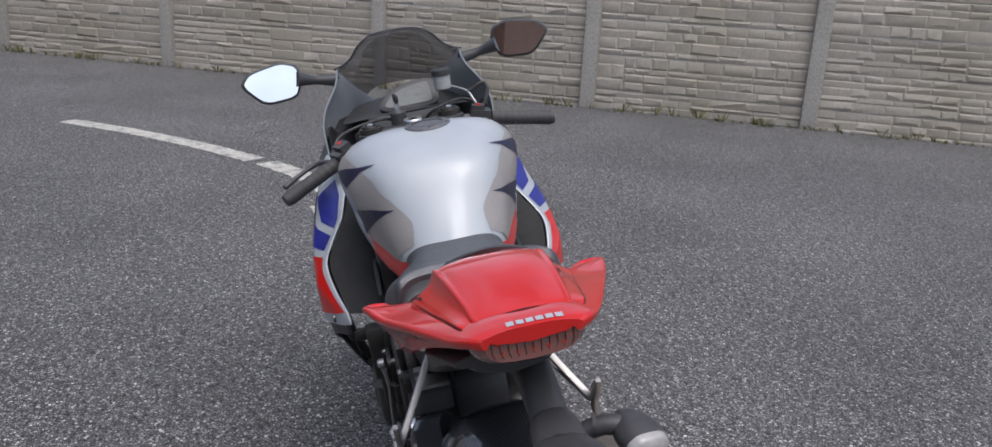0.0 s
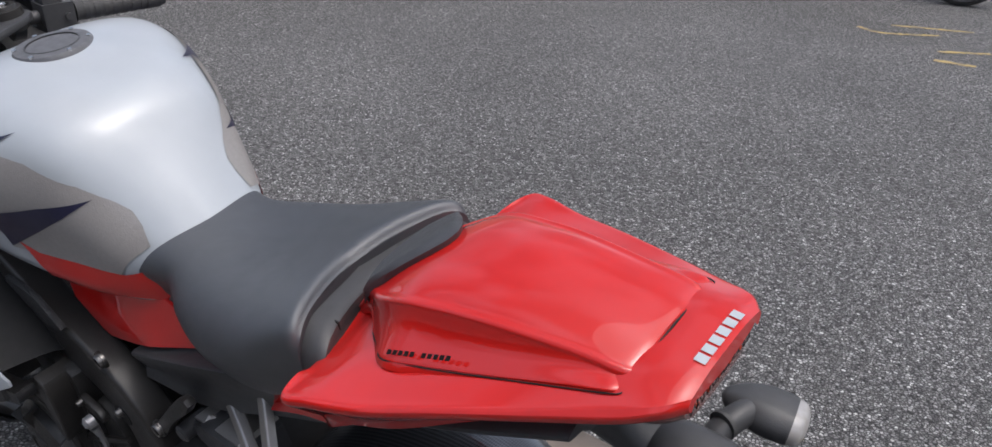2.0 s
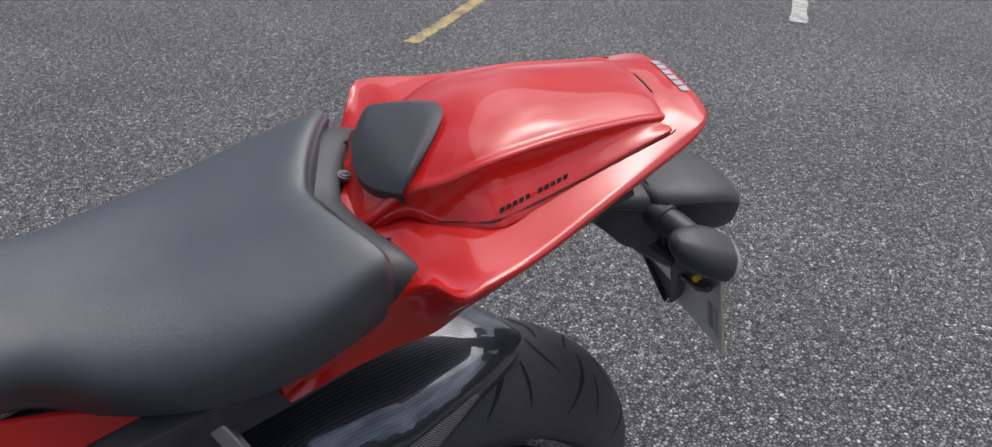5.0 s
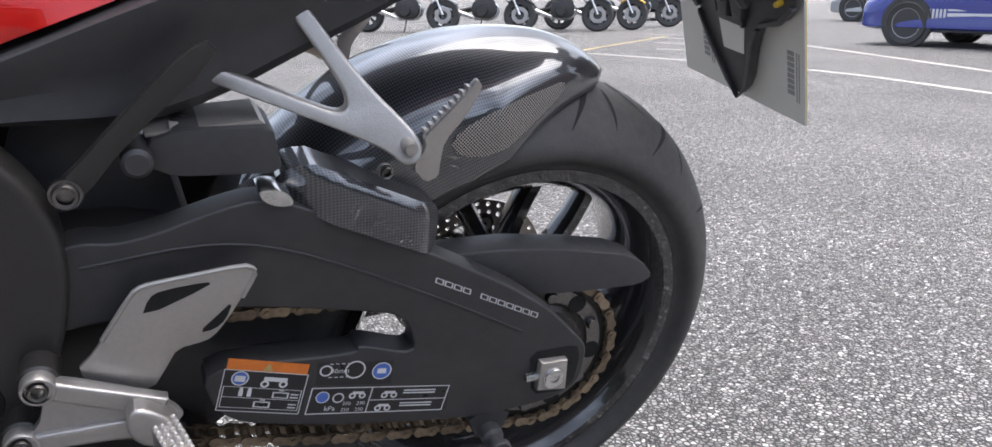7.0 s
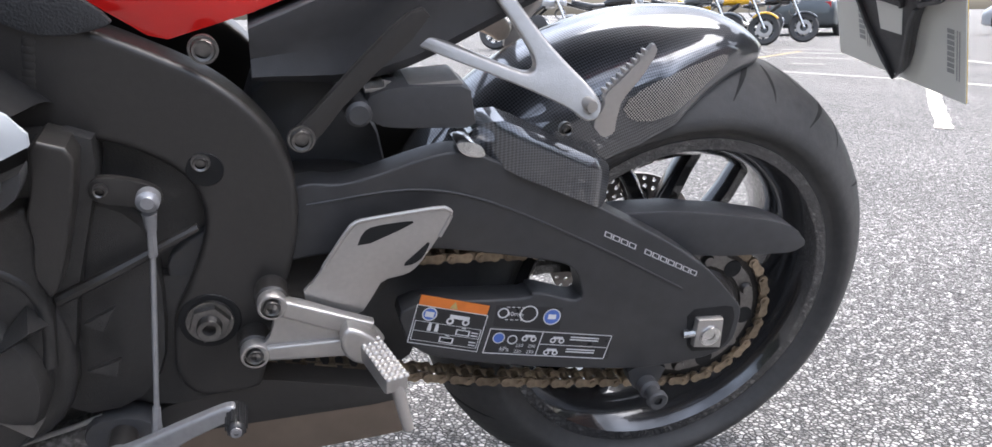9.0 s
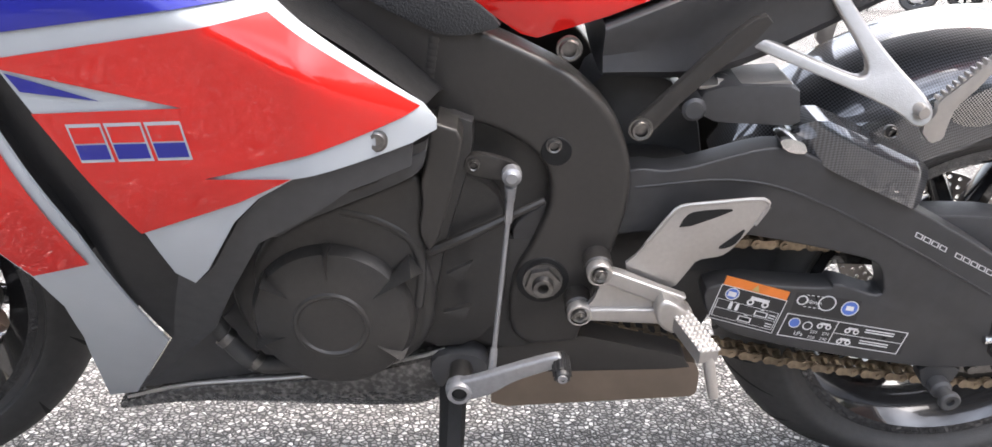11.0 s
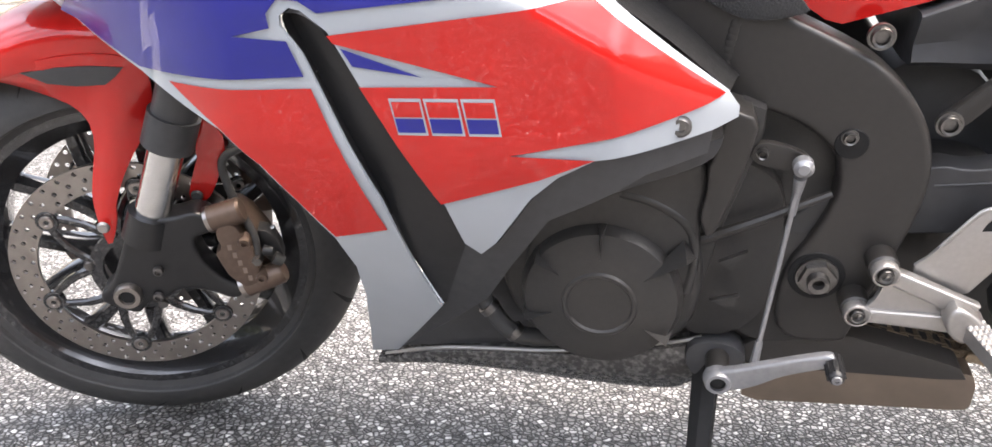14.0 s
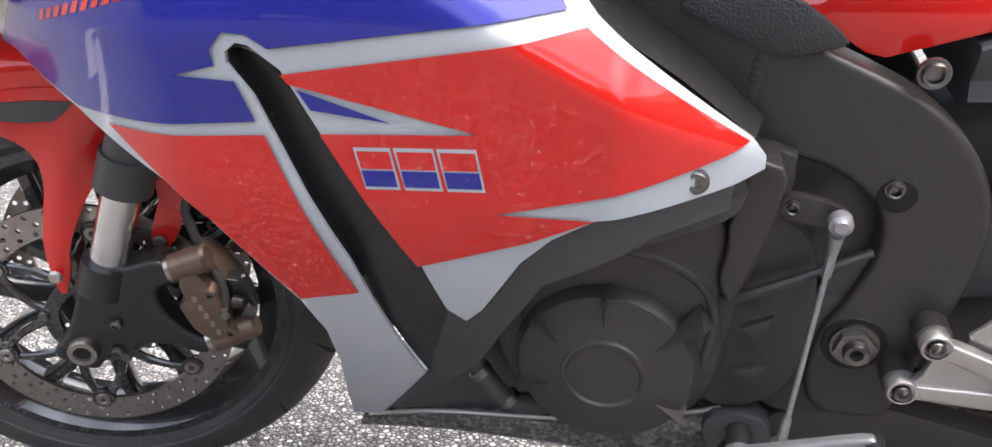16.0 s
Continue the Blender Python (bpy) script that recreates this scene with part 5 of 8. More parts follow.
SEAT_ROWS = [(-0.445, [(0, 0.836), (0.05, 0.834), (0.08, 0.823), (0.095, 0.803), (0.09, 0.785), (0.072, 0.765), (0, 0.755)]),
             (-0.375, [(0, 0.836), (0.045, 0.834), (0.072, 0.825), (0.085, 0.806), (0.081, 0.784), (0.07, 0.757), (0, 0.75)]),
             (-0.315, [(0, 0.838), (0.056, 0.838), (0.092, 0.828), (0.111, 0.807), (0.107, 0.782), (0.082, 0.742), (0, 0.735)]),
             (-0.25, [(0, 0.847), (0.066, 0.85), (0.109, 0.84), (0.131, 0.814), (0.127, 0.784), (0.095, 0.742), (0, 0.735)]),
             (-0.18, [(0, 0.868), (0.07, 0.874), (0.115, 0.868), (0.137, 0.844), (0.133, 0.808), (0.102, 0.762), (0, 0.75)]),
             (-0.122, [(0, 0.888), (0.06, 0.897), (0.103, 0.897), (0.122, 0.88), (0.121, 0.84), (0.098, 0.80), (0, 0.79)]),
             (-0.107, [(0, 0.88), (0.06, 0.889), (0.1, 0.89), (0.117, 0.871), (0.114, 0.84), (0.092, 0.805), (0, 0.79)])]


def swept(bm):
    """Draws the seat's rear edge forward in the middle and back at its corners."""
    for v in bm.verts:
        f = min(1.0, max(0.0, (v.co.x + 0.30) / 0.18))
        v.co.x += f * (-0.018 + 0.042 * min(1.0, abs(v.co.y) / 0.11) ** 1.5)
    return bm


part("rider_seat", swept(loft(SEAT_ROWS, 6, 4)), SEAT, bike, "black vinyl rider seat")
seat_trim = part("seat_rear_trim", swept(loft([(-0.115, [(0, 0.873), (0.05, 0.881), (0.092, 0.883), (0.114, 0.866), (0.112, 0.83), (0.085, 0.80), (0, 0.79)]),
                                         (-0.084, [(0, 0.87), (0.05, 0.877), (0.093, 0.879), (0.114, 0.863), (0.113, 0.828), (0.085, 0.80), (0, 0.79)]),
                                         (-0.08, [(0, 0.862), (0.05, 0.868), (0.091, 0.87), (0.111, 0.858), (0.109, 0.828), (0.08, 0.80), (0, 0.79)])], 3, 3)), BLACK, bike, "black rubber trim behind the rider seat")
for y in (-0.075, 0.075):
    part("trim_joint", box(-0.112, -0.074, y - 0.0008, y + 0.0008, 0.862, 0.8795, 0), GROOVE, seat_trim)


def tail_row(x, z, tip, z_tip, low, z_low, droop=0.0):
    """Half profile of the tail: nearly flat top, a crisp wing edge and an undercut flank."""
    rise = z_tip - z
    return (x, [(0, z), (tip * 0.35, z), (tip * 0.62, z + 0.25 * rise - droop), (tip * 0.9, z + 0.78 * rise - droop * 0.5), (tip - 0.004, z_tip + 0.0008), (tip, z_tip - 0.0035),
                (tip - 0.004, z_tip - 0.012), (low + 0.4 * (tip - low), z_low + 0.35 * (z_tip - z_low)), (low, z_low), (0, z_low - 0.004)])


TAIL_ROWS = [tail_row(-0.205, 0.82, 0.108, 0.748, 0.107, 0.741),
             tail_row(-0.15, 0.85, 0.113, 0.812, 0.106, 0.764),
             tail_row(-0.105, 0.862, 0.122, 0.852, 0.11, 0.782, 0.003),
             tail_row(-0.078, 0.866, 0.144, 0.877, 0.115, 0.792, 0.003),
             tail_row(-0.055, 0.876, 0.170, 0.885, 0.118, 0.805, 0.002),
             tail_row(-0.02, 0.886, 0.168, 0.890, 0.114, 0.818),
             tail_row(0.03, 0.899, 0.153, 0.894, 0.106, 0.835),
             tail_row(0.10, 0.918, 0.128, 0.909, 0.088, 0.868),
             tail_row(0.20, 0.944, 0.090, 0.928, 0.062, 0.908),
             tail_row(0.236, 0.9475, 0.073, 0.9385, 0.047, 0.925),
             tail_row(0.252, 0.9465, 0.056, 0.940, 0.038, 0.932)]
tail_bm = loft(TAIL_ROWS, 6, 3)
for v in tail_bm.verts:
    v.co.x += 0.035 * min(1.0, max(0.0, (-0.02 - v.co.x) / 0.1)) * min(1.0, abs(v.co.y) / 0.12) ** 2
tail_bm = skewed(tail_bm)
tail_tree = BVHTree.FromBMesh(tail_bm)
tail = part("tail_fairing", tail_bm, RED, bike, "gloss red tail fairing with flared sides", 24)


def tail_top(x, y):
    hit = tail_tree.ray_cast(Vector((x, y, 2)), Vector((0, 0, -1)))[0]
    return hit.z if hit else 0.94


def cowl_row(x, z, wc, zc, wb, zb):
    """Half profile of the cowl: domed top, a rail along its edge and a hollow, almost upright flank."""
    return (x, [(0, z), (wc * 0.4, z - 0.0008), (wc * 0.74, z - 0.35 * (z - zc) - 0.0012), (wc * 0.88, zc + 0.0022), (wc - 0.003, zc + 0.0022), (wc, zc), (wc + 0.001, zc - 0.003),
                (wc + 0.3 * (wb - wc), zc - 0.5 * (zc - zb)), (wb - 0.002, zb + 0.003), (wb, zb), (wb - 0.004, zb - 0.008), (0, zb - 0.012)])


COWL_ROWS = [cowl_row(-0.09, 0.866, 0.040, 0.864, 0.042, 0.858),
             cowl_row(-0.055, 0.905, 0.0505, 0.902, 0.054, 0.886),
             cowl_row(-0.025, 0.928, 0.066, 0.919, 0.080, 0.887),
             cowl_row(0.012, 0.946, 0.0735, 0.936, 0.1045, 0.9),
             cowl_row(0.055, 0.955, 0.071, 0.943, 0.0985, 0.907),
             cowl_row(0.10, 0.957, 0.067, 0.946, 0.091, 0.9155),
             cowl_row(0.16, 0.9535, 0.0605, 0.9445, 0.080, 0.928),
             cowl_row(0.196, 0.9495, 0.0575, 0.942, 0.0735, 0.935),
             cowl_row(0.2075, 0.947, 0.053, 0.939, 0.066, 0.933)]
cowl_bm = skewed(loft(COWL_ROWS, 6, 3))
cowl = part("seat_cowl", cowl_bm, RED, bike, "gloss red single-seat cowl", 24)

part("cowl_seam", skewed(tube([(0.2095, y, 0.9462 - 2.2 * y * y) for y in np.linspace(-0.064, 0.064, 9)], 0.0011, 6)), GROOVE, cowl)
for s in (-1, 1):
    part("cowl_seam", skewed(tube([(x, s * y, z) for x, y, z in ((0.2095, 0.0655, 0.9365), (0.196, 0.0745, 0.9348), (0.10, 0.092, 0.9152), (0.055, 0.0995, 0.9065), (0.012, 0.1055, 0.8995), (-0.006, 0.094, 0.8945), (-0.03, 0.077, 0.8865))], 0.0006, 6, 5)), GROOVE, cowl)


PAD_MID, PAD_HALF = 0.0135, 0.066


def pad_point(v, s):
    """The rump pad: a steep front face folding over a soft ridge into the top; v across, s from front to back."""
    o = abs(v) * PAD_HALF
    x_front = -0.083 + 0.025 * abs(v) ** 2.2
    x_back = -0.003 - 0.055 * max(0.0, (o - 0.006) / (PAD_HALF - 0.006)) ** 1.35
    x = x_front + (x_back - x_front) * s
    crown = float(np.interp(x, (-0.09, -0.055, -0.025, 0.0), (0.898, 0.9165, 0.932, 0.944))) - 1.9 * o * o + 0.009
    front = 0.887 + 0.018 * v * v + 1.75 * (x - x_front) + 0.003
    z = 0.5 * (crown + front - math.sqrt((crown - front) ** 2 + 0.00002))
    return Vector((x, PAD_MID + v * PAD_HALF, z - 0.005 * max(0.0, s - 0.85) / 0.15))


pad_bm = bmesh.new()
pad_grid = [[pad_bm.verts.new(pad_point(math.sin(math.pi / 2 * (-1 + i / 16)), (1 - math.cos(math.pi * j / 14)) / 2)) for j in range(15)] for i in range(33)]
for a, b in zip(pad_grid, pad_grid[1:]):
    for j in range(14):
        pad_bm.faces.new((a[j], b[j], b[j + 1], a[j + 1]))
for j, drop in ((0, 0.013), (14, 0.012)):
    foot = [pad_bm.verts.new(row[j].co + Vector((0.004 if j == 0 else -0.002, 0, -drop))) for row in pad_grid]
    for i in range(32):
        pad_bm.faces.new((pad_grid[i][j], pad_grid[i + 1][j], foot[i + 1], foot[i]))
bmesh.ops.remove_doubles(pad_bm, verts=pad_bm.verts, dist=0.0002)
bmesh.ops.recalc_face_normals(pad_bm, faces=pad_bm.faces)
part("rump_pad", pad_bm, PAD, bike, "black vinyl rump pad")
lock = part("seat_lock", moved(lathe([(0, 0.003), (0.007, 0.003), (0.008, 0.001), (0.0105, 0.001), (0.011, -0.004)], HUB, 20), Matrix.Translation((-0.0875, 0.03, 0.8725)) @ pose(0, 0, 0, 80, 0, -90) @ Matrix.Diagonal((0.72, 0.72, 0.72, 1))), BOLTSTEEL, bike, "steel seat lock")
part("key_slot", moved(box(-0.0012, 0.0012, 0.0032, 0.0036, -0.005, 0.005, 0), Matrix.Translation((-0.0875, 0.03, 0.8725)) @ pose(0, 0, 0, 80, 0, -90) @ Matrix.Diagonal((0.72, 0.72, 0.72, 1))), GROOVE, lock)


# tail badge: six plain white slabs across the rear edge
for k in range(6):
    y = -0.012 + k * 0.0108
    bm = bmesh.new()
    pts = [(0.2385, y), (0.2475, y), (0.2475, y + 0.0082), (0.2385, y + 0.0082)]
    bm.faces.new([bm.verts.new((bx_, by_, tail_top(bx_, by_) + 0.0012)) for bx_, by_ in pts])
    part("badge_block", bm, WHITE, tail)
# dark lettering on the cowl's flank, as bars
for s in (1, -1):
    for k in range(11):
        if k == 5:
            continue
        t0 = k / 11
        x0, z0 = 0.015 + 0.066 * t0, 0.905 + 0.021 * t0
        y0 = 0.0955 - 0.0075 * t0
        bm = bmesh.new()
        bm.faces.new([bm.verts.new(v) for v in ((x0, -s * (y0 + 0.0022), z0 + 0.0008), (x0 + 0.0044, -s * (y0 + 0.0016), z0 + 0.0021), (x0 + 0.0052, -s * (y0 - 0.0008), z0 + 0.0058), (x0 + 0.0008, -s * (y0 - 0.0004), z0 + 0.0047))])
        part("lettering_bar", bm, BLACKINK, cowl)

# tail lamp
lamp_rows = [(0.17, [(0, 0.918), (0.05, 0.917), (0.066, 0.912), (0.068, 0.895), (0.045, 0.88), (0, 0.878)]),
             (0.225, [(0, 0.932), (0.048, 0.931), (0.062, 0.925), (0.062, 0.91), (0.042, 0.897), (0, 0.893)]),
             (0.247, [(0, 0.936), (0.038, 0.935), (0.049, 0.93), (0.05, 0.918), (0.036, 0.908), (0, 0.905)])]
lamp = part("tail_lamp", skewed(loft(lamp_rows, 5, 3)), TAILLAMP, bike, "smoky tail lamp lens with red reflectors")
LED = material("orange_red_reflector", (0.45, 0.05, 0.02), 0.2, 0, coat=1.0)
for k in range(11):
    y = -0.045 + 0.009 * k
    part("lamp_rib", skewed(tube([(0.2475, y, 0.932), (0.2492, y, 0.92), (0.246, y * 0.9, 0.909)], 0.0005, 6)), GROOVE, lamp)
for k in range(5):
    for row in (0, 1):
        y = -0.038 + 0.019 * k
        part("led_spot", skewed(moved(lathe([(0, 0.0012), (0.002, 0.0008), (0.0026, -0.002)], HUB, 8), Matrix.Translation((0.2475, y * (1 - 0.12 * row), 0.929 - 0.012 * row)) @ pose(0, 0, 0, 0, 0, -90))), LED, lamp)


def under_row(x, top, lip, wide, low, z_low):
    """Half profile of the undertail: a step below the painted cover, then a flank drawn in towards the bottom."""
    return (x, [(0, top), (wide * 0.45, top), (wide * 0.6, top - 0.004), (wide * 0.7, lip + 0.005), (wide * 0.96, lip), (wide, lip - 0.007), (low + 0.3 * (wide - low), z_low + 0.4 * (lip - z_low)), (low, z_low), (0, z_low - 0.008)])


undertail = part("undertail", loft([under_row(-0.47, 0.745, 0.674, 0.122, 0.108, 0.62), under_row(-0.35, 0.75, 0.72, 0.122, 0.095, 0.618), under_row(-0.22, 0.775, 0.762, 0.111, 0.082, 0.672),
                                    under_row(-0.10, 0.80, 0.785, 0.1, 0.08, 0.735), under_row(0.05, 0.85, 0.844, 0.095, 0.06, 0.815), under_row(0.17, 0.885, 0.88, 0.068, 0.04, 0.86)], 5, 3), BLACK, bike, "matt black undertail and subframe cover", 24)
for sgn in (1, -1):
    cover_line = [(-0.622, 0.715), (-0.59, 0.69), (-0.553, 0.665), (-0.537, 0.661), (-0.466, 0.683), (-0.42, 0.701), (-0.337, 0.73), (-0.29, 0.744), (-0.266, 0.7485), (-0.316, 0.753), (-0.358, 0.758), (-0.40, 0.761), (-0.46, 0.768), (-0.52, 0.768), (-0.62, 0.767)]
    part("side_cover", shell(cover_line, lambda x, z: sgn * (-0.114 + 0.5 * max(0.0, z - 0.7)), 0.004 * sgn, 0.02), RED, bike, "gloss red side cover below the seat")
    pad_line = [(-0.72, 0.722), (-0.649, 0.683), (-0.619, 0.673), (-0.578, 0.681), (-0.572, 0.687), (-0.60, 0.71), (-0.625, 0.725)]
    part("frame_grip", plate(rounded(pad_line, 1), *((-0.157, -0.148) if sgn > 0 else (0.148, 0.157)), 0.002), material("dimpled_rubber", (0.03, 0.03, 0.031), 0.6, 0, bump=0.8, bump_scale=420), bike, "dimpled black rubber frame grip")
    arm_line = [(x, z) for x, z in [(-0.441, 0.579), (-0.427, 0.591), (-0.356, 0.666), (-0.322, 0.694), (-0.309, 0.68), (-0.384, 0.612), (-0.421, 0.566), (-0.437, 0.563)]]
    part("subframe_arm", plate(rounded(arm_line, 1), *((-0.142, -0.128) if sgn > 0 else (0.128, 0.142)), 0.004), FRAME, bike, "black subframe arm")
socket_bolt(-0.431, -0.143, 0.575, 0.0125, bike)

# pillion footrests
for sgn in (1, -1):
    m = Matrix() if sgn > 0 else Matrix.Diagonal((1, -1, 1, 1))
    stay_bm = plate(rounded([(-0.26, 0.719), (-0.242, 0.72), (-0.196, 0.653), (-0.149, 0.607), (-0.153, 0.59), (-0.167, 0.586), (-0.181, 0.598), (-0.229, 0.617), (-0.336, 0.652), (-0.322, 0.662), (-0.234, 0.631), (-0.216, 0.626), (-0.208, 0.631), (-0.212, 0.647)], 2, 0.22), -0.007, 0.007, 0.004, 3)
    for v in stay_bm.verts:
        v.co.y += -0.4985 - 0.2556 * v.co.x + 0.503 * v.co.z
    stay = part("pillion_stay", moved(stay_bm, m), ALU, bike, "cast aluminium pillion footrest stay")
    peg = part("pillion_peg", moved(plate(rounded([(-0.104, 0.661), (-0.099, 0.653), (-0.112, 0.629), (-0.131, 0.606), (-0.134, 0.588), (-0.135, 0.573), (-0.147, 0.568), (-0.16, 0.583), (-0.148, 0.601), (-0.15, 0.612), (-0.13, 0.631), (-0.111, 0.652)], 1, 0.2), -0.166, -0.157, 0.002), m), ALU, bike, "folded aluminium pillion peg")
    for k in range(9):
        x, z = -0.1475 + 0.0046 * k, 0.615 + 0.0046 * k
        part("peg_tooth", moved(plate([(x - 0.0018, z - 0.0018), (x + 0.0018, z + 0.0018), (x - 0.0022, z + 0.0022)], -0.165, -0.155, 0), m), ALU, peg)
    part("peg_bolt", moved(lathe([(0, -0.172), (0.0055, -0.172), (0.0065, -0.169), (0.0065, -0.15)], (-0.163, 0, 0.603), 14), m), ALU, stay)

# hugger over the rear wheel
def fender(a0, a1, r_fun, half_fun, drop_fun, thick, m, mat, name, parent, label, rows=28, cols=15, dome=0.35):
    """A mudguard round a wheel's axle: angles in degrees, crown radius, half width and skirt depth along it."""
    bm = bmesh.new()
    sides = []
    for layer in (0.0, -thick):
        grid = []
        for i in range(rows + 1):
            t = i / rows
            a = radians(a0 + (a1 - a0) * t)
            line = []
            for j in range(cols + 1):
                u = -1 + 2 * j / cols
                au = abs(u)
                y = half_fun(t) * math.sin(min(au / 0.72, 1.0) * math.pi / 2) * (1 if u > 0 else -1)
                r = r_fun(t) - dome * half_fun(t) * (1 - math.cos(min(au / 0.72, 1) * math.pi / 2)) - drop_fun(t) * max(0.0, (au - 0.72) / 0.28)
                r += layer
                line.append(bm.verts.new((r * math.cos(a), y * (1 + layer * 4), r * math.sin(a))))
            grid.append(line)
        for p, q in zip(grid, grid[1:]):
            for k in range(cols):
                bm.faces.new((p[k], p[k + 1], q[k + 1], q[k]))
        sides.append(grid)
    A, B = sides
    edge = [(A[0], B[0]), (A[-1], B[-1]), ([r[0] for r in A], [r[0] for r in B]), ([r[-1] for r in A], [r[-1] for r in B])]
    for p, q in edge:
        for k in range(len(p) - 1):
            bm.faces.new((p[k], p[k + 1], q[k + 1], q[k]))
    uv = bm.loops.layers.uv.new("weave")
    for g in sides:
        for i, line in enumerate(g):
            for j, v in enumerate(line):
                for lp in v.link_loops:
                    lp[uv].uv = (0.36 * radians(abs(a1 - a0)) * i / rows, 2.6 * half_fun(0.5) * j / cols)
    return part(name, moved(bm, m), mat, parent, label)


hugger = fender(71.5, 152, lambda t: 0.327 + 0.018 * math.sin(min(t * 5, 1) * math.pi / 2) + 0.03 * t, lambda t: 0.014 + 0.093 * min(1.0, t / 0.38) ** 0.65,
                lambda t: 0.003 + 0.045 * min(t * 2, 1.0), 0.003, RE, CARBON, "rear_hugger", bike, "glossy carbon fibre rear hugger", 40, 25, 0.55)
hugger_bm = bmesh.new()
hugger_bm.from_mesh(hugger.data)
hugger_tree = BVHTree.FromBMesh(hugger_bm)
def flank_y(x, z):
    """The hugger's lower flank: upright face, ledge along its top, rounded nose and a folded rear end."""
    over = z - (0.521 - 0.458 * (x + 0.122))
    nose, tail_end = max(0.0, -0.222 - x), max(0.0, x + 0.139)
    return -0.146 + 0.55 * (over + math.sqrt(over * over + 0.00001)) + 9.0 * nose * nose + 0.35 * nose + 0.9 * tail_end


part("hugger_side", woven(shell(rounded([(-0.272, 0.549), (-0.266, 0.565), (-0.252, 0.578), (-0.234, 0.58), (-0.16, 0.546), (-0.124, 0.529), (-0.118, 0.52), (-0.122, 0.478), (-0.155, 0.494), (-0.243, 0.535)], 1, 0.2), flank_y, 0.045, 0.006)), CARBON, hugger)
socket_bolt(-0.176, -0.14, 0.571, 0.007, hugger)


def mesh_material():
    m = bpy.data.materials.new("perforated_grille")
    m.use_nodes = True
    n, l = m.node_tree.nodes, m.node_tree.links
    b = n["Principled BSDF"]
    co = n.new("ShaderNodeTexCoord")
    mp = n.new("ShaderNodeMapping")
    mp.inputs["Rotation"].default_value = (radians(90), 0, radians(45))
    l.new(co.outputs["Object"], mp.inputs["Vector"])
    vo = n.new("ShaderNodeTexVoronoi")
    vo.voronoi_dimensions = "2D"
    vo.inputs["Scale"].default_value, vo.inputs["Randomness"].default_value = 390.0, 0.0
    l.new(mp.outputs[0], vo.inputs["Vector"])
    mr = n.new("ShaderNodeMapRange")
    mr.inputs[1].default_value, mr.inputs[2].default_value = 0.38, 0.46
    l.new(vo.outputs["Distance"], mr.inputs[0])
    mix = n.new("ShaderNodeMix")
    mix.data_type = "RGBA"
    mix.inputs[6].default_value, mix.inputs[7].default_value = (0.012, 0.012, 0.012, 1), (0.5, 0.47, 0.44, 1)
    l.new(mr.outputs[0], mix.inputs[0])
    l.new(mix.outputs[2], b.inputs["Base Color"])
    b.inputs["Roughness"].default_value, b.inputs["Metallic"].default_value = 0.4, 0.4
    return m


def skirt_y(x, z):
    """The hugger's left skirt."""
    hit = hugger_tree.ray_cast(Vector((x, -0.5, z)), Vector((0, 1, 0)))[0]
    return hit.y - 0.0015 if hit and hit.y < 0 else -0.03


part("hugger_grille", sheet(rounded([(-0.103, 0.581), (-0.07, 0.602), (-0.028, 0.614), (0.006, 0.619), (0.036, 0.623), (0.036, 0.611), (0.003, 0.59), (-0.054, 0.56), (-0.091, 0.562)], 1), skirt_y, 0.006), mesh_material(), hugger, "perforated metal grille")
part("shock_bracket", plate(rounded([(-0.372, 0.585), (-0.368, 0.607), (-0.345, 0.615), (-0.27, 0.614), (-0.262, 0.57), (-0.35, 0.574)], 1, 0.12), -0.125, -0.06, 0.004), BLACK, bike)
part("bracket_lip", plate([(-0.37, 0.612), (-0.28, 0.618), (-0.275, 0.614), (-0.37, 0.608)], -0.118, -0.06, 0.001), ALU, bike)
part("bracket_foil", plate(rounded([(-0.29, 0.565), (-0.262, 0.562), (-0.255, 0.545), (-0.28, 0.548)]), -0.142, -0.11, 0.002), STEEL, bike)
part("reservoir_cap", lathe([(0, -0.14), (0.009, -0.14), (0.0125, -0.137), (0.0125, -0.10)], (-0.378, 0, 0.594), 20), BLACK, bike)

foil_bm = bmesh.new()
bmesh.ops.create_grid(foil_bm, x_segments=22, y_segments=12, size=1.0)
for v in foil_bm.verts:
    x, y = -0.325 + 0.026 * v.co.x, -0.098 + 0.02 * v.co.y
    v.co = (x, y, 0.612 + 0.006 * noise.noise(Vector((x * 90, y * 90, 3.0))) + 0.0035 * noise.noise(Vector((x * 260, y * 260, 7.0))))
part("crumpled_foil", foil_bm, ALU, bike, "crumpled bright heat foil", 12)


def yz_plate(points, x0, x1, bevel=0.003):
    """An outline in (y, z) extruded along x."""
    bm = plate([(y, z) for y, z in points], x0, x1, bevel)
    bm.transform(Matrix(((0, 1, 0, 0), (1, 0, 0, 0), (0, 0, 1, 0), (0, 0, 0, 1))))
    return bm


# number plate, its bracket, the lamp hood and the rear indicators
PLATE_M = Matrix.Translation((0.3544, 0.0678, 0.6388)) @ pose(0, 0, 0, 2.8, -22, 4.8)
PLATE_LINE = [(-0.1155, -0.1), (0.1155, -0.1), (0.1155, 0.03), (0.0, 0.062), (-0.1155, 0.086)]
plate_thing = part("number_plate", moved(yz_plate(PLATE_LINE, -0.0016, 0.0005, 0), PLATE_M), PLATE, bike, "pale grey back of a plastic number plate")
part("plate_face", moved(yz_plate(PLATE_LINE, 0.0005, 0.0018, 0), PLATE_M), PLATE_EDGE, plate_thing, "yellow plate face")
grey_print = material("grey_print", (0.3, 0.3, 0.29), 0.5)
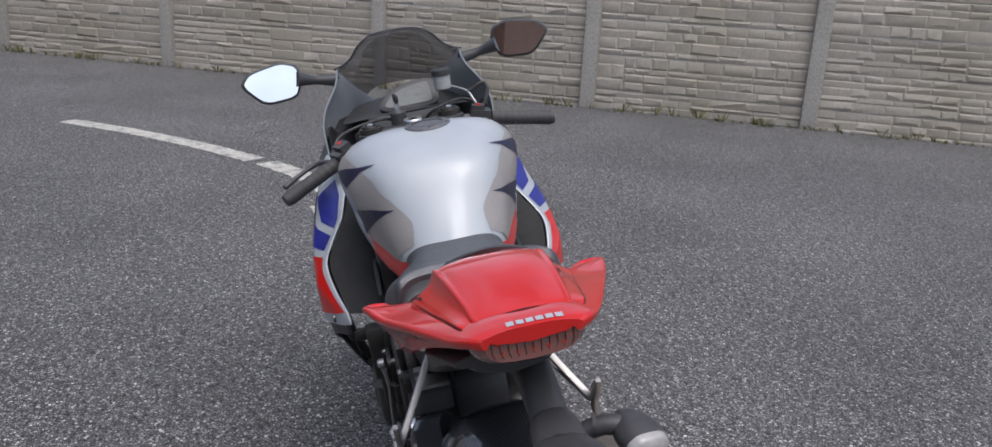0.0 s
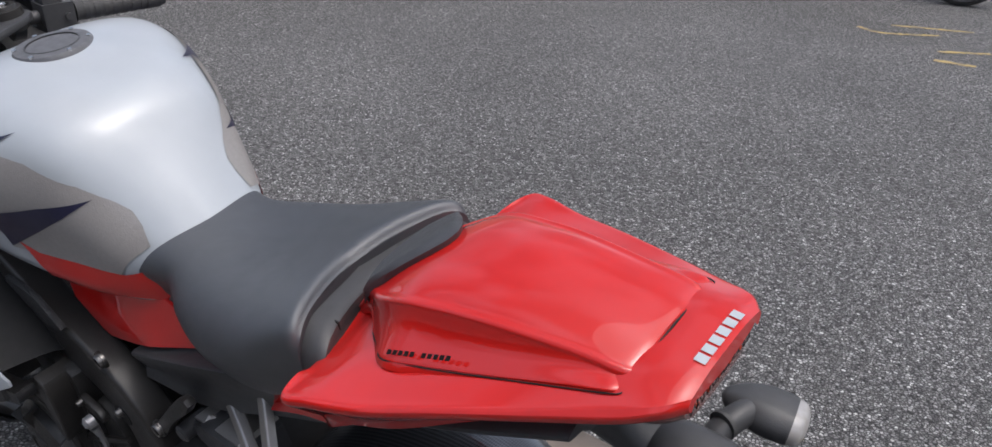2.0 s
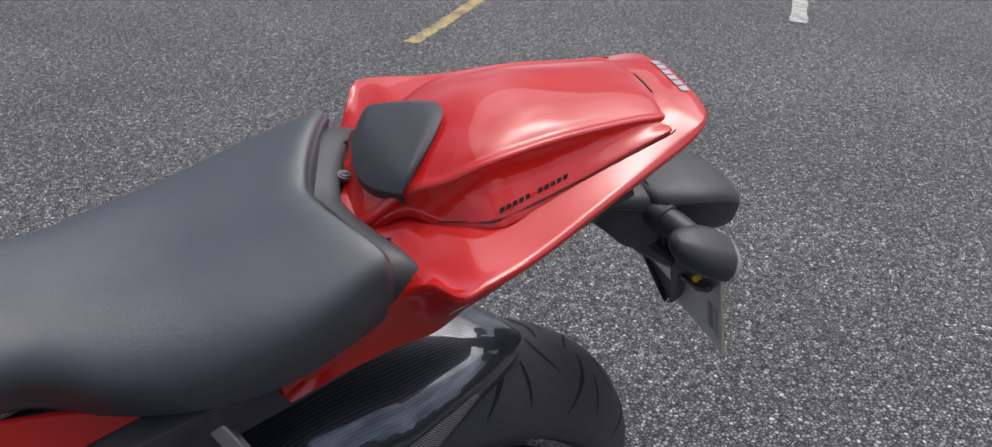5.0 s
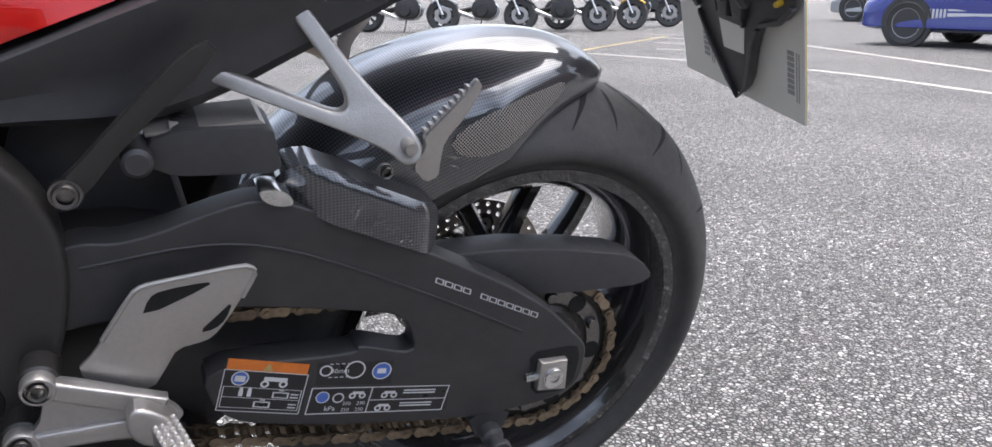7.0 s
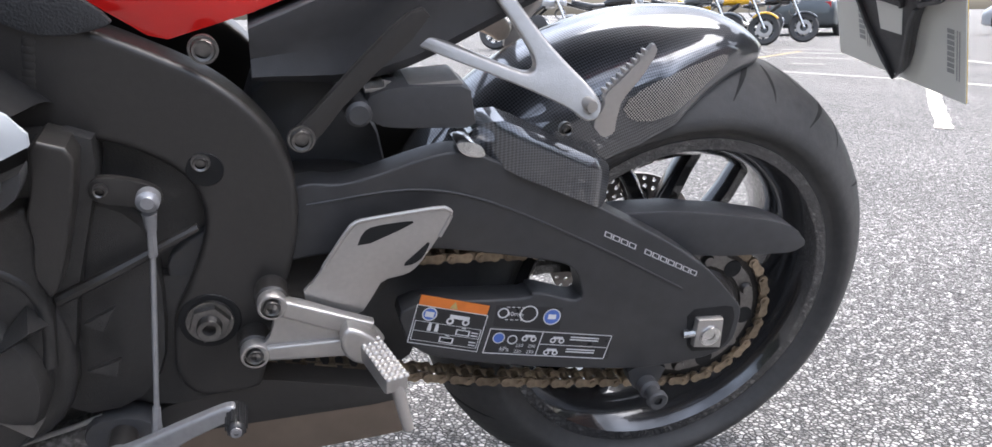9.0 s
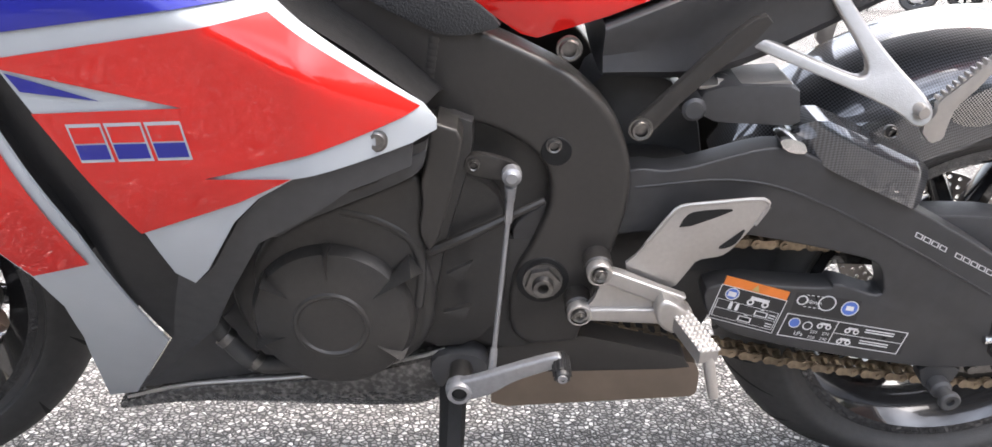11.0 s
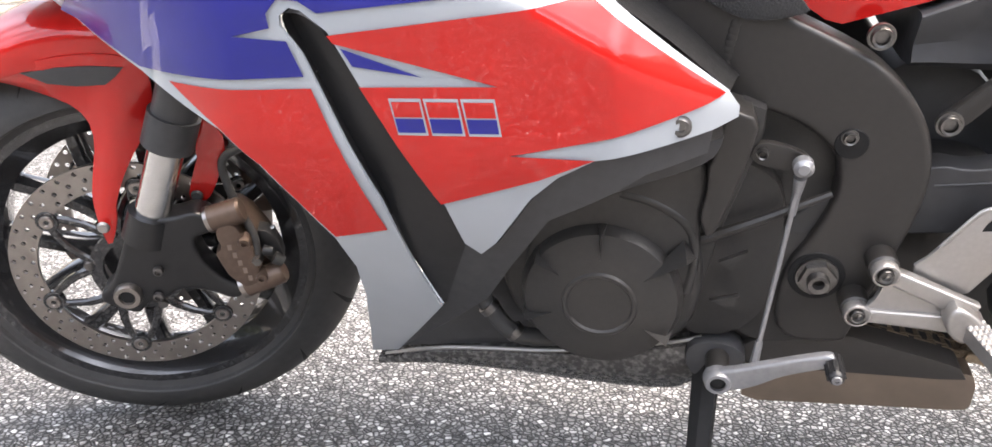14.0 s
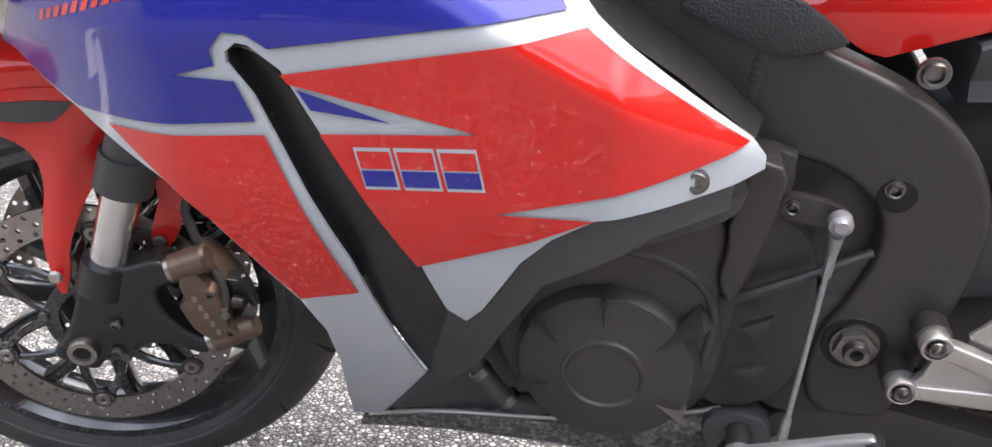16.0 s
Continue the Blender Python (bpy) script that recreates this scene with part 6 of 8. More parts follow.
for y in (-0.098, 0.06):
    for k in range(8):
        part("lettering_bar", moved(box(-0.0021, -0.0017, y, y + 0.011, -0.062 + 0.008 * k, -0.056 + 0.008 * k, 0), PLATE_M), grey_print, plate_thing)
    for dx in (-0.005, -0.009):
        part("lettering_bar", moved(box(-0.0021, -0.0017, y + dx, y + dx + 0.0012, -0.07, 0.0, 0), PLATE_M), grey_print, plate_thing)

bracket_line = rounded([(-0.03, 0.118), (-0.062, 0.112), (-0.084, 0.093), (-0.112, 0.093), (-0.118, 0.068), (-0.093, 0.04), (-0.058, 0.026), (-0.046, 0.0), (-0.031, -0.068), (-0.009, -0.094), (0.012, -0.07), (0.039, -0.025), (0.057, 0.022), (0.088, 0.05), (0.092, 0.075), (0.077, 0.092), (0.04, 0.112)], 1)
bracket = part("plate_bracket", moved(yz_plate(bracket_line, -0.014, -0.003, 0.004), PLATE_M), BLACK, bike, "black plastic number plate bracket")
part("bracket_window", moved(yz_plate([(0.02, 0.018), (-0.027, 0.017), (-0.024, -0.023), (0.014, -0.025)], -0.0146, -0.0138, 0), PLATE_M), PLATE, bracket, "pale plate showing through")
for line in ([(0.055, 0.02), (0.056, 0.014), (0.038, -0.026), (0.011, -0.071), (-0.008, -0.094), (0.004, -0.07), (0.032, -0.026)], [(-0.05, 0.022), (-0.056, 0.022), (-0.045, 0.0), (-0.03, -0.068), (-0.01, -0.093), (-0.024, -0.066), (-0.039, 0.0)],
             [(0.09, 0.052), (0.058, 0.022), (0.052, 0.026), (0.084, 0.058)], [(-0.116, 0.067), (-0.093, 0.041), (-0.058, 0.027), (-0.056, 0.032), (-0.09, 0.047), (-0.11, 0.07)],
             [(0.03, 0.10), (0.024, 0.10), (0.016, 0.02), (0.02, 0.018)], [(-0.02, 0.10), (-0.026, 0.10), (-0.03, 0.018), (-0.026, 0.017)], [(0.02, 0.03), (-0.028, 0.028), (-0.028, 0.02), (0.02, 0.02)]):
    part("bracket_rib", moved(yz_plate(line, -0.02, -0.012, 0.001), PLATE_M), BLACK, bracket)
for k in range(2):
    a = 0.012 - 0.026 * k
    part("bracket_fold", moved(merge(yz_plate([(a, 0.06), (a - 0.024, 0.06), (a - 0.02, 0.03), (a - 0.004, 0.03)], -0.026, -0.012, 0.004)), PLATE_M), BLACK, bracket)
part("plate_bolt", moved(lathe([(0, 0), (0.0032, 0.0), (0.004, 0.003), (0.004, 0.012), (0, 0.012)], HUB, 12), PLATE_M @ Matrix.Translation((-0.024, -0.093, 0.07)) @ pose(0, 0, 0, 0, 0, -90)), PLATE_EDGE, bracket, "yellow bolt cap")


def slab_row(x, top, half, low):
    """Half profile of a rounded moulding."""
    return (x, [(0, top), (0.5 * half, top - 0.0015), (0.84 * half, top - 0.007), (half, top - 0.3 * (top - low) - 0.004), (0.93 * half, low + 0.005), (0.6 * half, low), (0, low)])


def hood_row(x, top, half, low):
    """Half profile of the lamp hood: a flat top, a crease and an upright side."""
    return (x, [(0, top), (0.55 * half, top - 0.001), (0.86 * half, top - 0.0055), (0.985 * half, top - 0.0115), (half, top - 0.0135), (0.985 * half, top - 0.0165), (0.93 * half, low + 0.003), (0.7 * half, low), (0, low)])


MID = Matrix.Translation((0, 0.029, 0))
part("bracket_arm", moved(loft([slab_row(0.05, 0.852, 0.026, 0.80), slab_row(0.14, 0.832, 0.023, 0.785), slab_row(0.19, 0.806, 0.024, 0.77)], 5, 3), MID), BLACK, bracket)
hub = part("bracket_hub", moved(loft([slab_row(0.183, 0.803, 0.02, 0.772), slab_row(0.2, 0.81, 0.028, 0.76), slab_row(0.228, 0.809, 0.033, 0.737), slab_row(0.256, 0.803, 0.034, 0.728), slab_row(0.28, 0.786, 0.03, 0.735), slab_row(0.29, 0.775, 0.022, 0.745)], 4, 3), MID), BLACK, bracket)
for y in (0.008, 0.05):
    part("bracket_web", tube([(0.222, y, 0.765), (0.262, y, 0.725), (0.312, y + 0.006, 0.682)], [0.011, 0.012, 0.008], 8, 3), BLACK, bracket)
part("hub_seam", tube([(0.198, 0.001, 0.797), (0.218, -0.003, 0.794), (0.246, -0.0045, 0.788)], 0.001, 6, 3), GROOVE, hub)
HOOD = Matrix.Translation((0, 0.024, 0))
hood = part("plate_lamp_hood", moved(loft([hood_row(0.243, 0.803, 0.018, 0.784), hood_row(0.256, 0.81, 0.034, 0.776), hood_row(0.296, 0.8165, 0.046, 0.764), hood_row(0.334, 0.811, 0.046, 0.756), hood_row(0.362, 0.797, 0.038, 0.752), hood_row(0.374, 0.785, 0.028, 0.756)], 6, 3), HOOD), BLACK, bike, "black plastic number plate lamp hood", 24)
part("hood_seam", moved(tube([(0.30, 0.042, 0.8005), (0.257, 0.030, 0.8035), (0.2515, 0.0, 0.8095), (0.257, -0.030, 0.8035), (0.30, -0.0435, 0.7985), (0.338, -0.0437, 0.79)], 0.0011, 6), HOOD), GROOVE, hood)
for sgn in (1, -1):
    px_, pz_ = (0.282, 0.774) if sgn > 0 else (0.251, 0.786)
    pod_m = Matrix.Translation((px_, 0.03 - sgn * (0.098 if sgn > 0 else 0.084), pz_)) @ pose(0, 0, 0, sgn * 8, 24 if sgn > 0 else 10, -10 * sgn) @ Matrix.Diagonal((0.96, 0.96, 0.96, 1) if sgn > 0 else (0.82, 0.82, 0.82, 1))
    half = [(-0.05, 0.12, 0.12), (-0.044, 0.4, 0.42), (-0.026, 0.76, 0.78), (0.0, 0.97, 0.97), (0.026, 0.93, 0.94)]

    def ring_rows(rows):
        return [(x, [(0, 0.024 * kz), (0.019 * ky, 0.022 * kz), (0.033 * ky, 0.01 * kz), (0.0345 * ky, -0.003 * kz), (0.031 * ky, -0.009 * kz), (0.017 * ky, -0.021 * kz), (0, -0.024 * kz)]) for x, ky, kz in rows]
    pod = part("rear_indicator", moved(loft(ring_rows(half), 5, 3), pod_m), BLACK, bike, "black rear indicator with clear lens")
    part("indicator_lens", moved(loft(ring_rows([(0.026, 0.93, 0.94), (0.036, 0.82, 0.82), (0.042, 0.5, 0.5)]), 4, 3), pod_m), material("pale_lens", (0.36, 0.35, 0.345), 0.15, 0, (0.28, 0.26, 0.24), 120, coat=0.8) if sgn > 0 else bpy.data.materials["pale_lens"], pod)
    part("indicator_stalk", tube([(px_ - 0.03, 0.028 - sgn * 0.02, 0.782), (px_ - 0.018, 0.027 - sgn * 0.055, pz_ + 0.01), (px_ - 0.008, 0.03 - sgn * 0.08, pz_ + 0.004)], [0.016, 0.0165, 0.018] if sgn > 0 else [0.012, 0.012, 0.013], 16, 3), BLACK, pod)
    part("stalk_ring", tube([(px_ - 0.0225, 0.0275 - sgn * 0.042, pz_ + 0.0105), (px_ - 0.0215, 0.0275 - sgn * 0.046, pz_ + 0.0102)], 0.0182 if sgn > 0 else 0.0135, 18), RUBBER, pod)


# ---- front end ----
fork_dir = Vector((0.405, 0, 0.914)).normalized()
for sgn in (1, -1):
    base = Vector((0.004, -sgn * 0.11, 0.0))
    casting = [(0.036, 0.107), (0.017, 0.087), (0.003, 0.055), (-0.019, 0.014), (-0.036, 0.002), (-0.036, -0.012), (-0.003, -0.032), (0.007, -0.033), (0.018, -0.019), (0.044, -0.014), (0.065, -0.001), (0.099, -0.009), (0.121, -0.024), (0.137, -0.026), (0.142, -0.008), (0.12, 0.006), (0.1, 0.037), (0.096, 0.059), (0.099, 0.073), (0.122, 0.078), (0.12, 0.1), (0.104, 0.11), (0.078, 0.103)]
    leg = part("fork_leg", moved(merge(plate(rounded(casting, 2, 0.2), -sgn * 0.11 - 0.02, -sgn * 0.11 + 0.02, 0.009, 3),
                                       tube([base + fork_dir * 0.075, base + fork_dir * 0.115], [0.0295, 0.0285], 24)), FE), FORK, bike, "black fork leg casting")
    part("fork_slider", moved(tube([base + fork_dir * 0.11, base + fork_dir * 0.215], 0.0215, 28), FE), STEEL, bike, "bright steel fork slider")
    part("fork_tube", moved(merge(tube([base + fork_dir * 0.212, base + fork_dir * 0.255], 0.031, 28), tube([base + fork_dir * 0.25, base + fork_dir * 0.66], 0.027, 24)), FE), BLACK, bike, "black fork tube")
    part("axle_cap", moved(lathe([(0, -0.004), (0.009, -0.004), (0.0105, -0.009), (0.016, -0.009), (0.0175, -0.005), (0.0175, 0.004)], (0, -sgn * 0.132, 0), 24) if sgn > 0 else lathe([(0, 0.005), (0.016, 0.005), (0.0175, 0.0)], (0, 0.132, 0), 24), FE), DISC, leg)
    part("axle_socket", moved(lathe([(0, -sgn * 0.0055), (0.0102, -sgn * 0.0055), (0.0102, 0.0)], (0, -sgn * 0.132, 0), 6), FE), GROOVE, leg)
    for x, z in ((0.036, -0.007), (0.045, 0.032)):
        part("pinch_bolt", moved(lathe([(0.003, -sgn * 0.004), (0.0035, -sgn * 0.006), (0.006, -sgn * 0.005), (0.0068, 0.0), (0, 0.0), (0, -sgn * 0.003), (0.003, -sgn * 0.003)], (x, -sgn * 0.132, z), 16), FE), BOLTSTEEL, leg)
    cal_line = rounded([(0.125, 0.077), (0.129, 0.057), (0.119, 0.05), (0.124, 0.032), (0.13, 0.013), (0.15, -0.008), (0.17, 0.001), (0.168, 0.035), (0.166, 0.057), (0.156, 0.075), (0.15, 0.09), (0.13, 0.091)], 1, 0.2)
    cal = part("brake_caliper", moved(merge(plate(cal_line, -sgn * 0.122 - 0.014, -sgn * 0.122 + 0.012, 0.004, 2),
                                            plate(rounded([(0.125, 0.09), (0.155, 0.09), (0.185, 0.03), (0.188, 0.0), (0.15, -0.005), (0.135, 0.0)], 1), -sgn * 0.08 - 0.026, -sgn * 0.08 + 0.03, 0.005)), FE), BRONZE, bike, "bronze four-piston brake caliper")
    for (xa, za), (xb, zb), r in (((0.121, 0.093), (0.162, 0.103), 0.0168), ((0.145, -0.012), (0.197, 0.006), 0.0158)):
        a, b = Vector((xa, -sgn * 0.121, za)), Vector((xb, -sgn * 0.121, zb))
        part("piston_housing", moved(tube([a, b - (b - a) * 0.08, b], [r, r, r * 0.82], 20), FE), BRONZE, cal)
        part("piston_ring", moved(tube([a - (b - a) * 0.09, a + (b - a) * 0.02], r * 1.03, 20), FE), DISC, cal, "worn steel ring")
    for x, z in ((0.158, 0.063), (0.17, 0.008)):
        part("caliper_bolt", moved(lathe([(0.0032, -sgn * 0.017), (0.0036, -sgn * 0.019), (0.0068, -sgn * 0.019), (0.0078, -sgn * 0.016), (0.0078, 0.0), (0, 0.0), (0, -sgn * 0.013), (0.0032, -sgn * 0.013)], (x, -sgn * 0.122, z), 18), FE), BRONZE, cal)
    for k in range(5):
        part("lettering_bar", moved(box(0.1365 + 0.0042 * k, 0.1415 + 0.0042 * k, -sgn * 0.1364 - 0.0003, -sgn * 0.1364 + 0.0003, 0.054 - 0.0122 * k, 0.062 - 0.0122 * k, 0), FE), BRONZE_PRINT, cal)
    part("pad_pin", moved(tube([(0.15, -sgn * 0.10, 0.05), (0.192, -sgn * 0.10, 0.06)], 0.003, 8), FE), STEEL, cal)
    part("pad_spring", moved(plate(rounded([(0.168, 0.07), (0.19, 0.062), (0.2, 0.03), (0.196, 0.01), (0.176, 0.016)], 1), -sgn * 0.104 - 0.012, -sgn * 0.104 + 0.012, 0.003), FE), FORK, cal)
    part("bleed_nipple", moved(tube([(0.178, -sgn * 0.128, 0.044), (0.19, -sgn * 0.13, 0.042)], [0.0075, 0.006], 12), FE), FORK, cal)
    part("bleed_cap", moved(tube([(0.188, -sgn * 0.125, 0.03), (0.199, -sgn * 0.125, 0.022)], [0.009, 0.007], 10), FE), RUBBER, cal)
    part("banjo_bolt", moved(lathe([(0, -sgn * 0.012), (0.006, -sgn * 0.012), (0.0075, -sgn * 0.009), (0.0075, 0.006)], (0.169, -sgn * 0.128, 0.034), 6), FE), BOLTSTEEL, cal)
    part("brake_hose", moved(tube([(0.169, -sgn * 0.13, 0.034), (0.168, -sgn * 0.12, 0.065), (0.154, -sgn * 0.108, 0.097), (0.146, -sgn * 0.102, 0.131), (0.144, -sgn * 0.10, 0.155), (0.152, -sgn * 0.098, 0.168), (0.18, -sgn * 0.09, 0.19), (0.19, -sgn * 0.07, 0.30)], 0.0055, 10, 5), FE), RUBBER, bike, "black brake hose")
part("front_axle", moved(lathe([(0, -0.13), (0.012, -0.13), (0.012, 0.13), (0, 0.13)], HUB, 20), FE), STEEL, bike)

mud = fender(122, 62, lambda t: 0.326 + 0.026 * math.sin(min(t * 2.0, 1) * math.pi / 2), lambda t: 0.086 * min(1.0, 0.45 + 0.55 * math.sin(min(t * 3, 1) * math.pi / 2)),
             lambda t: 0.012 + 0.03 * t, 0.003, FE, RED, "front_mudguard", bike, "gloss red front mudguard")
for sgn in (1, -1):
    leg_line = rounded([(-0.10, 0.276), (-0.06, 0.298), (0.0, 0.306), (0.05, 0.303), (0.078, 0.29), (0.083, 0.27), (0.079, 0.244), (0.062, 0.203), (0.031, 0.162), (0.008, 0.119), (0.003, 0.09), (-0.012, 0.056), (-0.019, 0.09), (-0.021, 0.122), (-0.014, 0.15), (0.001, 0.195), (-0.002, 0.225), (-0.023, 0.247), (-0.06, 0.26)], 1, 0.25)

    def stay_y(x, z, s=sgn):
        off = abs(x - (-0.012 + 0.3 * (z - 0.08))) - 0.006
        return -s * (0.088 + 0.10 * max(0.0, 0.27 - z) - 0.3 * max(0.0, -0.03 - x) - 0.5 * max(0.0, off) * min(1.0, max(0.0, (0.275 - z) / 0.06)))
    part("mudguard_stay", moved(shell(leg_line, stay_y, 0.004 * sgn, 0.006), FE), RED, mud)
    back_line = rounded([(0.11, 0.23), (0.135, 0.225), (0.153, 0.176), (0.13, 0.125), (0.117, 0.104), (0.102, 0.098), (0.091, 0.108), (0.102, 0.137), (0.116, 0.167)], 1, 0.2)
    part("mudguard_rear_stay", moved(shell(back_line, lambda x, z: -sgn * 0.086, 0.004 * sgn, 0.03), FE), RED, mud)
    part("mudguard_bolt", moved(lathe([(0, -sgn * 0.004), (0.006, -sgn * 0.004), (0.008, 0.0), (0, 0.001)], (0.103, -sgn * 0.09, 0.111), 14), FE), BLACK, mud)
    part("mudguard_vent", moved(shell([(-0.06, 0.286), (-0.016, 0.292), (0.02, 0.291), (0.058, 0.286), (0.047, 0.276), (0.033, 0.267), (0.0, 0.268), (-0.03, 0.274)], lambda x, z: -sgn * (0.0895 - 0.3 * max(0.0, -0.03 - x)), 0.002 * sgn, 0.03), FE), BLACK, mud)
    part("mudguard_bolt", moved(lathe([(0, -sgn * 0.004), (0.006, -sgn * 0.004), (0.008, 0.0), (0, 0.001)], (-0.012, -sgn * 0.111, 0.09), 14), FE), ALU, mud)
part("radiator", box(-1.02, -0.985, -0.17, 0.17, 0.36, 0.66, 0.004), BLACK, bike, "black radiator core behind the front wheel")

# ---- cockpit ----
UPPER = [(-1.135, [(0.158, 1.085), (0.17, 1.046), (0.205, 0.994), (0.22, 0.955), (0.223, 0.915), (0.222, 0.865)]),
         (-1.20, [(0.155, 1.066), (0.166, 1.03), (0.198, 0.98), (0.213, 0.94), (0.218, 0.89), (0.224, 0.82)]),
         (-1.32, [(0.12, 1.005), (0.15, 0.968), (0.172, 0.92), (0.188, 0.86), (0.20, 0.80), (0.208, 0.73)]),
         (-1.44, [(0.06, 0.93), (0.10, 0.905), (0.125, 0.87), (0.135, 0.82), (0.14, 0.77), (0.14, 0.70)]),
         (-1.52, [(0.01, 0.85), (0.04, 0.84), (0.055, 0.82), (0.06, 0.79), (0.06, 0.76), (0.055, 0.73)])]
for sgn in (1, -1):
    rows = [[(x, -sgn * y, z) for y, z in prof] for x, prof in UPPER]
    upper = part("upper_fairing", skin(rows, 5, 4, 0.004), WHITE, bike, "white upper fairing beside the screen")
    inner = [[(x + 0.004, -sgn * (y - 0.012), z - 0.01) for y, z in prof[3:]] for x, prof in UPPER[:4]]
    part("fairing_lining", skin(inner, 4, 3, 0.003), BLACK, upper, "matt black fairing lining")
    part("inner_panel", skin([[(-1.05, -sgn * 0.255, 0.80), (-1.06, -sgn * 0.20, 0.82), (-1.08, -sgn * 0.12, 0.83)], [(-1.16, -sgn * 0.25, 0.86), (-1.18, -sgn * 0.20, 0.87), (-1.20, -sgn * 0.12, 0.88)], [(-1.28, -sgn * 0.19, 0.93), (-1.28, -sgn * 0.15, 0.94), (-1.28, -sgn * 0.10, 0.94)]], 4, 3, 0.003), BLACK, upper)
    part("screen_bolt", lathe([(0, -sgn * 0.003), (0.006, -sgn * 0.002), (0.007, sgn * 0.002)], (-1.165, -sgn * 0.158, 1.062), 12), BLACK, upper)
part("nose", loft([(-1.56, [(0, 0.83), (0.03, 0.825), (0.045, 0.80), (0.045, 0.77), (0.03, 0.745), (0, 0.74)]),
                   (-1.48, [(0, 0.89), (0.06, 0.88), (0.095, 0.83), (0.10, 0.77), (0.08, 0.72), (0, 0.70)]),
                   (-1.36, [(0, 0.96), (0.08, 0.95), (0.14, 0.88), (0.15, 0.79), (0.12, 0.72), (0, 0.70)])], 5, 3), WHITE, bike)
NOTCHED = [(0.0, 1.158), (0.04, 1.156), (0.07, 1.148), (0.098, 1.128), (0.118, 1.104), (0.142, 1.09), (0.164, 1.084)]
SMOOTH = [(0.0, 1.0), (0.25, 0.985), (0.46, 0.93), (0.66, 0.8), (0.82, 0.58), (0.93, 0.3), (1.0, 0.0)]
screen_rows = []
for x, blend, wide, low, top in ((-1.135, 1.0, 0.164, 1.084, 1.158), (-1.17, 0.7, 0.16, 1.073, 1.147), (-1.22, 0.3, 0.155, 1.05, 1.12), (-1.30, 0.0, 0.135, 1.01, 1.068), (-1.38, 0.0, 0.1, 0.965, 0.995)):
    half = [(y * wide / 0.164 * blend + u * wide * (1 - blend), (low + (z - 1.084) / 0.074 * (top - low)) * blend + (low + v * (top - low)) * (1 - blend)) for (y, z), (u, v) in zip(NOTCHED, SMOOTH)]
    screen_rows.append([(x, -y, z) for y, z in half[::-1]] + [(x, y, z) for y, z in half[1:]])
screen = part("windscreen", skin(screen_rows, 4, 2, 0.0025), SMOKE, bike, "smoked tinted windscreen")
edge = catmull(np.array(screen_rows[0]), 2)
part("screen_edge", tube(edge, 0.0022, 6), GLOSS, screen)
screen.visible_shadow = False

DASH = Matrix.Translation((-1.165, 0.01, 0.98)) @ pose(0, 0, 0, 0, -30, 0) @ Matrix.Diagonal((1, 0.76, 0.78, 1))
dash = part("instrument_panel", moved(yz_plate(rounded([(-0.108, -0.034), (-0.075, -0.052), (0.078, -0.05), (0.104, -0.03), (0.1, 0.036), (0.075, 0.05), (0.0, 0.046), (-0.05, 0.028), (-0.098, -0.008)], 2, 0.2), -0.012, 0.015, 0.004), DASH), BLACK, bike, "black instrument panel with grey display")
part("display", moved(yz_plate(rounded([(-0.09, -0.028), (-0.07, -0.038), (0.07, -0.036), (0.078, -0.028), (0.072, 0.03), (0.064, 0.036), (-0.01, 0.026), (-0.055, 0.008)], 1, 0.2), 0.0155, 0.017, 0), DASH), material("grey_display", (0.095, 0.106, 0.1), 0.3, 0, (0.08, 0.09, 0.085), 30, coat=0.3), dash)
for k, (y, z, w, h) in enumerate(((0.02, 0.005, 0.05, 0.018), (-0.03, -0.01, 0.03, 0.01), (0.02, 0.02, 0.08, 0.003), (0.05, -0.018, 0.02, 0.008))):
    part("display_mark", moved(yz_plate([(y - w / 2, z - h / 2), (y + w / 2, z - h / 2), (y + w / 2, z + h / 2), (y - w / 2, z + h / 2)], 0.0172, 0.0176, 0), DASH), material("display_ink", (0.12, 0.13, 0.13), 0.4) if k == 0 else bpy.data.materials["display_ink"], dash)
part("dash_cowl", skin([[(-1.10, y, 0.955 - 0.2 * y * y) for y in np.linspace(-0.15, 0.15, 7)], [(-1.20, y, 0.955 - 0.6 * y * y) for y in np.linspace(-0.17, 0.17, 7)], [(-1.32, y, 0.97 - 1.0 * y * y) for y in np.linspace(-0.13, 0.13, 7)]], 4, 2, 0.003), BLACK, bike)

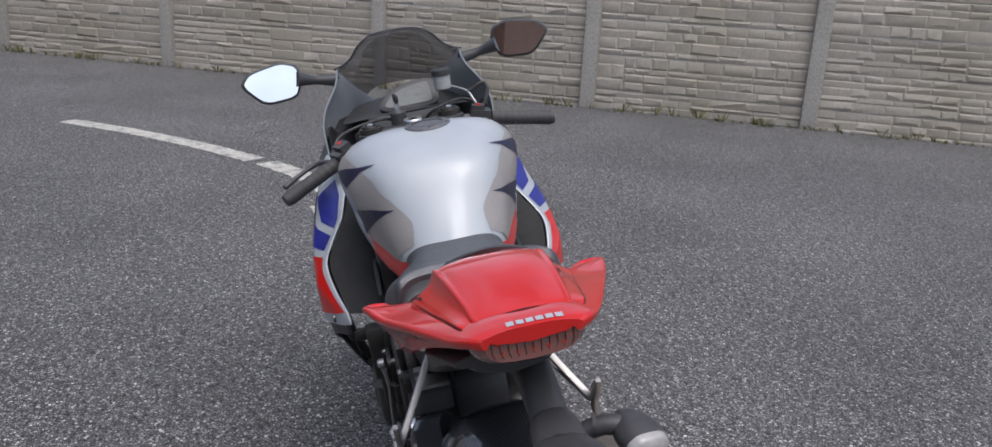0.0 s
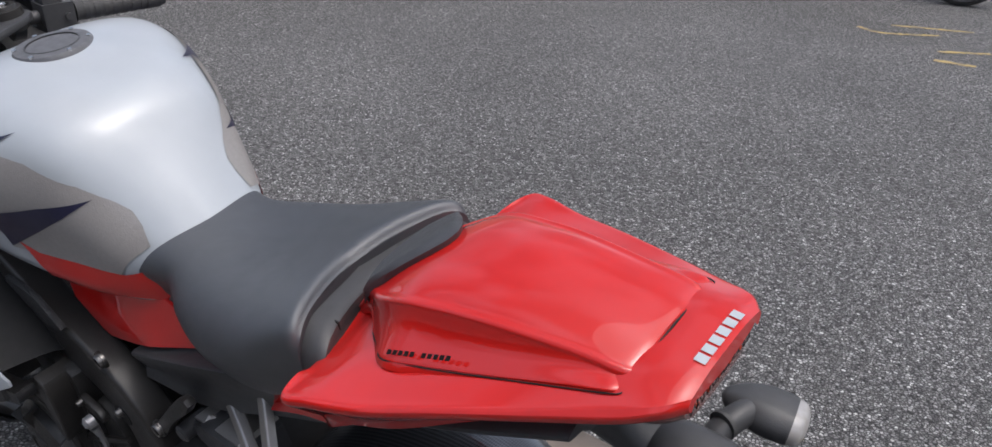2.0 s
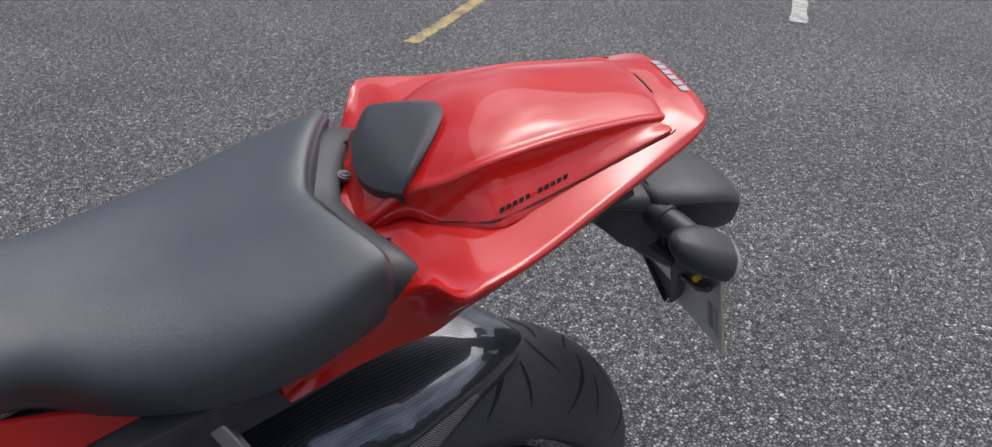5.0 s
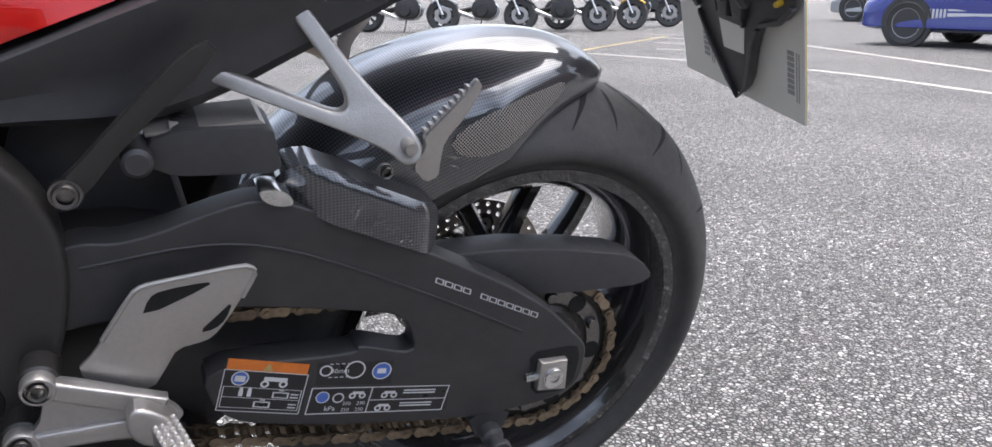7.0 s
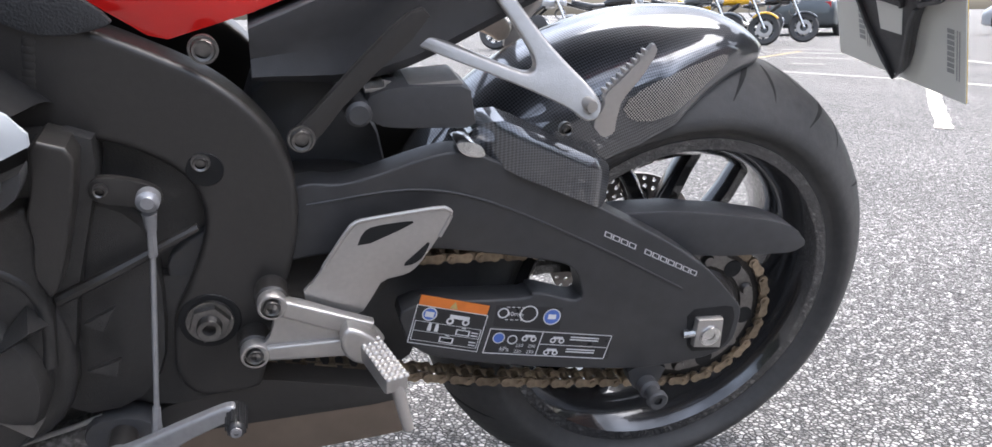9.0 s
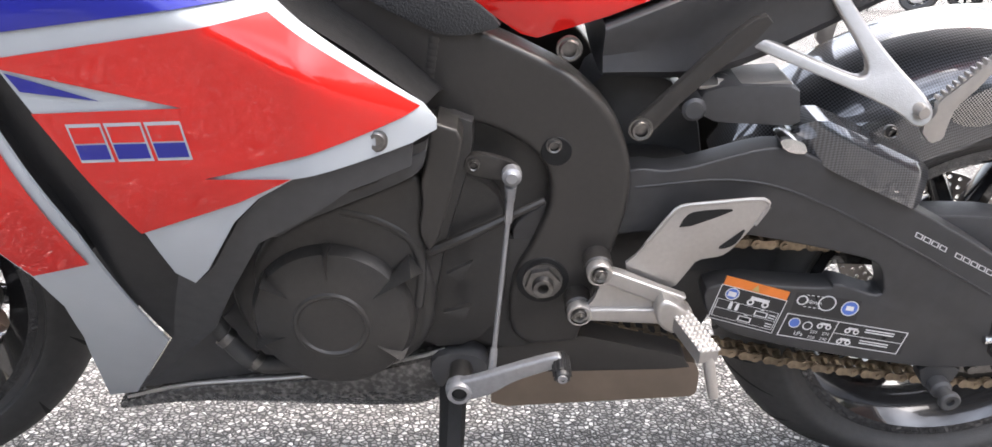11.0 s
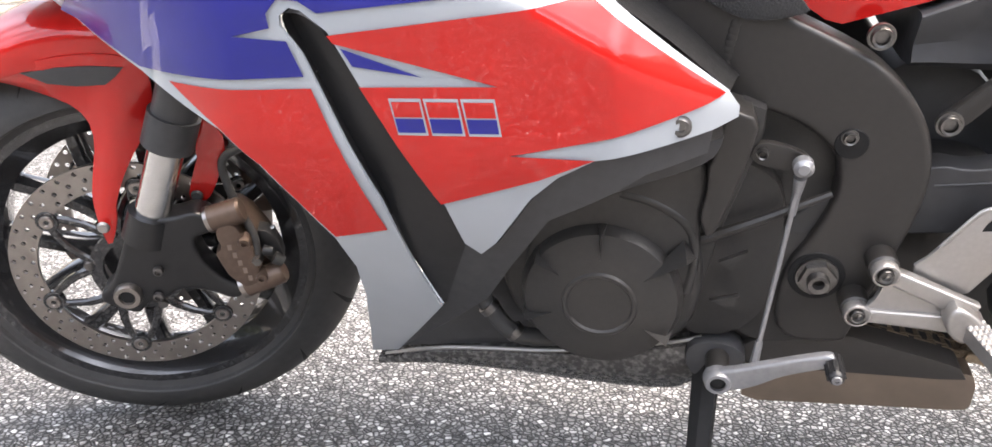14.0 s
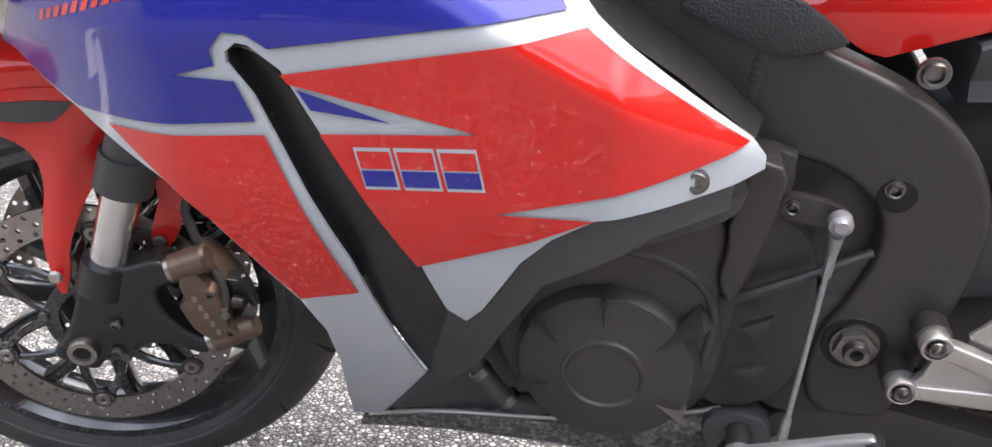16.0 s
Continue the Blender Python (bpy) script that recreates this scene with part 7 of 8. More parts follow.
SLEW = Matrix.Rotation(radians(17), 4, "Z")
CLAMP = Matrix.Translation((-0.975, -0.005, 0.945)) @ SLEW
clamp = part("top_yoke", moved(merge(moved(plate(rounded([(-0.03, -0.135), (0.03, -0.135), (0.045, -0.06), (0.055, 0.0), (0.045, 0.06), (0.03, 0.135), (-0.03, 0.135), (-0.02, 0.0)], 2), -0.012, 0.0, 0.004), Matrix(((1, 0, 0, 0), (0, 0, 1, 0), (0, 1, 0, 0), (0, 0, 0, 1))))), CLAMP), BLACK, bike, "black top yoke")
UPRIGHT = pose(0, 0, 0, 90)
for s in (-1, 1):
    fork_cap = part("fork_cap", moved(lathe([(0, 0.004), (0.011, 0.004), (0.0125, 0.010), (0.019, 0.010), (0.021, 0.004), (0.027, 0.004), (0.028, -0.012), (0.028, -0.03)], HUB, 28), CLAMP @ Matrix.Translation((-0.005, s * 0.103, 0.008)) @ UPRIGHT), FRAME, clamp, "black fork cap")
    part("cap_adjuster", moved(lathe([(0, 0.014), (0.006, 0.014), (0.008, 0.011), (0.008, 0.004)], HUB, 6), CLAMP @ Matrix.Translation((-0.005, s * 0.103, 0.008)) @ UPRIGHT), STEEL, fork_cap)
part("stem_nut", moved(lathe([(0.012, 0.008), (0.022, 0.008), (0.025, 0.004), (0.025, -0.004), (0.012, -0.004)], HUB, 30, True), CLAMP @ Matrix.Translation((0.012, 0.0, 0.006)) @ UPRIGHT), STEEL, clamp)
key = part("ignition_lock", moved(lathe([(0, 0.012), (0.015, 0.012), (0.019, 0.008), (0.02, -0.02)], HUB, 24), CLAMP @ Matrix.Translation((-0.085, 0.0, 0.01)) @ UPRIGHT), BLACK, bike, "ignition lock with key")
part("key_blade", moved(box(-0.002, 0.002, -0.006, 0.006, 0.01, 0.035, 0.001), CLAMP @ Matrix.Translation((-0.085, 0.0, 0.01))), STEEL, key)
part("key_head", moved(plate(rounded([(-0.008, 0.03), (0.008, 0.03), (0.012, 0.05), (0.0, 0.056), (-0.012, 0.05)], 1), -0.004, 0.004, 0.002), CLAMP @ Matrix.Translation((-0.085, 0.0, 0.01))), BLACK, key)

BARS = {1: (Vector((-0.965, -0.13, 0.918)), Vector((-0.874, -0.307, 0.850))), -1: (Vector((-1.022, 0.115, 0.928)), Vector((-1.0, 0.329, 0.893)))}
for sgn, (a, b) in BARS.items():
    d = (b - a).normalized()
    side_dir = Vector((-1, 0, 0))
    bar = part("handlebar", merge(tube([a - d * 0.02, a + d * 0.06], 0.011, 16), tube([a - d * 0.02, a - d * 0.002], 0.03, 20)), BLACK, bike, "black clip-on handlebar")
    grip = part("grip", merge(tube([b - d * 0.135, b - d * 0.13, b - d * 0.01], [0.02, 0.0165, 0.016], 20), tube([b - d * 0.012, b + d * 0.012], 0.0175, 18)), RUBBER, bar, "ribbed black rubber grip")
    for k in range(7):
        part("grip_rib", tube([b - d * (0.12 - 0.016 * k), b - d * (0.112 - 0.016 * k)], 0.0172, 16), RUBBER, grip)
    part("bar_end", tube([b + d * 0.012, b + d * 0.022], [0.0165, 0.0145], 18), BLACK, bar)
    c = a + d * 0.052
    box_m = Matrix.Translation(c) @ d.to_track_quat("Y", "Z").to_matrix().to_4x4()
    switch = part("switch_housing", moved(merge(box(-0.026, 0.024, -0.024, 0.028, -0.026, 0.022, 0.006), box(-0.02, 0.02, -0.02, 0.012, 0.018, 0.034, 0.004)), box_m), BLACK, bar, "black switch housing with red switch")
    part("red_switch", moved(box(0.004, 0.013, -0.01, 0.001, 0.033, 0.037, 0.001), box_m), REDSWITCH, switch)
    part("switch_button", moved(lathe([(0, 0.0), (0.006, 0.0), (0.006, 0.006), (0, 0.006)], HUB, 12), box_m @ Matrix.Translation((0.026, 0.014, 0.0)) @ pose(0, 0, 0, 0, 0, -90)), BLACK, switch)
    perch = a + d * 0.085
    fwd = Vector((-1, 0, 0)) - d * (Vector((-1, 0, 0)).dot(d))
    fwd.normalize()
    reach = Matrix.Rotation(radians(-20 if sgn > 0 else -12), 3, d) @ fwd
    part("lever", tube([perch + reach * 0.02, perch + reach * 0.052 + d * 0.02, perch + reach * 0.056 + d * 0.07, perch + reach * 0.05 + d * 0.118], [0.008, 0.006, 0.0055, 0.007], 10, 5), BLACK, bar, "black hand lever")
    part("lever_perch", tube([perch - fwd * 0.005, perch + fwd * 0.028], [0.015, 0.011], 14), BLACK, bar)
    part("bar_cable", tube([perch + fwd * 0.03, perch + fwd * 0.06 - d * 0.06 + Vector((0, 0, 0.04)), Vector((-1.07, -sgn * 0.06, 0.95)), Vector((-1.14, -sgn * 0.03, 0.90))], 0.004, 8, 6), RUBBER, bike, "black control cable")
cup = part("brake_reservoir", moved(lathe([(0, -0.022), (0.019, -0.022), (0.021, -0.02), (0.0225, 0.014), (0, 0.014)], HUB, 28), Matrix.Translation((-1.085, 0.095, 1.018)) @ UPRIGHT), material("milky_plastic", (0.4, 0.41, 0.41), 0.35, 0, coat=0.3), bike, "milky brake fluid reservoir with black lid")
part("reservoir_lid", moved(lathe([(0, 0.030), (0.02, 0.030), (0.0245, 0.027), (0.0245, 0.013), (0, 0.013)], HUB, 28), Matrix.Translation((-1.085, 0.095, 1.018)) @ UPRIGHT), BLACK, cup)
part("reservoir_stay", tube([(-1.085, 0.115, 1.0), (-1.06, 0.15, 0.985), (-1.03, 0.165, 0.955)], 0.003, 8, 4), LINK, cup)
part("cross_hose", tube([(-1.06, 0.15, 0.98), (-1.05, 0.19, 1.0), (-1.04, 0.20, 0.985), (-1.03, 0.185, 0.95)], 0.005, 8, 5), RUBBER, bike)

# ---- mirrors ----
for sgn in (1, -1):
    head = [(-0.074, 0.01), (-0.05, 0.036), (0.03, 0.05), (0.068, 0.036), (0.075, 0.003), (0.055, -0.042), (-0.027, -0.046)]
    yaw = 10 * sgn
    mm = Matrix.Translation((-1.148, -sgn * 0.322, 1.082 - (0.01 if sgn > 0 else 0))) @ pose(0, 0, 0, 0, -9, yaw) @ Matrix.Diagonal((1, sgn * 1.06, 1.06, 1))
    house = part("mirror", moved(yz_plate(rounded(head, 2, 0.17), -0.03, 0.0, 0.012), mm), BLACK, bike, "black mirror on a long stalk, reflecting pale sky")
    part("mirror_glass", moved(yz_plate(rounded([(y * 0.9, z * 0.88) for y, z in head], 2, 0.17), 0.0004, 0.0016, 0), mm), MIRROR, house, "mirror glass")
    part("mirror_stalk", tube([(-1.155, -sgn * 0.26, 1.075), (-1.175, -sgn * 0.215, 1.062), (-1.18, -sgn * 0.165, 1.052)], [0.019, 0.011, 0.016], 14, 5), BLACK, house)

# ---- wall ----
WALL_D = Vector((0.4605, 0.8877, 0))
WALL_N = Vector((0.8877, -0.4605, 0))
WALL_O = Vector((-7.48, 2.27, 0))
WALL_M = Matrix((WALL_D, -WALL_N, Vector((0, 0, 1)))).transposed().to_4x4()
WALL_M.translation = WALL_O
POSTS = [-14.9, -12.5, -10.0, -7.65, -5.17, -2.42, -0.04, 2.16, 4.4, 6.65, 8.9, 11.2, 13.5]
ROW, FIRST = 0.355, 0.205


def stones(width, height, seed):
    """Rock-faced courses cast in one concrete panel, on the (x, z) plane with its face to -y."""
    rng = random.Random(seed)
    bm = bmesh.new()
    cells = []

    def split(x0, x1, z0, z1):
        w, h = x1 - x0, z1 - z0
        if w < 0.3 and h < 0.14 or (w < 0.46 and h < 0.14 and rng.random() < 0.5):
            cells.append((x0, x1, z0, z1))
        elif h > 0.13 and (w < 0.6 or rng.random() < 0.6) and not (w < 0.35 and h < 0.2 and rng.random() < 0.5):
            c = z0 + h * rng.choice((0.34, 0.5, 0.62))
            split(x0, x1, z0, c)
            split(x0, x1, c, z1)
        elif w > 0.24:
            c = x0 + w * rng.uniform(0.35, 0.65)
            split(x0, c, z0, z1)
            split(c, x1, z0, z1)
        else:
            cells.append((x0, x1, z0, z1))
    split(0.0, width, 0.0, height)
    for x0, x1, z0, z1 in cells:
        g, p = 0.004, rng.uniform(0.005, 0.015)
        base = [bm.verts.new((x, 0, z)) for x, z in ((x0, z0), (x1, z0), (x1, z1), (x0, z1))]
        i = min(0.018, 0.3 * (x1 - x0), 0.3 * (z1 - z0))
        top = [bm.verts.new((x + rng.uniform(-0.014, 0.014), -p * rng.uniform(0.55, 1.2), z + rng.uniform(-0.01, 0.01)))
               for x, z in ((x0 + g + i, z0 + g + i), (x1 - g - i, z0 + g + i), (x1 - g - i, z1 - g - i * 0.6), (x0 + g + i, z1 - g - i * 0.6))]
        mid = bm.verts.new(((x0 + x1) / 2 + rng.uniform(-0.3, 0.3) * (x1 - x0) * 0.5, -p * rng.uniform(0.9, 1.5), (z0 + z1) / 2 + rng.uniform(-0.2, 0.2) * (z1 - z0)))
        for k in range(4):
            bm.faces.new((base[k], base[(k + 1) % 4], top[(k + 1) % 4], top[k]))
            bm.faces.new((top[k], top[(k + 1) % 4], mid))
    back = [bm.verts.new((x, 0.045, z)) for x, z in ((0, 0), (width, 0), (width, height), (0, height))]
    front = [bm.verts.new((x, 0.0, z)) for x, z in ((0, 0), (width, 0), (width, height), (0, height))]
    bm.faces.new(back[::-1])
    for k in range(4):
        bm.faces.new((front[k], front[(k + 1) % 4], back[(k + 1) % 4], back[k]))
    return bm


wall = new("wall_concrete")
wall.matrix_world = WALL_M
tagged(wall, "weathered rock-faced concrete panel wall between posts", "wall", kind="structure")
post_bm = plate([(-0.075, -0.1), (0.075, -0.1), (0.075, 2.06), (-0.075, 2.06)], -0.075, 0.075, 0.012)
post0 = part("post", post_bm, POST, wall)
post0.location.x = POSTS[0]
for s in POSTS[1:]:
    p = new("post", post0.data)
    p.parent = wall
    p.location.x = s
variants = []
for v in range(6):
    ob = part("panel", stones(2.3, ROW - 0.008, 11 + v), CONCRETE, wall, sharp=20)
    variants.append(ob)
n = 0
rngw = random.Random(3)
for i, (s0, s1) in enumerate(zip(POSTS, POSTS[1:])):
    for r in range(-1, 5):
        z = FIRST + r * ROW
        if n < len(variants):
            ob = variants[n]
        else:
            ob = new("panel", variants[rngw.randrange(len(variants))].data)
            ob.parent = wall
        n += 1
        ob.location = (s0 + 0.06, rngw.uniform(-0.006, 0.006), z)
        ob.scale = ((s1 - s0 - 0.12) / 2.3, 1, 1)

# ---- road markings ----
def stripe(name, points, width, mat, label, z=0.004):
    """A painted line on the asphalt along points."""
    p = catmull(np.array(points, float), 24) if len(points) > 2 else np.array(points, float)
    bm = bmesh.new()
    rows = []
    rng = random.Random(len(name) + len(points))
    if len(p) == 2:
        p = np.array([p[0] + (p[1] - p[0]) * t for t in np.linspace(0, 1, 14)])
    for i in range(len(p)):
        d = Vector((*(p[min(i + 1, len(p) - 1)] - p[max(i - 1, 0)]), 0)).normalized()
        nn = Vector((-d.y, d.x, 0))
        w = width / 2
        rows.append([bm.verts.new(Vector((*p[i], z)) + nn * (w + rng.uniform(-0.012, 0.006)) * s) for s in (-1, 1)])
    for a, b in zip(rows, rows[1:]):
        bm.faces.new((a[0], a[1], b[1], b[0]))
    return tagged(part(name, bm, mat), label, "road marking", kind="structure")


WL = "worn white road paint line on asphalt"
stripe("line_curved", [(-6.0, -2.42), (-5.56, -1.80), (-5.12, -1.30), (-4.70, -0.90)], 0.17, LINE, WL)
stripe("line_curved_2", [(-4.62, -0.82), (-4.22, -0.55), (-3.75, -0.36), (-3.3, -0.24)], 0.17, LINE, WL)
stripe("line_short", [(-3.55, -0.45), (-3.15, -0.35), (-2.75, -0.18)], 0.14, LINE, WL)


# ---- car park markings ----
stripe("line_yellow", [(0.96, 3.05), (1.32, 3.45), (1.62, 3.79)], 0.085, YELLOW, "worn yellow road paint line on asphalt")
stripe("line_yellow_2", [(1.34, 4.61), (2.76, 6.26), (4.92, 8.49), (7.86, 11.0)], 0.085, YELLOW, "worn yellow road paint line on asphalt")
YL_ = "worn yellow road paint line on asphalt"
stripe("line_yellow_3", [(-1.12, 5.82), (-0.62, 6.02)], 0.05, YELLOW, YL_)
stripe("line_yellow_4", [(-1.28, 5.58), (-1.09, 5.51), (-0.77, 5.72)], 0.05, YELLOW, YL_)
stripe("line_yellow_6", [(-0.67, 5.22), (-0.4, 5.41)], 0.05, YELLOW, YL_)
stripe("line_yellow_7", [(-0.63, 4.97), (-0.4, 4.99)], 0.06, YELLOW, YL_)
stripe("line_white_7", [(-3.37, 6.38), (-2.46, 6.87), (-1.89, 7.24), (-1.3, 7.6)], 0.07, LINE, WL)
stripe("line_yellow_5", [(-3.53, 6.66), (-2.85, 7.14)], 0.09, YELLOW, "worn yellow road paint line on asphalt")
stripe("line_white", [(3.1, 2.76), (4.69, 4.63), (6.05, 6.16)], 0.1, LINE, WL, 0.006)
stripe("line_white_2", [(4.59, 8.06), (5.05, 6.56), (5.43, 4.89), (5.2, 3.02), (5.0, 1.0)], 0.09, LINE, WL, 0.005)
stripe("line_white_3", [(7.3, 11.2), (7.9, 9.9), (8.24, 8.62), (6.75, 4.16), (5.9, 1.6)], 0.09, LINE, WL)
stripe("line_white_4", [(6.65, 9.54), (7.37, 8.37)], 0.09, LINE, WL)
stripe("line_white_5", [(7.96, 11.69), (8.85, 10.89)], 0.09, LINE, WL)
stripe("line_white_6", [(5.86, 8.3), (6.09, 7.95)], 0.09, LINE, WL)

# ---- weeds at the foot of the wall ----
def weeds():
    """Dry tufts along the wall's foot."""
    rng = random.Random(5)
    verts, faces = [], []
    for _ in range(420):
        s, out = rng.uniform(-14.5, 13.3), rng.uniform(0.05, 0.16)
        foot = WALL_O + WALL_D * s + WALL_N * out
        tall = rng.choice((0.02, 0.03, 0.03, 0.05, 0.09))
        for _ in range(6):
            a, lean = rng.uniform(0, 6.28), rng.uniform(0.2, 0.9)
            d = Vector((math.cos(a), math.sin(a), 0))
            q = Vector((-d.y, d.x, 0)) * 0.006
            base = foot + d * rng.uniform(0, 0.02)
            n0 = len(verts)
            verts += [base - q, base + q, base + d * tall * lean * 0.5 + q * 0.8 + Vector((0, 0, tall * 0.7)), base + d * tall * lean + Vector((0, 0, tall))]
            faces += [(n0, n0 + 1, n0 + 2), (n0, n0 + 2, n0 + 3)]
    me = bpy.data.meshes.new("weeds")
    me.from_pydata([tuple(v) for v in verts], [], faces)
    me.materials.append(WEED)
    tagged(new("weeds", me), "dry weed tufts along the foot of the concrete wall", "weeds", kind="stuff")


weeds()

# ---- trees and house behind the camera ----
CARBLUE = material("blue_car_paint", (0.03, 0.05, 0.3), 0.25, 0, coat=1.0)
CARSILVER = material("silver_car_paint", (0.5, 0.51, 0.52), 0.3, 0.4, coat=1.0)
CARGREY = material("dark_grey_car_paint", (0.07, 0.08, 0.085), 0.3, 0.3, coat=1.0)
CARGLASS = material("dark_car_glass", (0.02, 0.025, 0.03), 0.06, 0, coat=0.5)
CARLAMP = material("red_lamp_plastic", (0.5, 0.03, 0.03), 0.2, 0, coat=1.0)
CARRIM = material("grey_alloy_wheel", (0.42, 0.42, 0.43), 0.35, 0.6)
YELLOWPAINT = material("yellow_bike_paint", (0.75, 0.42, 0.02), 0.25, 0, coat=1.0)
LEAF = material("dull_green_leaves", (0.045, 0.06, 0.025), 0.6, 0, (0.03, 0.042, 0.018), 3, random_value=0.2)
BARK = material("grey_brown_bark", (0.12, 0.095, 0.075), 0.9, 0, (0.08, 0.065, 0.05), 20, bump=0.8, bump_scale=30)
BRICK = material("brown_brick", (0.22, 0.11, 0.07), 0.85, 0, (0.16, 0.085, 0.055), 9, bump=0.6, bump_scale=40)
TILES = material("brown_roof_tiles", (0.12, 0.08, 0.06), 0.8, 0, (0.09, 0.06, 0.045), 12, bump=0.6, bump_scale=20)


def tree(x, y, high, spread, seed):
    """A broadleaved tree: tapered trunk, limbs and a loose crown of small leaf clumps."""
    rng = random.Random(seed)
    root = new("tree")
    root.matrix_world = Matrix.Translation((x, y, 0))
    tagged(root, "broadleaved tree with a full green crown beside the car park", "tree", "trees beside the car park")
    limbs = [tube([(0, 0, -0.05), (0.05, 0.03, high * 0.3), (rng.uniform(-0.2, 0.2), rng.uniform(-0.2, 0.2), high * 0.75)], [0.16, 0.11, 0.04], 10, 4)]
    for k in range(7):
        a, z0 = k * 0.9 + rng.uniform(-0.3, 0.3), high * rng.uniform(0.22, 0.5)
        out = spread * rng.uniform(0.5, 0.85)
        limbs.append(tube([(0, 0, z0), (math.cos(a) * out * 0.5, math.sin(a) * out * 0.5, z0 + high * 0.15), (math.cos(a) * out, math.sin(a) * out, z0 + high * 0.28)], [0.06, 0.035, 0.012], 6, 3))
    part("trunk", merge(*limbs), BARK, root)
    verts, faces = [], []
    clumps = []
    for _ in range(int(26 * spread * spread)):
        a, h = rng.uniform(0, 6.283), rng.uniform(0.1, 1.0)
        r = spread * math.sqrt(rng.random()) * math.sin(math.pi * min(0.95, 0.25 + 0.72 * h))
        clumps.append((r * math.cos(a), r * math.sin(a), high * h, rng.uniform(0.25, 0.55)))
    core = bmesh.new()
    bmesh.ops.create_icosphere(core, subdivisions=3, radius=1.0)
    for v in core.verts:
        lump = 0.8 + 0.35 * noise.noise(v.co * 2.3 + Vector((seed, 0, 0)))
        v.co = Vector((v.co.x * spread * lump, v.co.y * spread * lump, high * (0.5 + 0.45 * v.co.z * lump)))
    part("inner_crown", core, LEAF, root)
    for cx_, cy_, cz_, cr in clumps:
        for _ in range(46):
            d = Vector((rng.gauss(0, 1), rng.gauss(0, 1), rng.gauss(0, 1))).normalized() * cr * rng.uniform(0.4, 1.0)
            c = Vector((cx_, cy_, cz_)) + d
            u = Vector((rng.gauss(0, 1), rng.gauss(0, 1), rng.gauss(0, 1))).normalized() * 0.19
            w = u.cross(Vector((rng.gauss(0, 1), rng.gauss(0, 1), rng.gauss(0, 1)))).normalized() * 0.13
            n0 = len(verts)
            verts += [tuple(c - u), tuple(c + w), tuple(c + u), tuple(c - w)]
            faces.append((n0, n0 + 1, n0 + 2, n0 + 3))
    me = bpy.data.meshes.new("crown")
    me.from_pydata(verts, [], faces)
    me.materials.append(LEAF)
    crown = new("crown", me)
    crown.parent = root


for k in range(11):
    tree(-14.0 + 2.3 * k, -11.5 - 0.7 * math.sin(k * 2.1), 4.3 + 0.7 * math.sin(k * 1.7), 1.75, 40 + k)


def house(x, y, turn):
    """A plain two-storey brick house with a gable roof."""
    root = new("house")
    root.matrix_world = pose(x, y, 0, 0, 0, turn)
    tagged(root, "brown brick two-storey house with a tiled gable roof", "house")
    part("wall", box(-4.5, 4.5, -3.2, 3.2, -0.05, 5.0, 0), BRICK, root)
    part("roof", merge(plate([(-4.8, 4.9), (4.8, 4.9), (4.8, 5.05), (-4.8, 5.05)], -3.5, 3.5, 0),
                       moved(plate([(-3.5, 5.0), (3.5, 5.0), (0.0, 7.2)], -4.75, 4.75, 0), pose(0, 0, 0, 0, 0, 90))), TILES, root)
    for u in (-2.8, 0.0, 2.8):
        for z in (0.9, 3.2):
            window = part("window", box(u - 0.6, u + 0.6, -3.23, -3.17, z, z + 1.25, 0.01), INK, root, "white window frame")
            part("pane", box(u - 0.52, u + 0.52, -3.235, -3.232, z + 0.08, z + 1.17, 0), CARGLASS, window)


house(14.0, -7.0, 90)
tree(11.5, -1.55, 2.75, 0.8, 90)

# ---- parked vehicles ----
def road_wheel(parent, x, y, radius, width, side_sign, rim_mat, spokes, name="wheel"):
    """A wheel in the (x, z) plane with tyre, rim and spokes."""
    c = (x, y, radius)
    tyre_half = width / 2
    w = part(name, lathe([(radius * 0.62, -tyre_half * 0.8), (radius * 0.9, -tyre_half), (radius, -tyre_half * 0.6), (radius, tyre_half * 0.6), (radius * 0.9, tyre_half), (radius * 0.62, tyre_half * 0.8)], c, 40, True), RUBBER, parent, "black tyre")
    part("rim", lathe([(radius * 0.63, -tyre_half * 0.82), (radius * 0.66, -tyre_half * 0.85), (radius * 0.66, tyre_half * 0.85), (radius * 0.63, tyre_half * 0.82), (radius * 0.58, 0)], c, 40, True), rim_mat, w)
    yo = side_sign * tyre_half * 0.6
    part("hub", lathe([(0, yo - 0.012), (radius * 0.16, yo - 0.01), (radius * 0.18, yo + 0.02), (0, yo + 0.02)], c, 20), rim_mat, w)
    for k in range(spokes):
        a = 2 * math.pi * k / spokes
        part("spoke", spoke(c, radius * 0.12, radius * 0.63, a, a, radius * 0.06, radius * 0.085, yo, yo, 0.012), rim_mat, w)
    return w


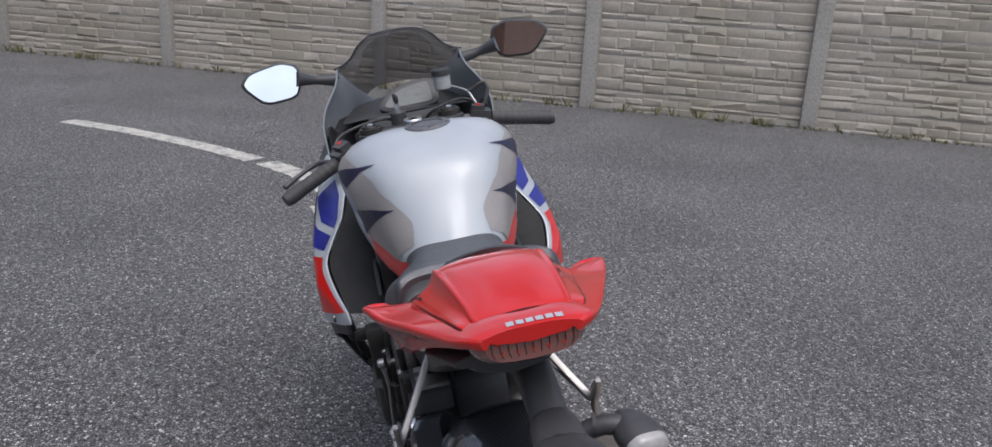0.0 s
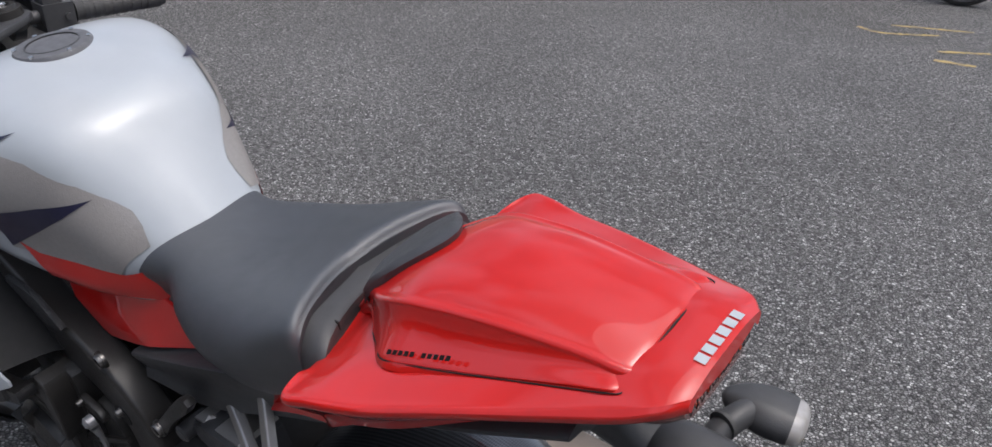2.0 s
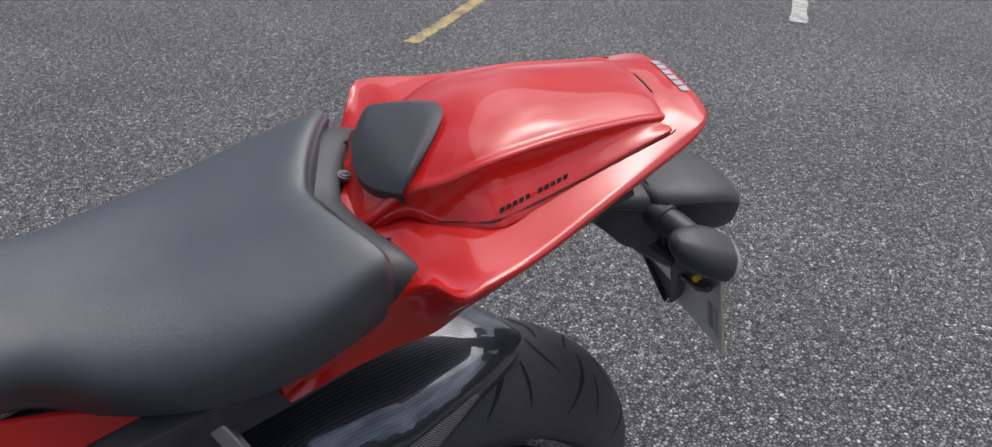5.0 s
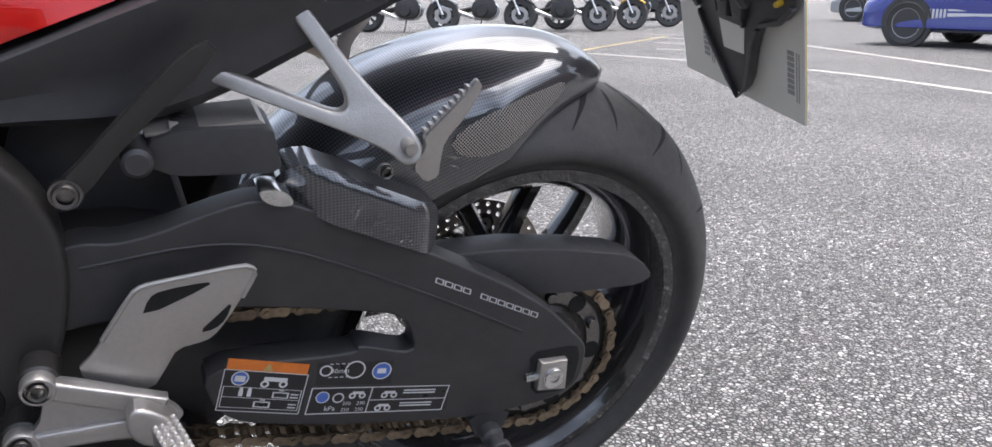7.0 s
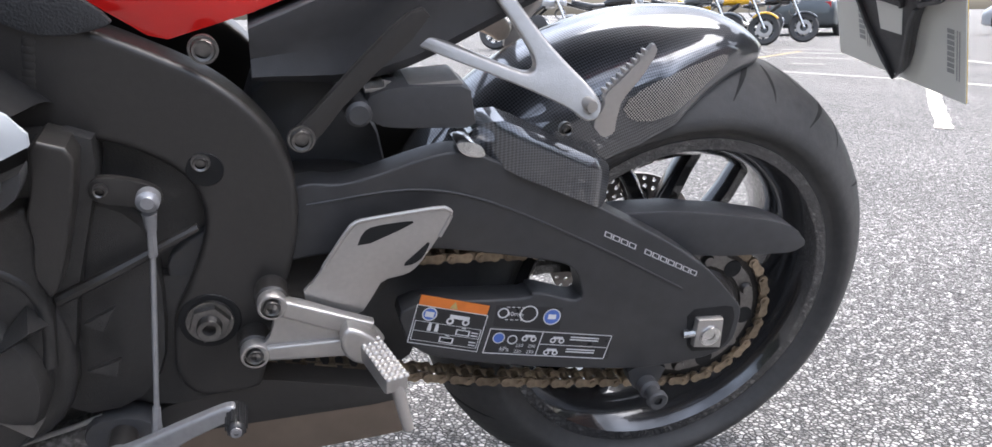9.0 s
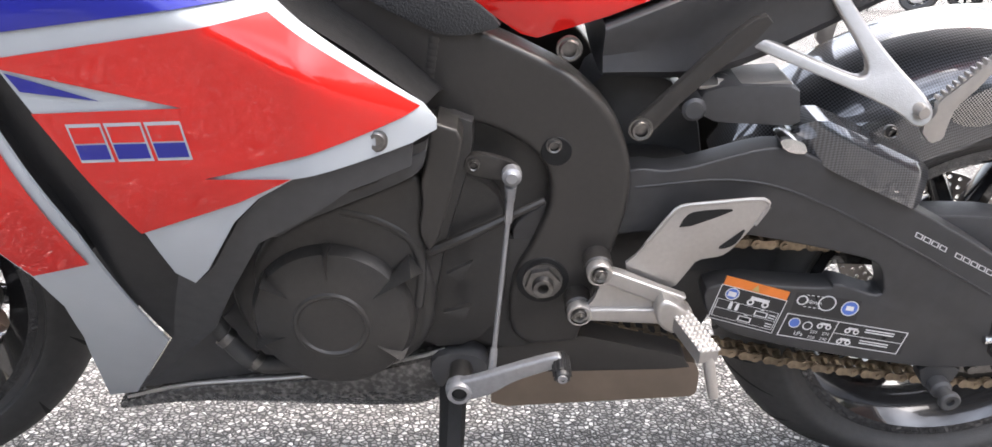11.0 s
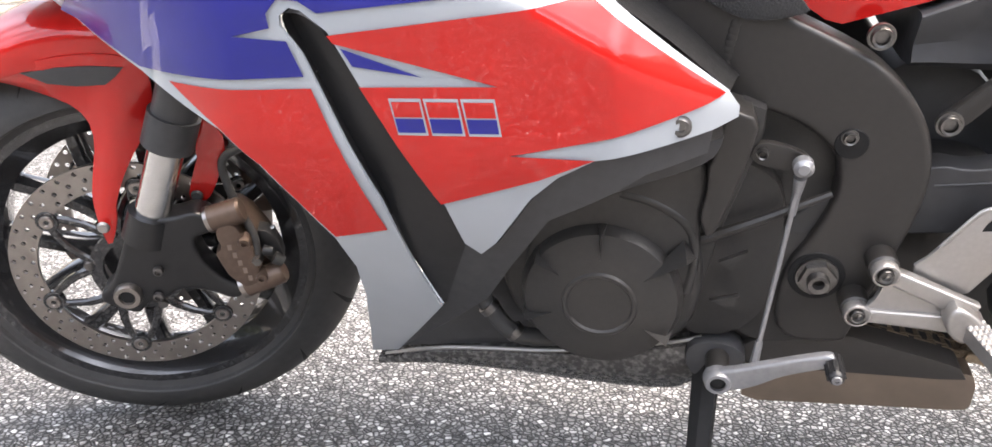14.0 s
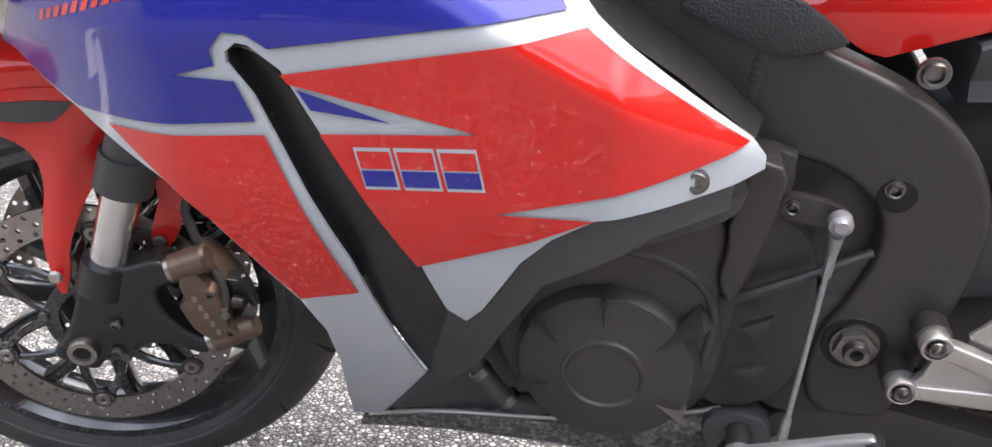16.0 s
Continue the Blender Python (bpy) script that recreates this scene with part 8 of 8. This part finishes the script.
def car(m, paint, label, length, wide, high, wheel_r, tail=False, stripes=False):
    """A parked car, its nose to -x."""
    root = new("car")
    root.matrix_world = m
    tagged(root, label, "car")
    h, w = length / 2, wide / 2
    rows = [(-h, [(0, 0.60), (w * 0.5, 0.59), (w * 0.74, 0.52), (w * 0.76, 0.36), (w * 0.68, 0.26), (0, 0.25)]),
            (-h + 0.12, [(0, 0.70), (w * 0.6, 0.69), (w * 0.9, 0.56), (w * 0.94, 0.34), (w * 0.86, 0.22), (0, 0.2)]),
            (-h + 0.85, [(0, 0.93), (w * 0.7, 0.91), (w * 0.96, 0.76), (w, 0.40), (w * 0.93, 0.2), (0, 0.18)]),
            (h - 0.8, [(0, 0.98), (w * 0.7, 0.97), (w * 0.97, 0.84), (w, 0.42), (w * 0.93, 0.2), (0, 0.18)]),
            (h - 0.12, [(0, 0.96), (w * 0.65, 0.95), (w * 0.93, 0.82), (w * 0.96, 0.42), (w * 0.86, 0.26), (0, 0.24)]),
            (h, [(0, 0.86), (w * 0.5, 0.85), (w * 0.8, 0.75), (w * 0.82, 0.45), (w * 0.7, 0.32), (0, 0.3)])]
    part("body", loft(rows, 5, 3), paint, root)
    top = [(-h + 0.80, [(0, 0.90), (w * 0.5, 0.90), (w * 0.8, 0.88), (w * 0.82, 0.86), (0, 0.86)]),
           (-h + 1.45, [(0, high - 0.02), (w * 0.5, high - 0.04), (w * 0.74, high - 0.14), (w * 0.9, 0.88), (0, 0.86)]),
           (h - 0.75, [(0, high), (w * 0.5, high - 0.02), (w * 0.74, high - 0.12), (w * 0.9, 0.9), (0, 0.86)]),
           (h - 0.15, [(0, 0.98), (w * 0.5, 0.97), (w * 0.75, 0.94), (w * 0.85, 0.9), (0, 0.86)])]
    part("cabin", loft(top, 5, 3), CARGLASS, root, "dark glass cabin")
    part("roof", loft([(-h + 1.35, [(0, high - 0.03), (w * 0.45, high - 0.05), (w * 0.7, high - 0.13), (0, high - 0.15)]),
                       (h - 0.6, [(0, high + 0.012), (w * 0.5, high - 0.008), (w * 0.74, high - 0.1), (0, high - 0.15)])], 3, 3), paint, root)
    for s in (-1, 1):
        for x in (-h + 0.72, h - 0.68):
            part("wheel_arch", lathe([(0, -0.02), (wheel_r * 1.16, -0.02), (wheel_r * 1.16, 0.02), (0, 0.02)], (x, s * (w - 0.012), wheel_r + 0.01), 36), BLACK, root)
            road_wheel(root, x, s * (w - 0.07), wheel_r, 0.19, s, CARRIM, 10)
        part("sill", box(-h + 1.1, h - 1.05, s * (w - 0.03) - 0.02, s * (w - 0.03) + 0.02, 0.2, 0.27, 0.008), BLACK, root)
        part("door_gap", box(-h + 1.35, -h + 1.358, s * w * 0.99 - 0.006, s * w * 0.99 + 0.006, 0.3, 0.85, 0), GROOVE, root)
        part("headlamp", moved(lathe([(0, -0.03), (0.09, -0.02), (0.1, 0.03), (0, 0.03)], HUB, 20), Matrix.Translation((-h + 0.16, s * w * 0.66, 0.6)) @ pose(0, 0, 0, 0, 0, -80)), material("lamp_glass", (0.7, 0.72, 0.75), 0.1, 0, coat=1.0) if "lamp_glass" not in bpy.data.materials else bpy.data.materials["lamp_glass"], root)
        part("rear_lamp", box(h - 0.1, h - 0.005, s * w * 0.76 - 0.07, s * w * 0.76 + 0.07, 0.62, 0.84, 0.01), CARLAMP, root)
        if stripes:
            part("side_stripe", box(-h + 1.25, h - 1.1, s * w - 0.006, s * w + 0.006, 0.36, 0.44, 0.002), INK, root, "white stripe")
            part("side_stripe", box(-h + 1.25, h - 1.1, s * w - 0.006, s * w + 0.006, 0.465, 0.49, 0.002), INK, root, "white stripe")
            for k in range(5):
                part("stripe_bar", box(-h + 1.0 + 0.05 * k, -h + 1.03 + 0.05 * k, s * w - 0.008, s * w + 0.006, 0.36, 0.49, 0.002), INK, root)
    return root


def heading(x, y, dx, dy):
    """A vehicle's place with its nose (-x) along (dx, dy)."""
    return Matrix.Translation((x, y, 0.001)) @ Matrix.Rotation(math.atan2(-dy, -dx), 4, "Z")


# the wheel at the nose on the near side stands at the place named
NOSE = Vector((-0.23, 0.97, 0)).normalized()
NEAR = Vector((-0.97, -0.23, 0)).normalized()
at = Vector((9.35, 7.55, 0)) - NOSE * (1.8 - 0.72) - NEAR * (0.81 - 0.07)
car(heading(at.x, at.y, NOSE.x, NOSE.y), CARBLUE, "small blue hatchback with white side stripes, parked", 3.6, 1.62, 1.45, 0.3, stripes=True)
at = Vector((16.6, 15.6, 0)) - NOSE * (2.1 - 0.72) - NEAR * 0.8
car(heading(at.x, at.y, NOSE.x, NOSE.y), CARSILVER, "silver car parked beyond the marked bays", 4.2, 1.75, 1.6, 0.33)
car(heading(14.3, 19.6, 0.75, 0.66), CARGREY, "dark grey car parked behind the motorcycles", 4.3, 1.8, 1.65, 0.35)


def parked_bike(m, paint, label):
    """An upright road motorcycle, its front to -x, the front wheel's foot at the origin."""
    root = new("parked_motorcycle")
    root.matrix_world = m @ Matrix.Translation((0, 0, -0.004)) @ pose(0, 0, 0, 8)
    tagged(root, label, "motorcycle", "parked motorcycles")
    road_wheel(root, 0, 0, 0.3, 0.12, -1, RIM, 8, "front_wheel")
    road_wheel(root, 1.42, 0, 0.31, 0.17, -1, RIM, 8, "rear_wheel")
    for s in (-1, 1):
        part("brake_disc", lathe([(0.08, s * 0.07), (0.15, s * 0.07), (0.15, s * 0.075), (0.08, s * 0.075)], (0, 0, 0.3), 32, True), DISC, root)
        part("fork_leg", tube([(0, s * 0.1, 0.3), (0.14, s * 0.1, 0.62), (0.27, s * 0.1, 0.92)], [0.028, 0.024, 0.028], 12), STEEL, root)
        part("swingarm", tube([(0.85, s * 0.1, 0.42), (1.42, s * 0.11, 0.31)], [0.035, 0.025], 10), FRAME, root)
        part("handlebar", tube([(0.27, 0, 0.98), (0.27, s * 0.2, 1.03), (0.36, s * 0.36, 1.0)], 0.014, 10, 4), BLACK, root)
        part("mirror", tube([(0.25, s * 0.3, 1.03), (0.22, s * 0.34, 1.16), (0.23, s * 0.40, 1.18)], [0.007, 0.007, 0.035], 10), BLACK, root)
        part("frame_rail", tube([(0.3, s * 0.06, 0.86), (0.55, s * 0.15, 0.72), (0.85, s * 0.13, 0.45)], 0.026, 10, 4), FRAME, root)
        part("header_pipe", tube([(0.5, s * 0.08, 0.55), (0.4, s * 0.09, 0.42), (0.5, s * 0.07, 0.25), (0.85, s * 0.07, 0.24)], 0.02, 10, 4), STEEL, root)
    # made-up black ring between the fork legs, below the headlamp and no part of it
    part("lamp_ring", lathe([(0.09, -0.06), (0.1, -0.06), (0.1, 0.06), (0.09, 0.06)], (0.2, 0, 0.64), 20, True), BLACK, root)
    fender(140, 45, lambda t: 0.335, lambda t: 0.075, lambda t: 0.02, 0.003, Matrix.Translation((0, 0, 0.3)), paint, "mudguard", root, "", 14, 9)
    part("engine", merge(plate(rounded([(0.45, 0.6), (0.75, 0.62), (0.9, 0.45), (0.85, 0.24), (0.5, 0.22), (0.42, 0.35)]), -0.17, 0.17, 0.03), lathe([(0, -0.22), (0.09, -0.22), (0.1, -0.2), (0.1, 0.2), (0.09, 0.22), (0, 0.22)], (0.68, 0, 0.36), 28)), ENGINE, root, "dark cast engine")
    part("fuel_tank", loft([(0.3, [(0, 0.93), (0.08, 0.92), (0.13, 0.86), (0.1, 0.78), (0, 0.77)]), (0.45, [(0, 0.99), (0.11, 0.97), (0.18, 0.88), (0.15, 0.76), (0, 0.75)]), (0.68, [(0, 0.94), (0.1, 0.92), (0.15, 0.84), (0.12, 0.76), (0, 0.75)]), (0.82, [(0, 0.84), (0.07, 0.83), (0.1, 0.8), (0.08, 0.76), (0, 0.75)])], 5, 3), paint, root, "painted fuel tank")
    part("seat", loft([(0.78, [(0, 0.83), (0.09, 0.82), (0.12, 0.78), (0.1, 0.75), (0, 0.75)]), (1.05, [(0, 0.82), (0.13, 0.81), (0.15, 0.77), (0.12, 0.74), (0, 0.74)]), (1.4, [(0, 0.91), (0.1, 0.9), (0.12, 0.86), (0.09, 0.82), (0, 0.82)])], 5, 3), SEAT, root, "black seat")
    part("tail_piece", loft([(1.0, [(0, 0.75), (0.1, 0.75), (0.13, 0.72), (0.1, 0.66), (0, 0.65)]), (1.62, [(0, 0.88), (0.06, 0.87), (0.08, 0.85), (0.06, 0.82), (0, 0.82)])], 4, 3), paint, root)
    part("headlamp", moved(lathe([(0, -0.07), (0.07, -0.065), (0.09, -0.04), (0.09, 0.0), (0.05, 0.06), (0, 0.07)], HUB, 28), Matrix.Translation((0.16, 0, 0.88)) @ pose(0, 0, 0, 0, 0, -90)), bpy.data.materials["lamp_glass"], root, "round headlamp")
    part("silencer", tube([(0.85, 0.14, 0.25), (1.1, 0.18, 0.33), (1.5, 0.2, 0.46)], [0.03, 0.05, 0.05], 16), STEEL, root)
    part("side_stand", tube([(0.72, -0.14, 0.25), (0.78, -0.24, 0.035)], 0.012, 8), BLACK, root)
    return root


for (x, y), paint, label in (((6.3, 13.4), GLOSS, "black road motorcycle parked in a row"), ((7.75, 13.1), CARGREY, "dark grey road motorcycle parked in a row"),
                             ((8.75, 13.5), YELLOWPAINT, "yellow and black road motorcycle parked in a row"), ((10.3, 14.5), GLOSS, "black road motorcycle parked in a row"),
                             ((5.0, 13.9), CARSILVER, "silver and black road motorcycle parked in a row")):
    parked_bike(heading(x, y, 0.86, -0.5), paint, label)
parked_bike(heading(-0.95, 7.07, 1, 0.1), CARGREY, "dark grey motorcycle parked on its stand beyond yellow marks")
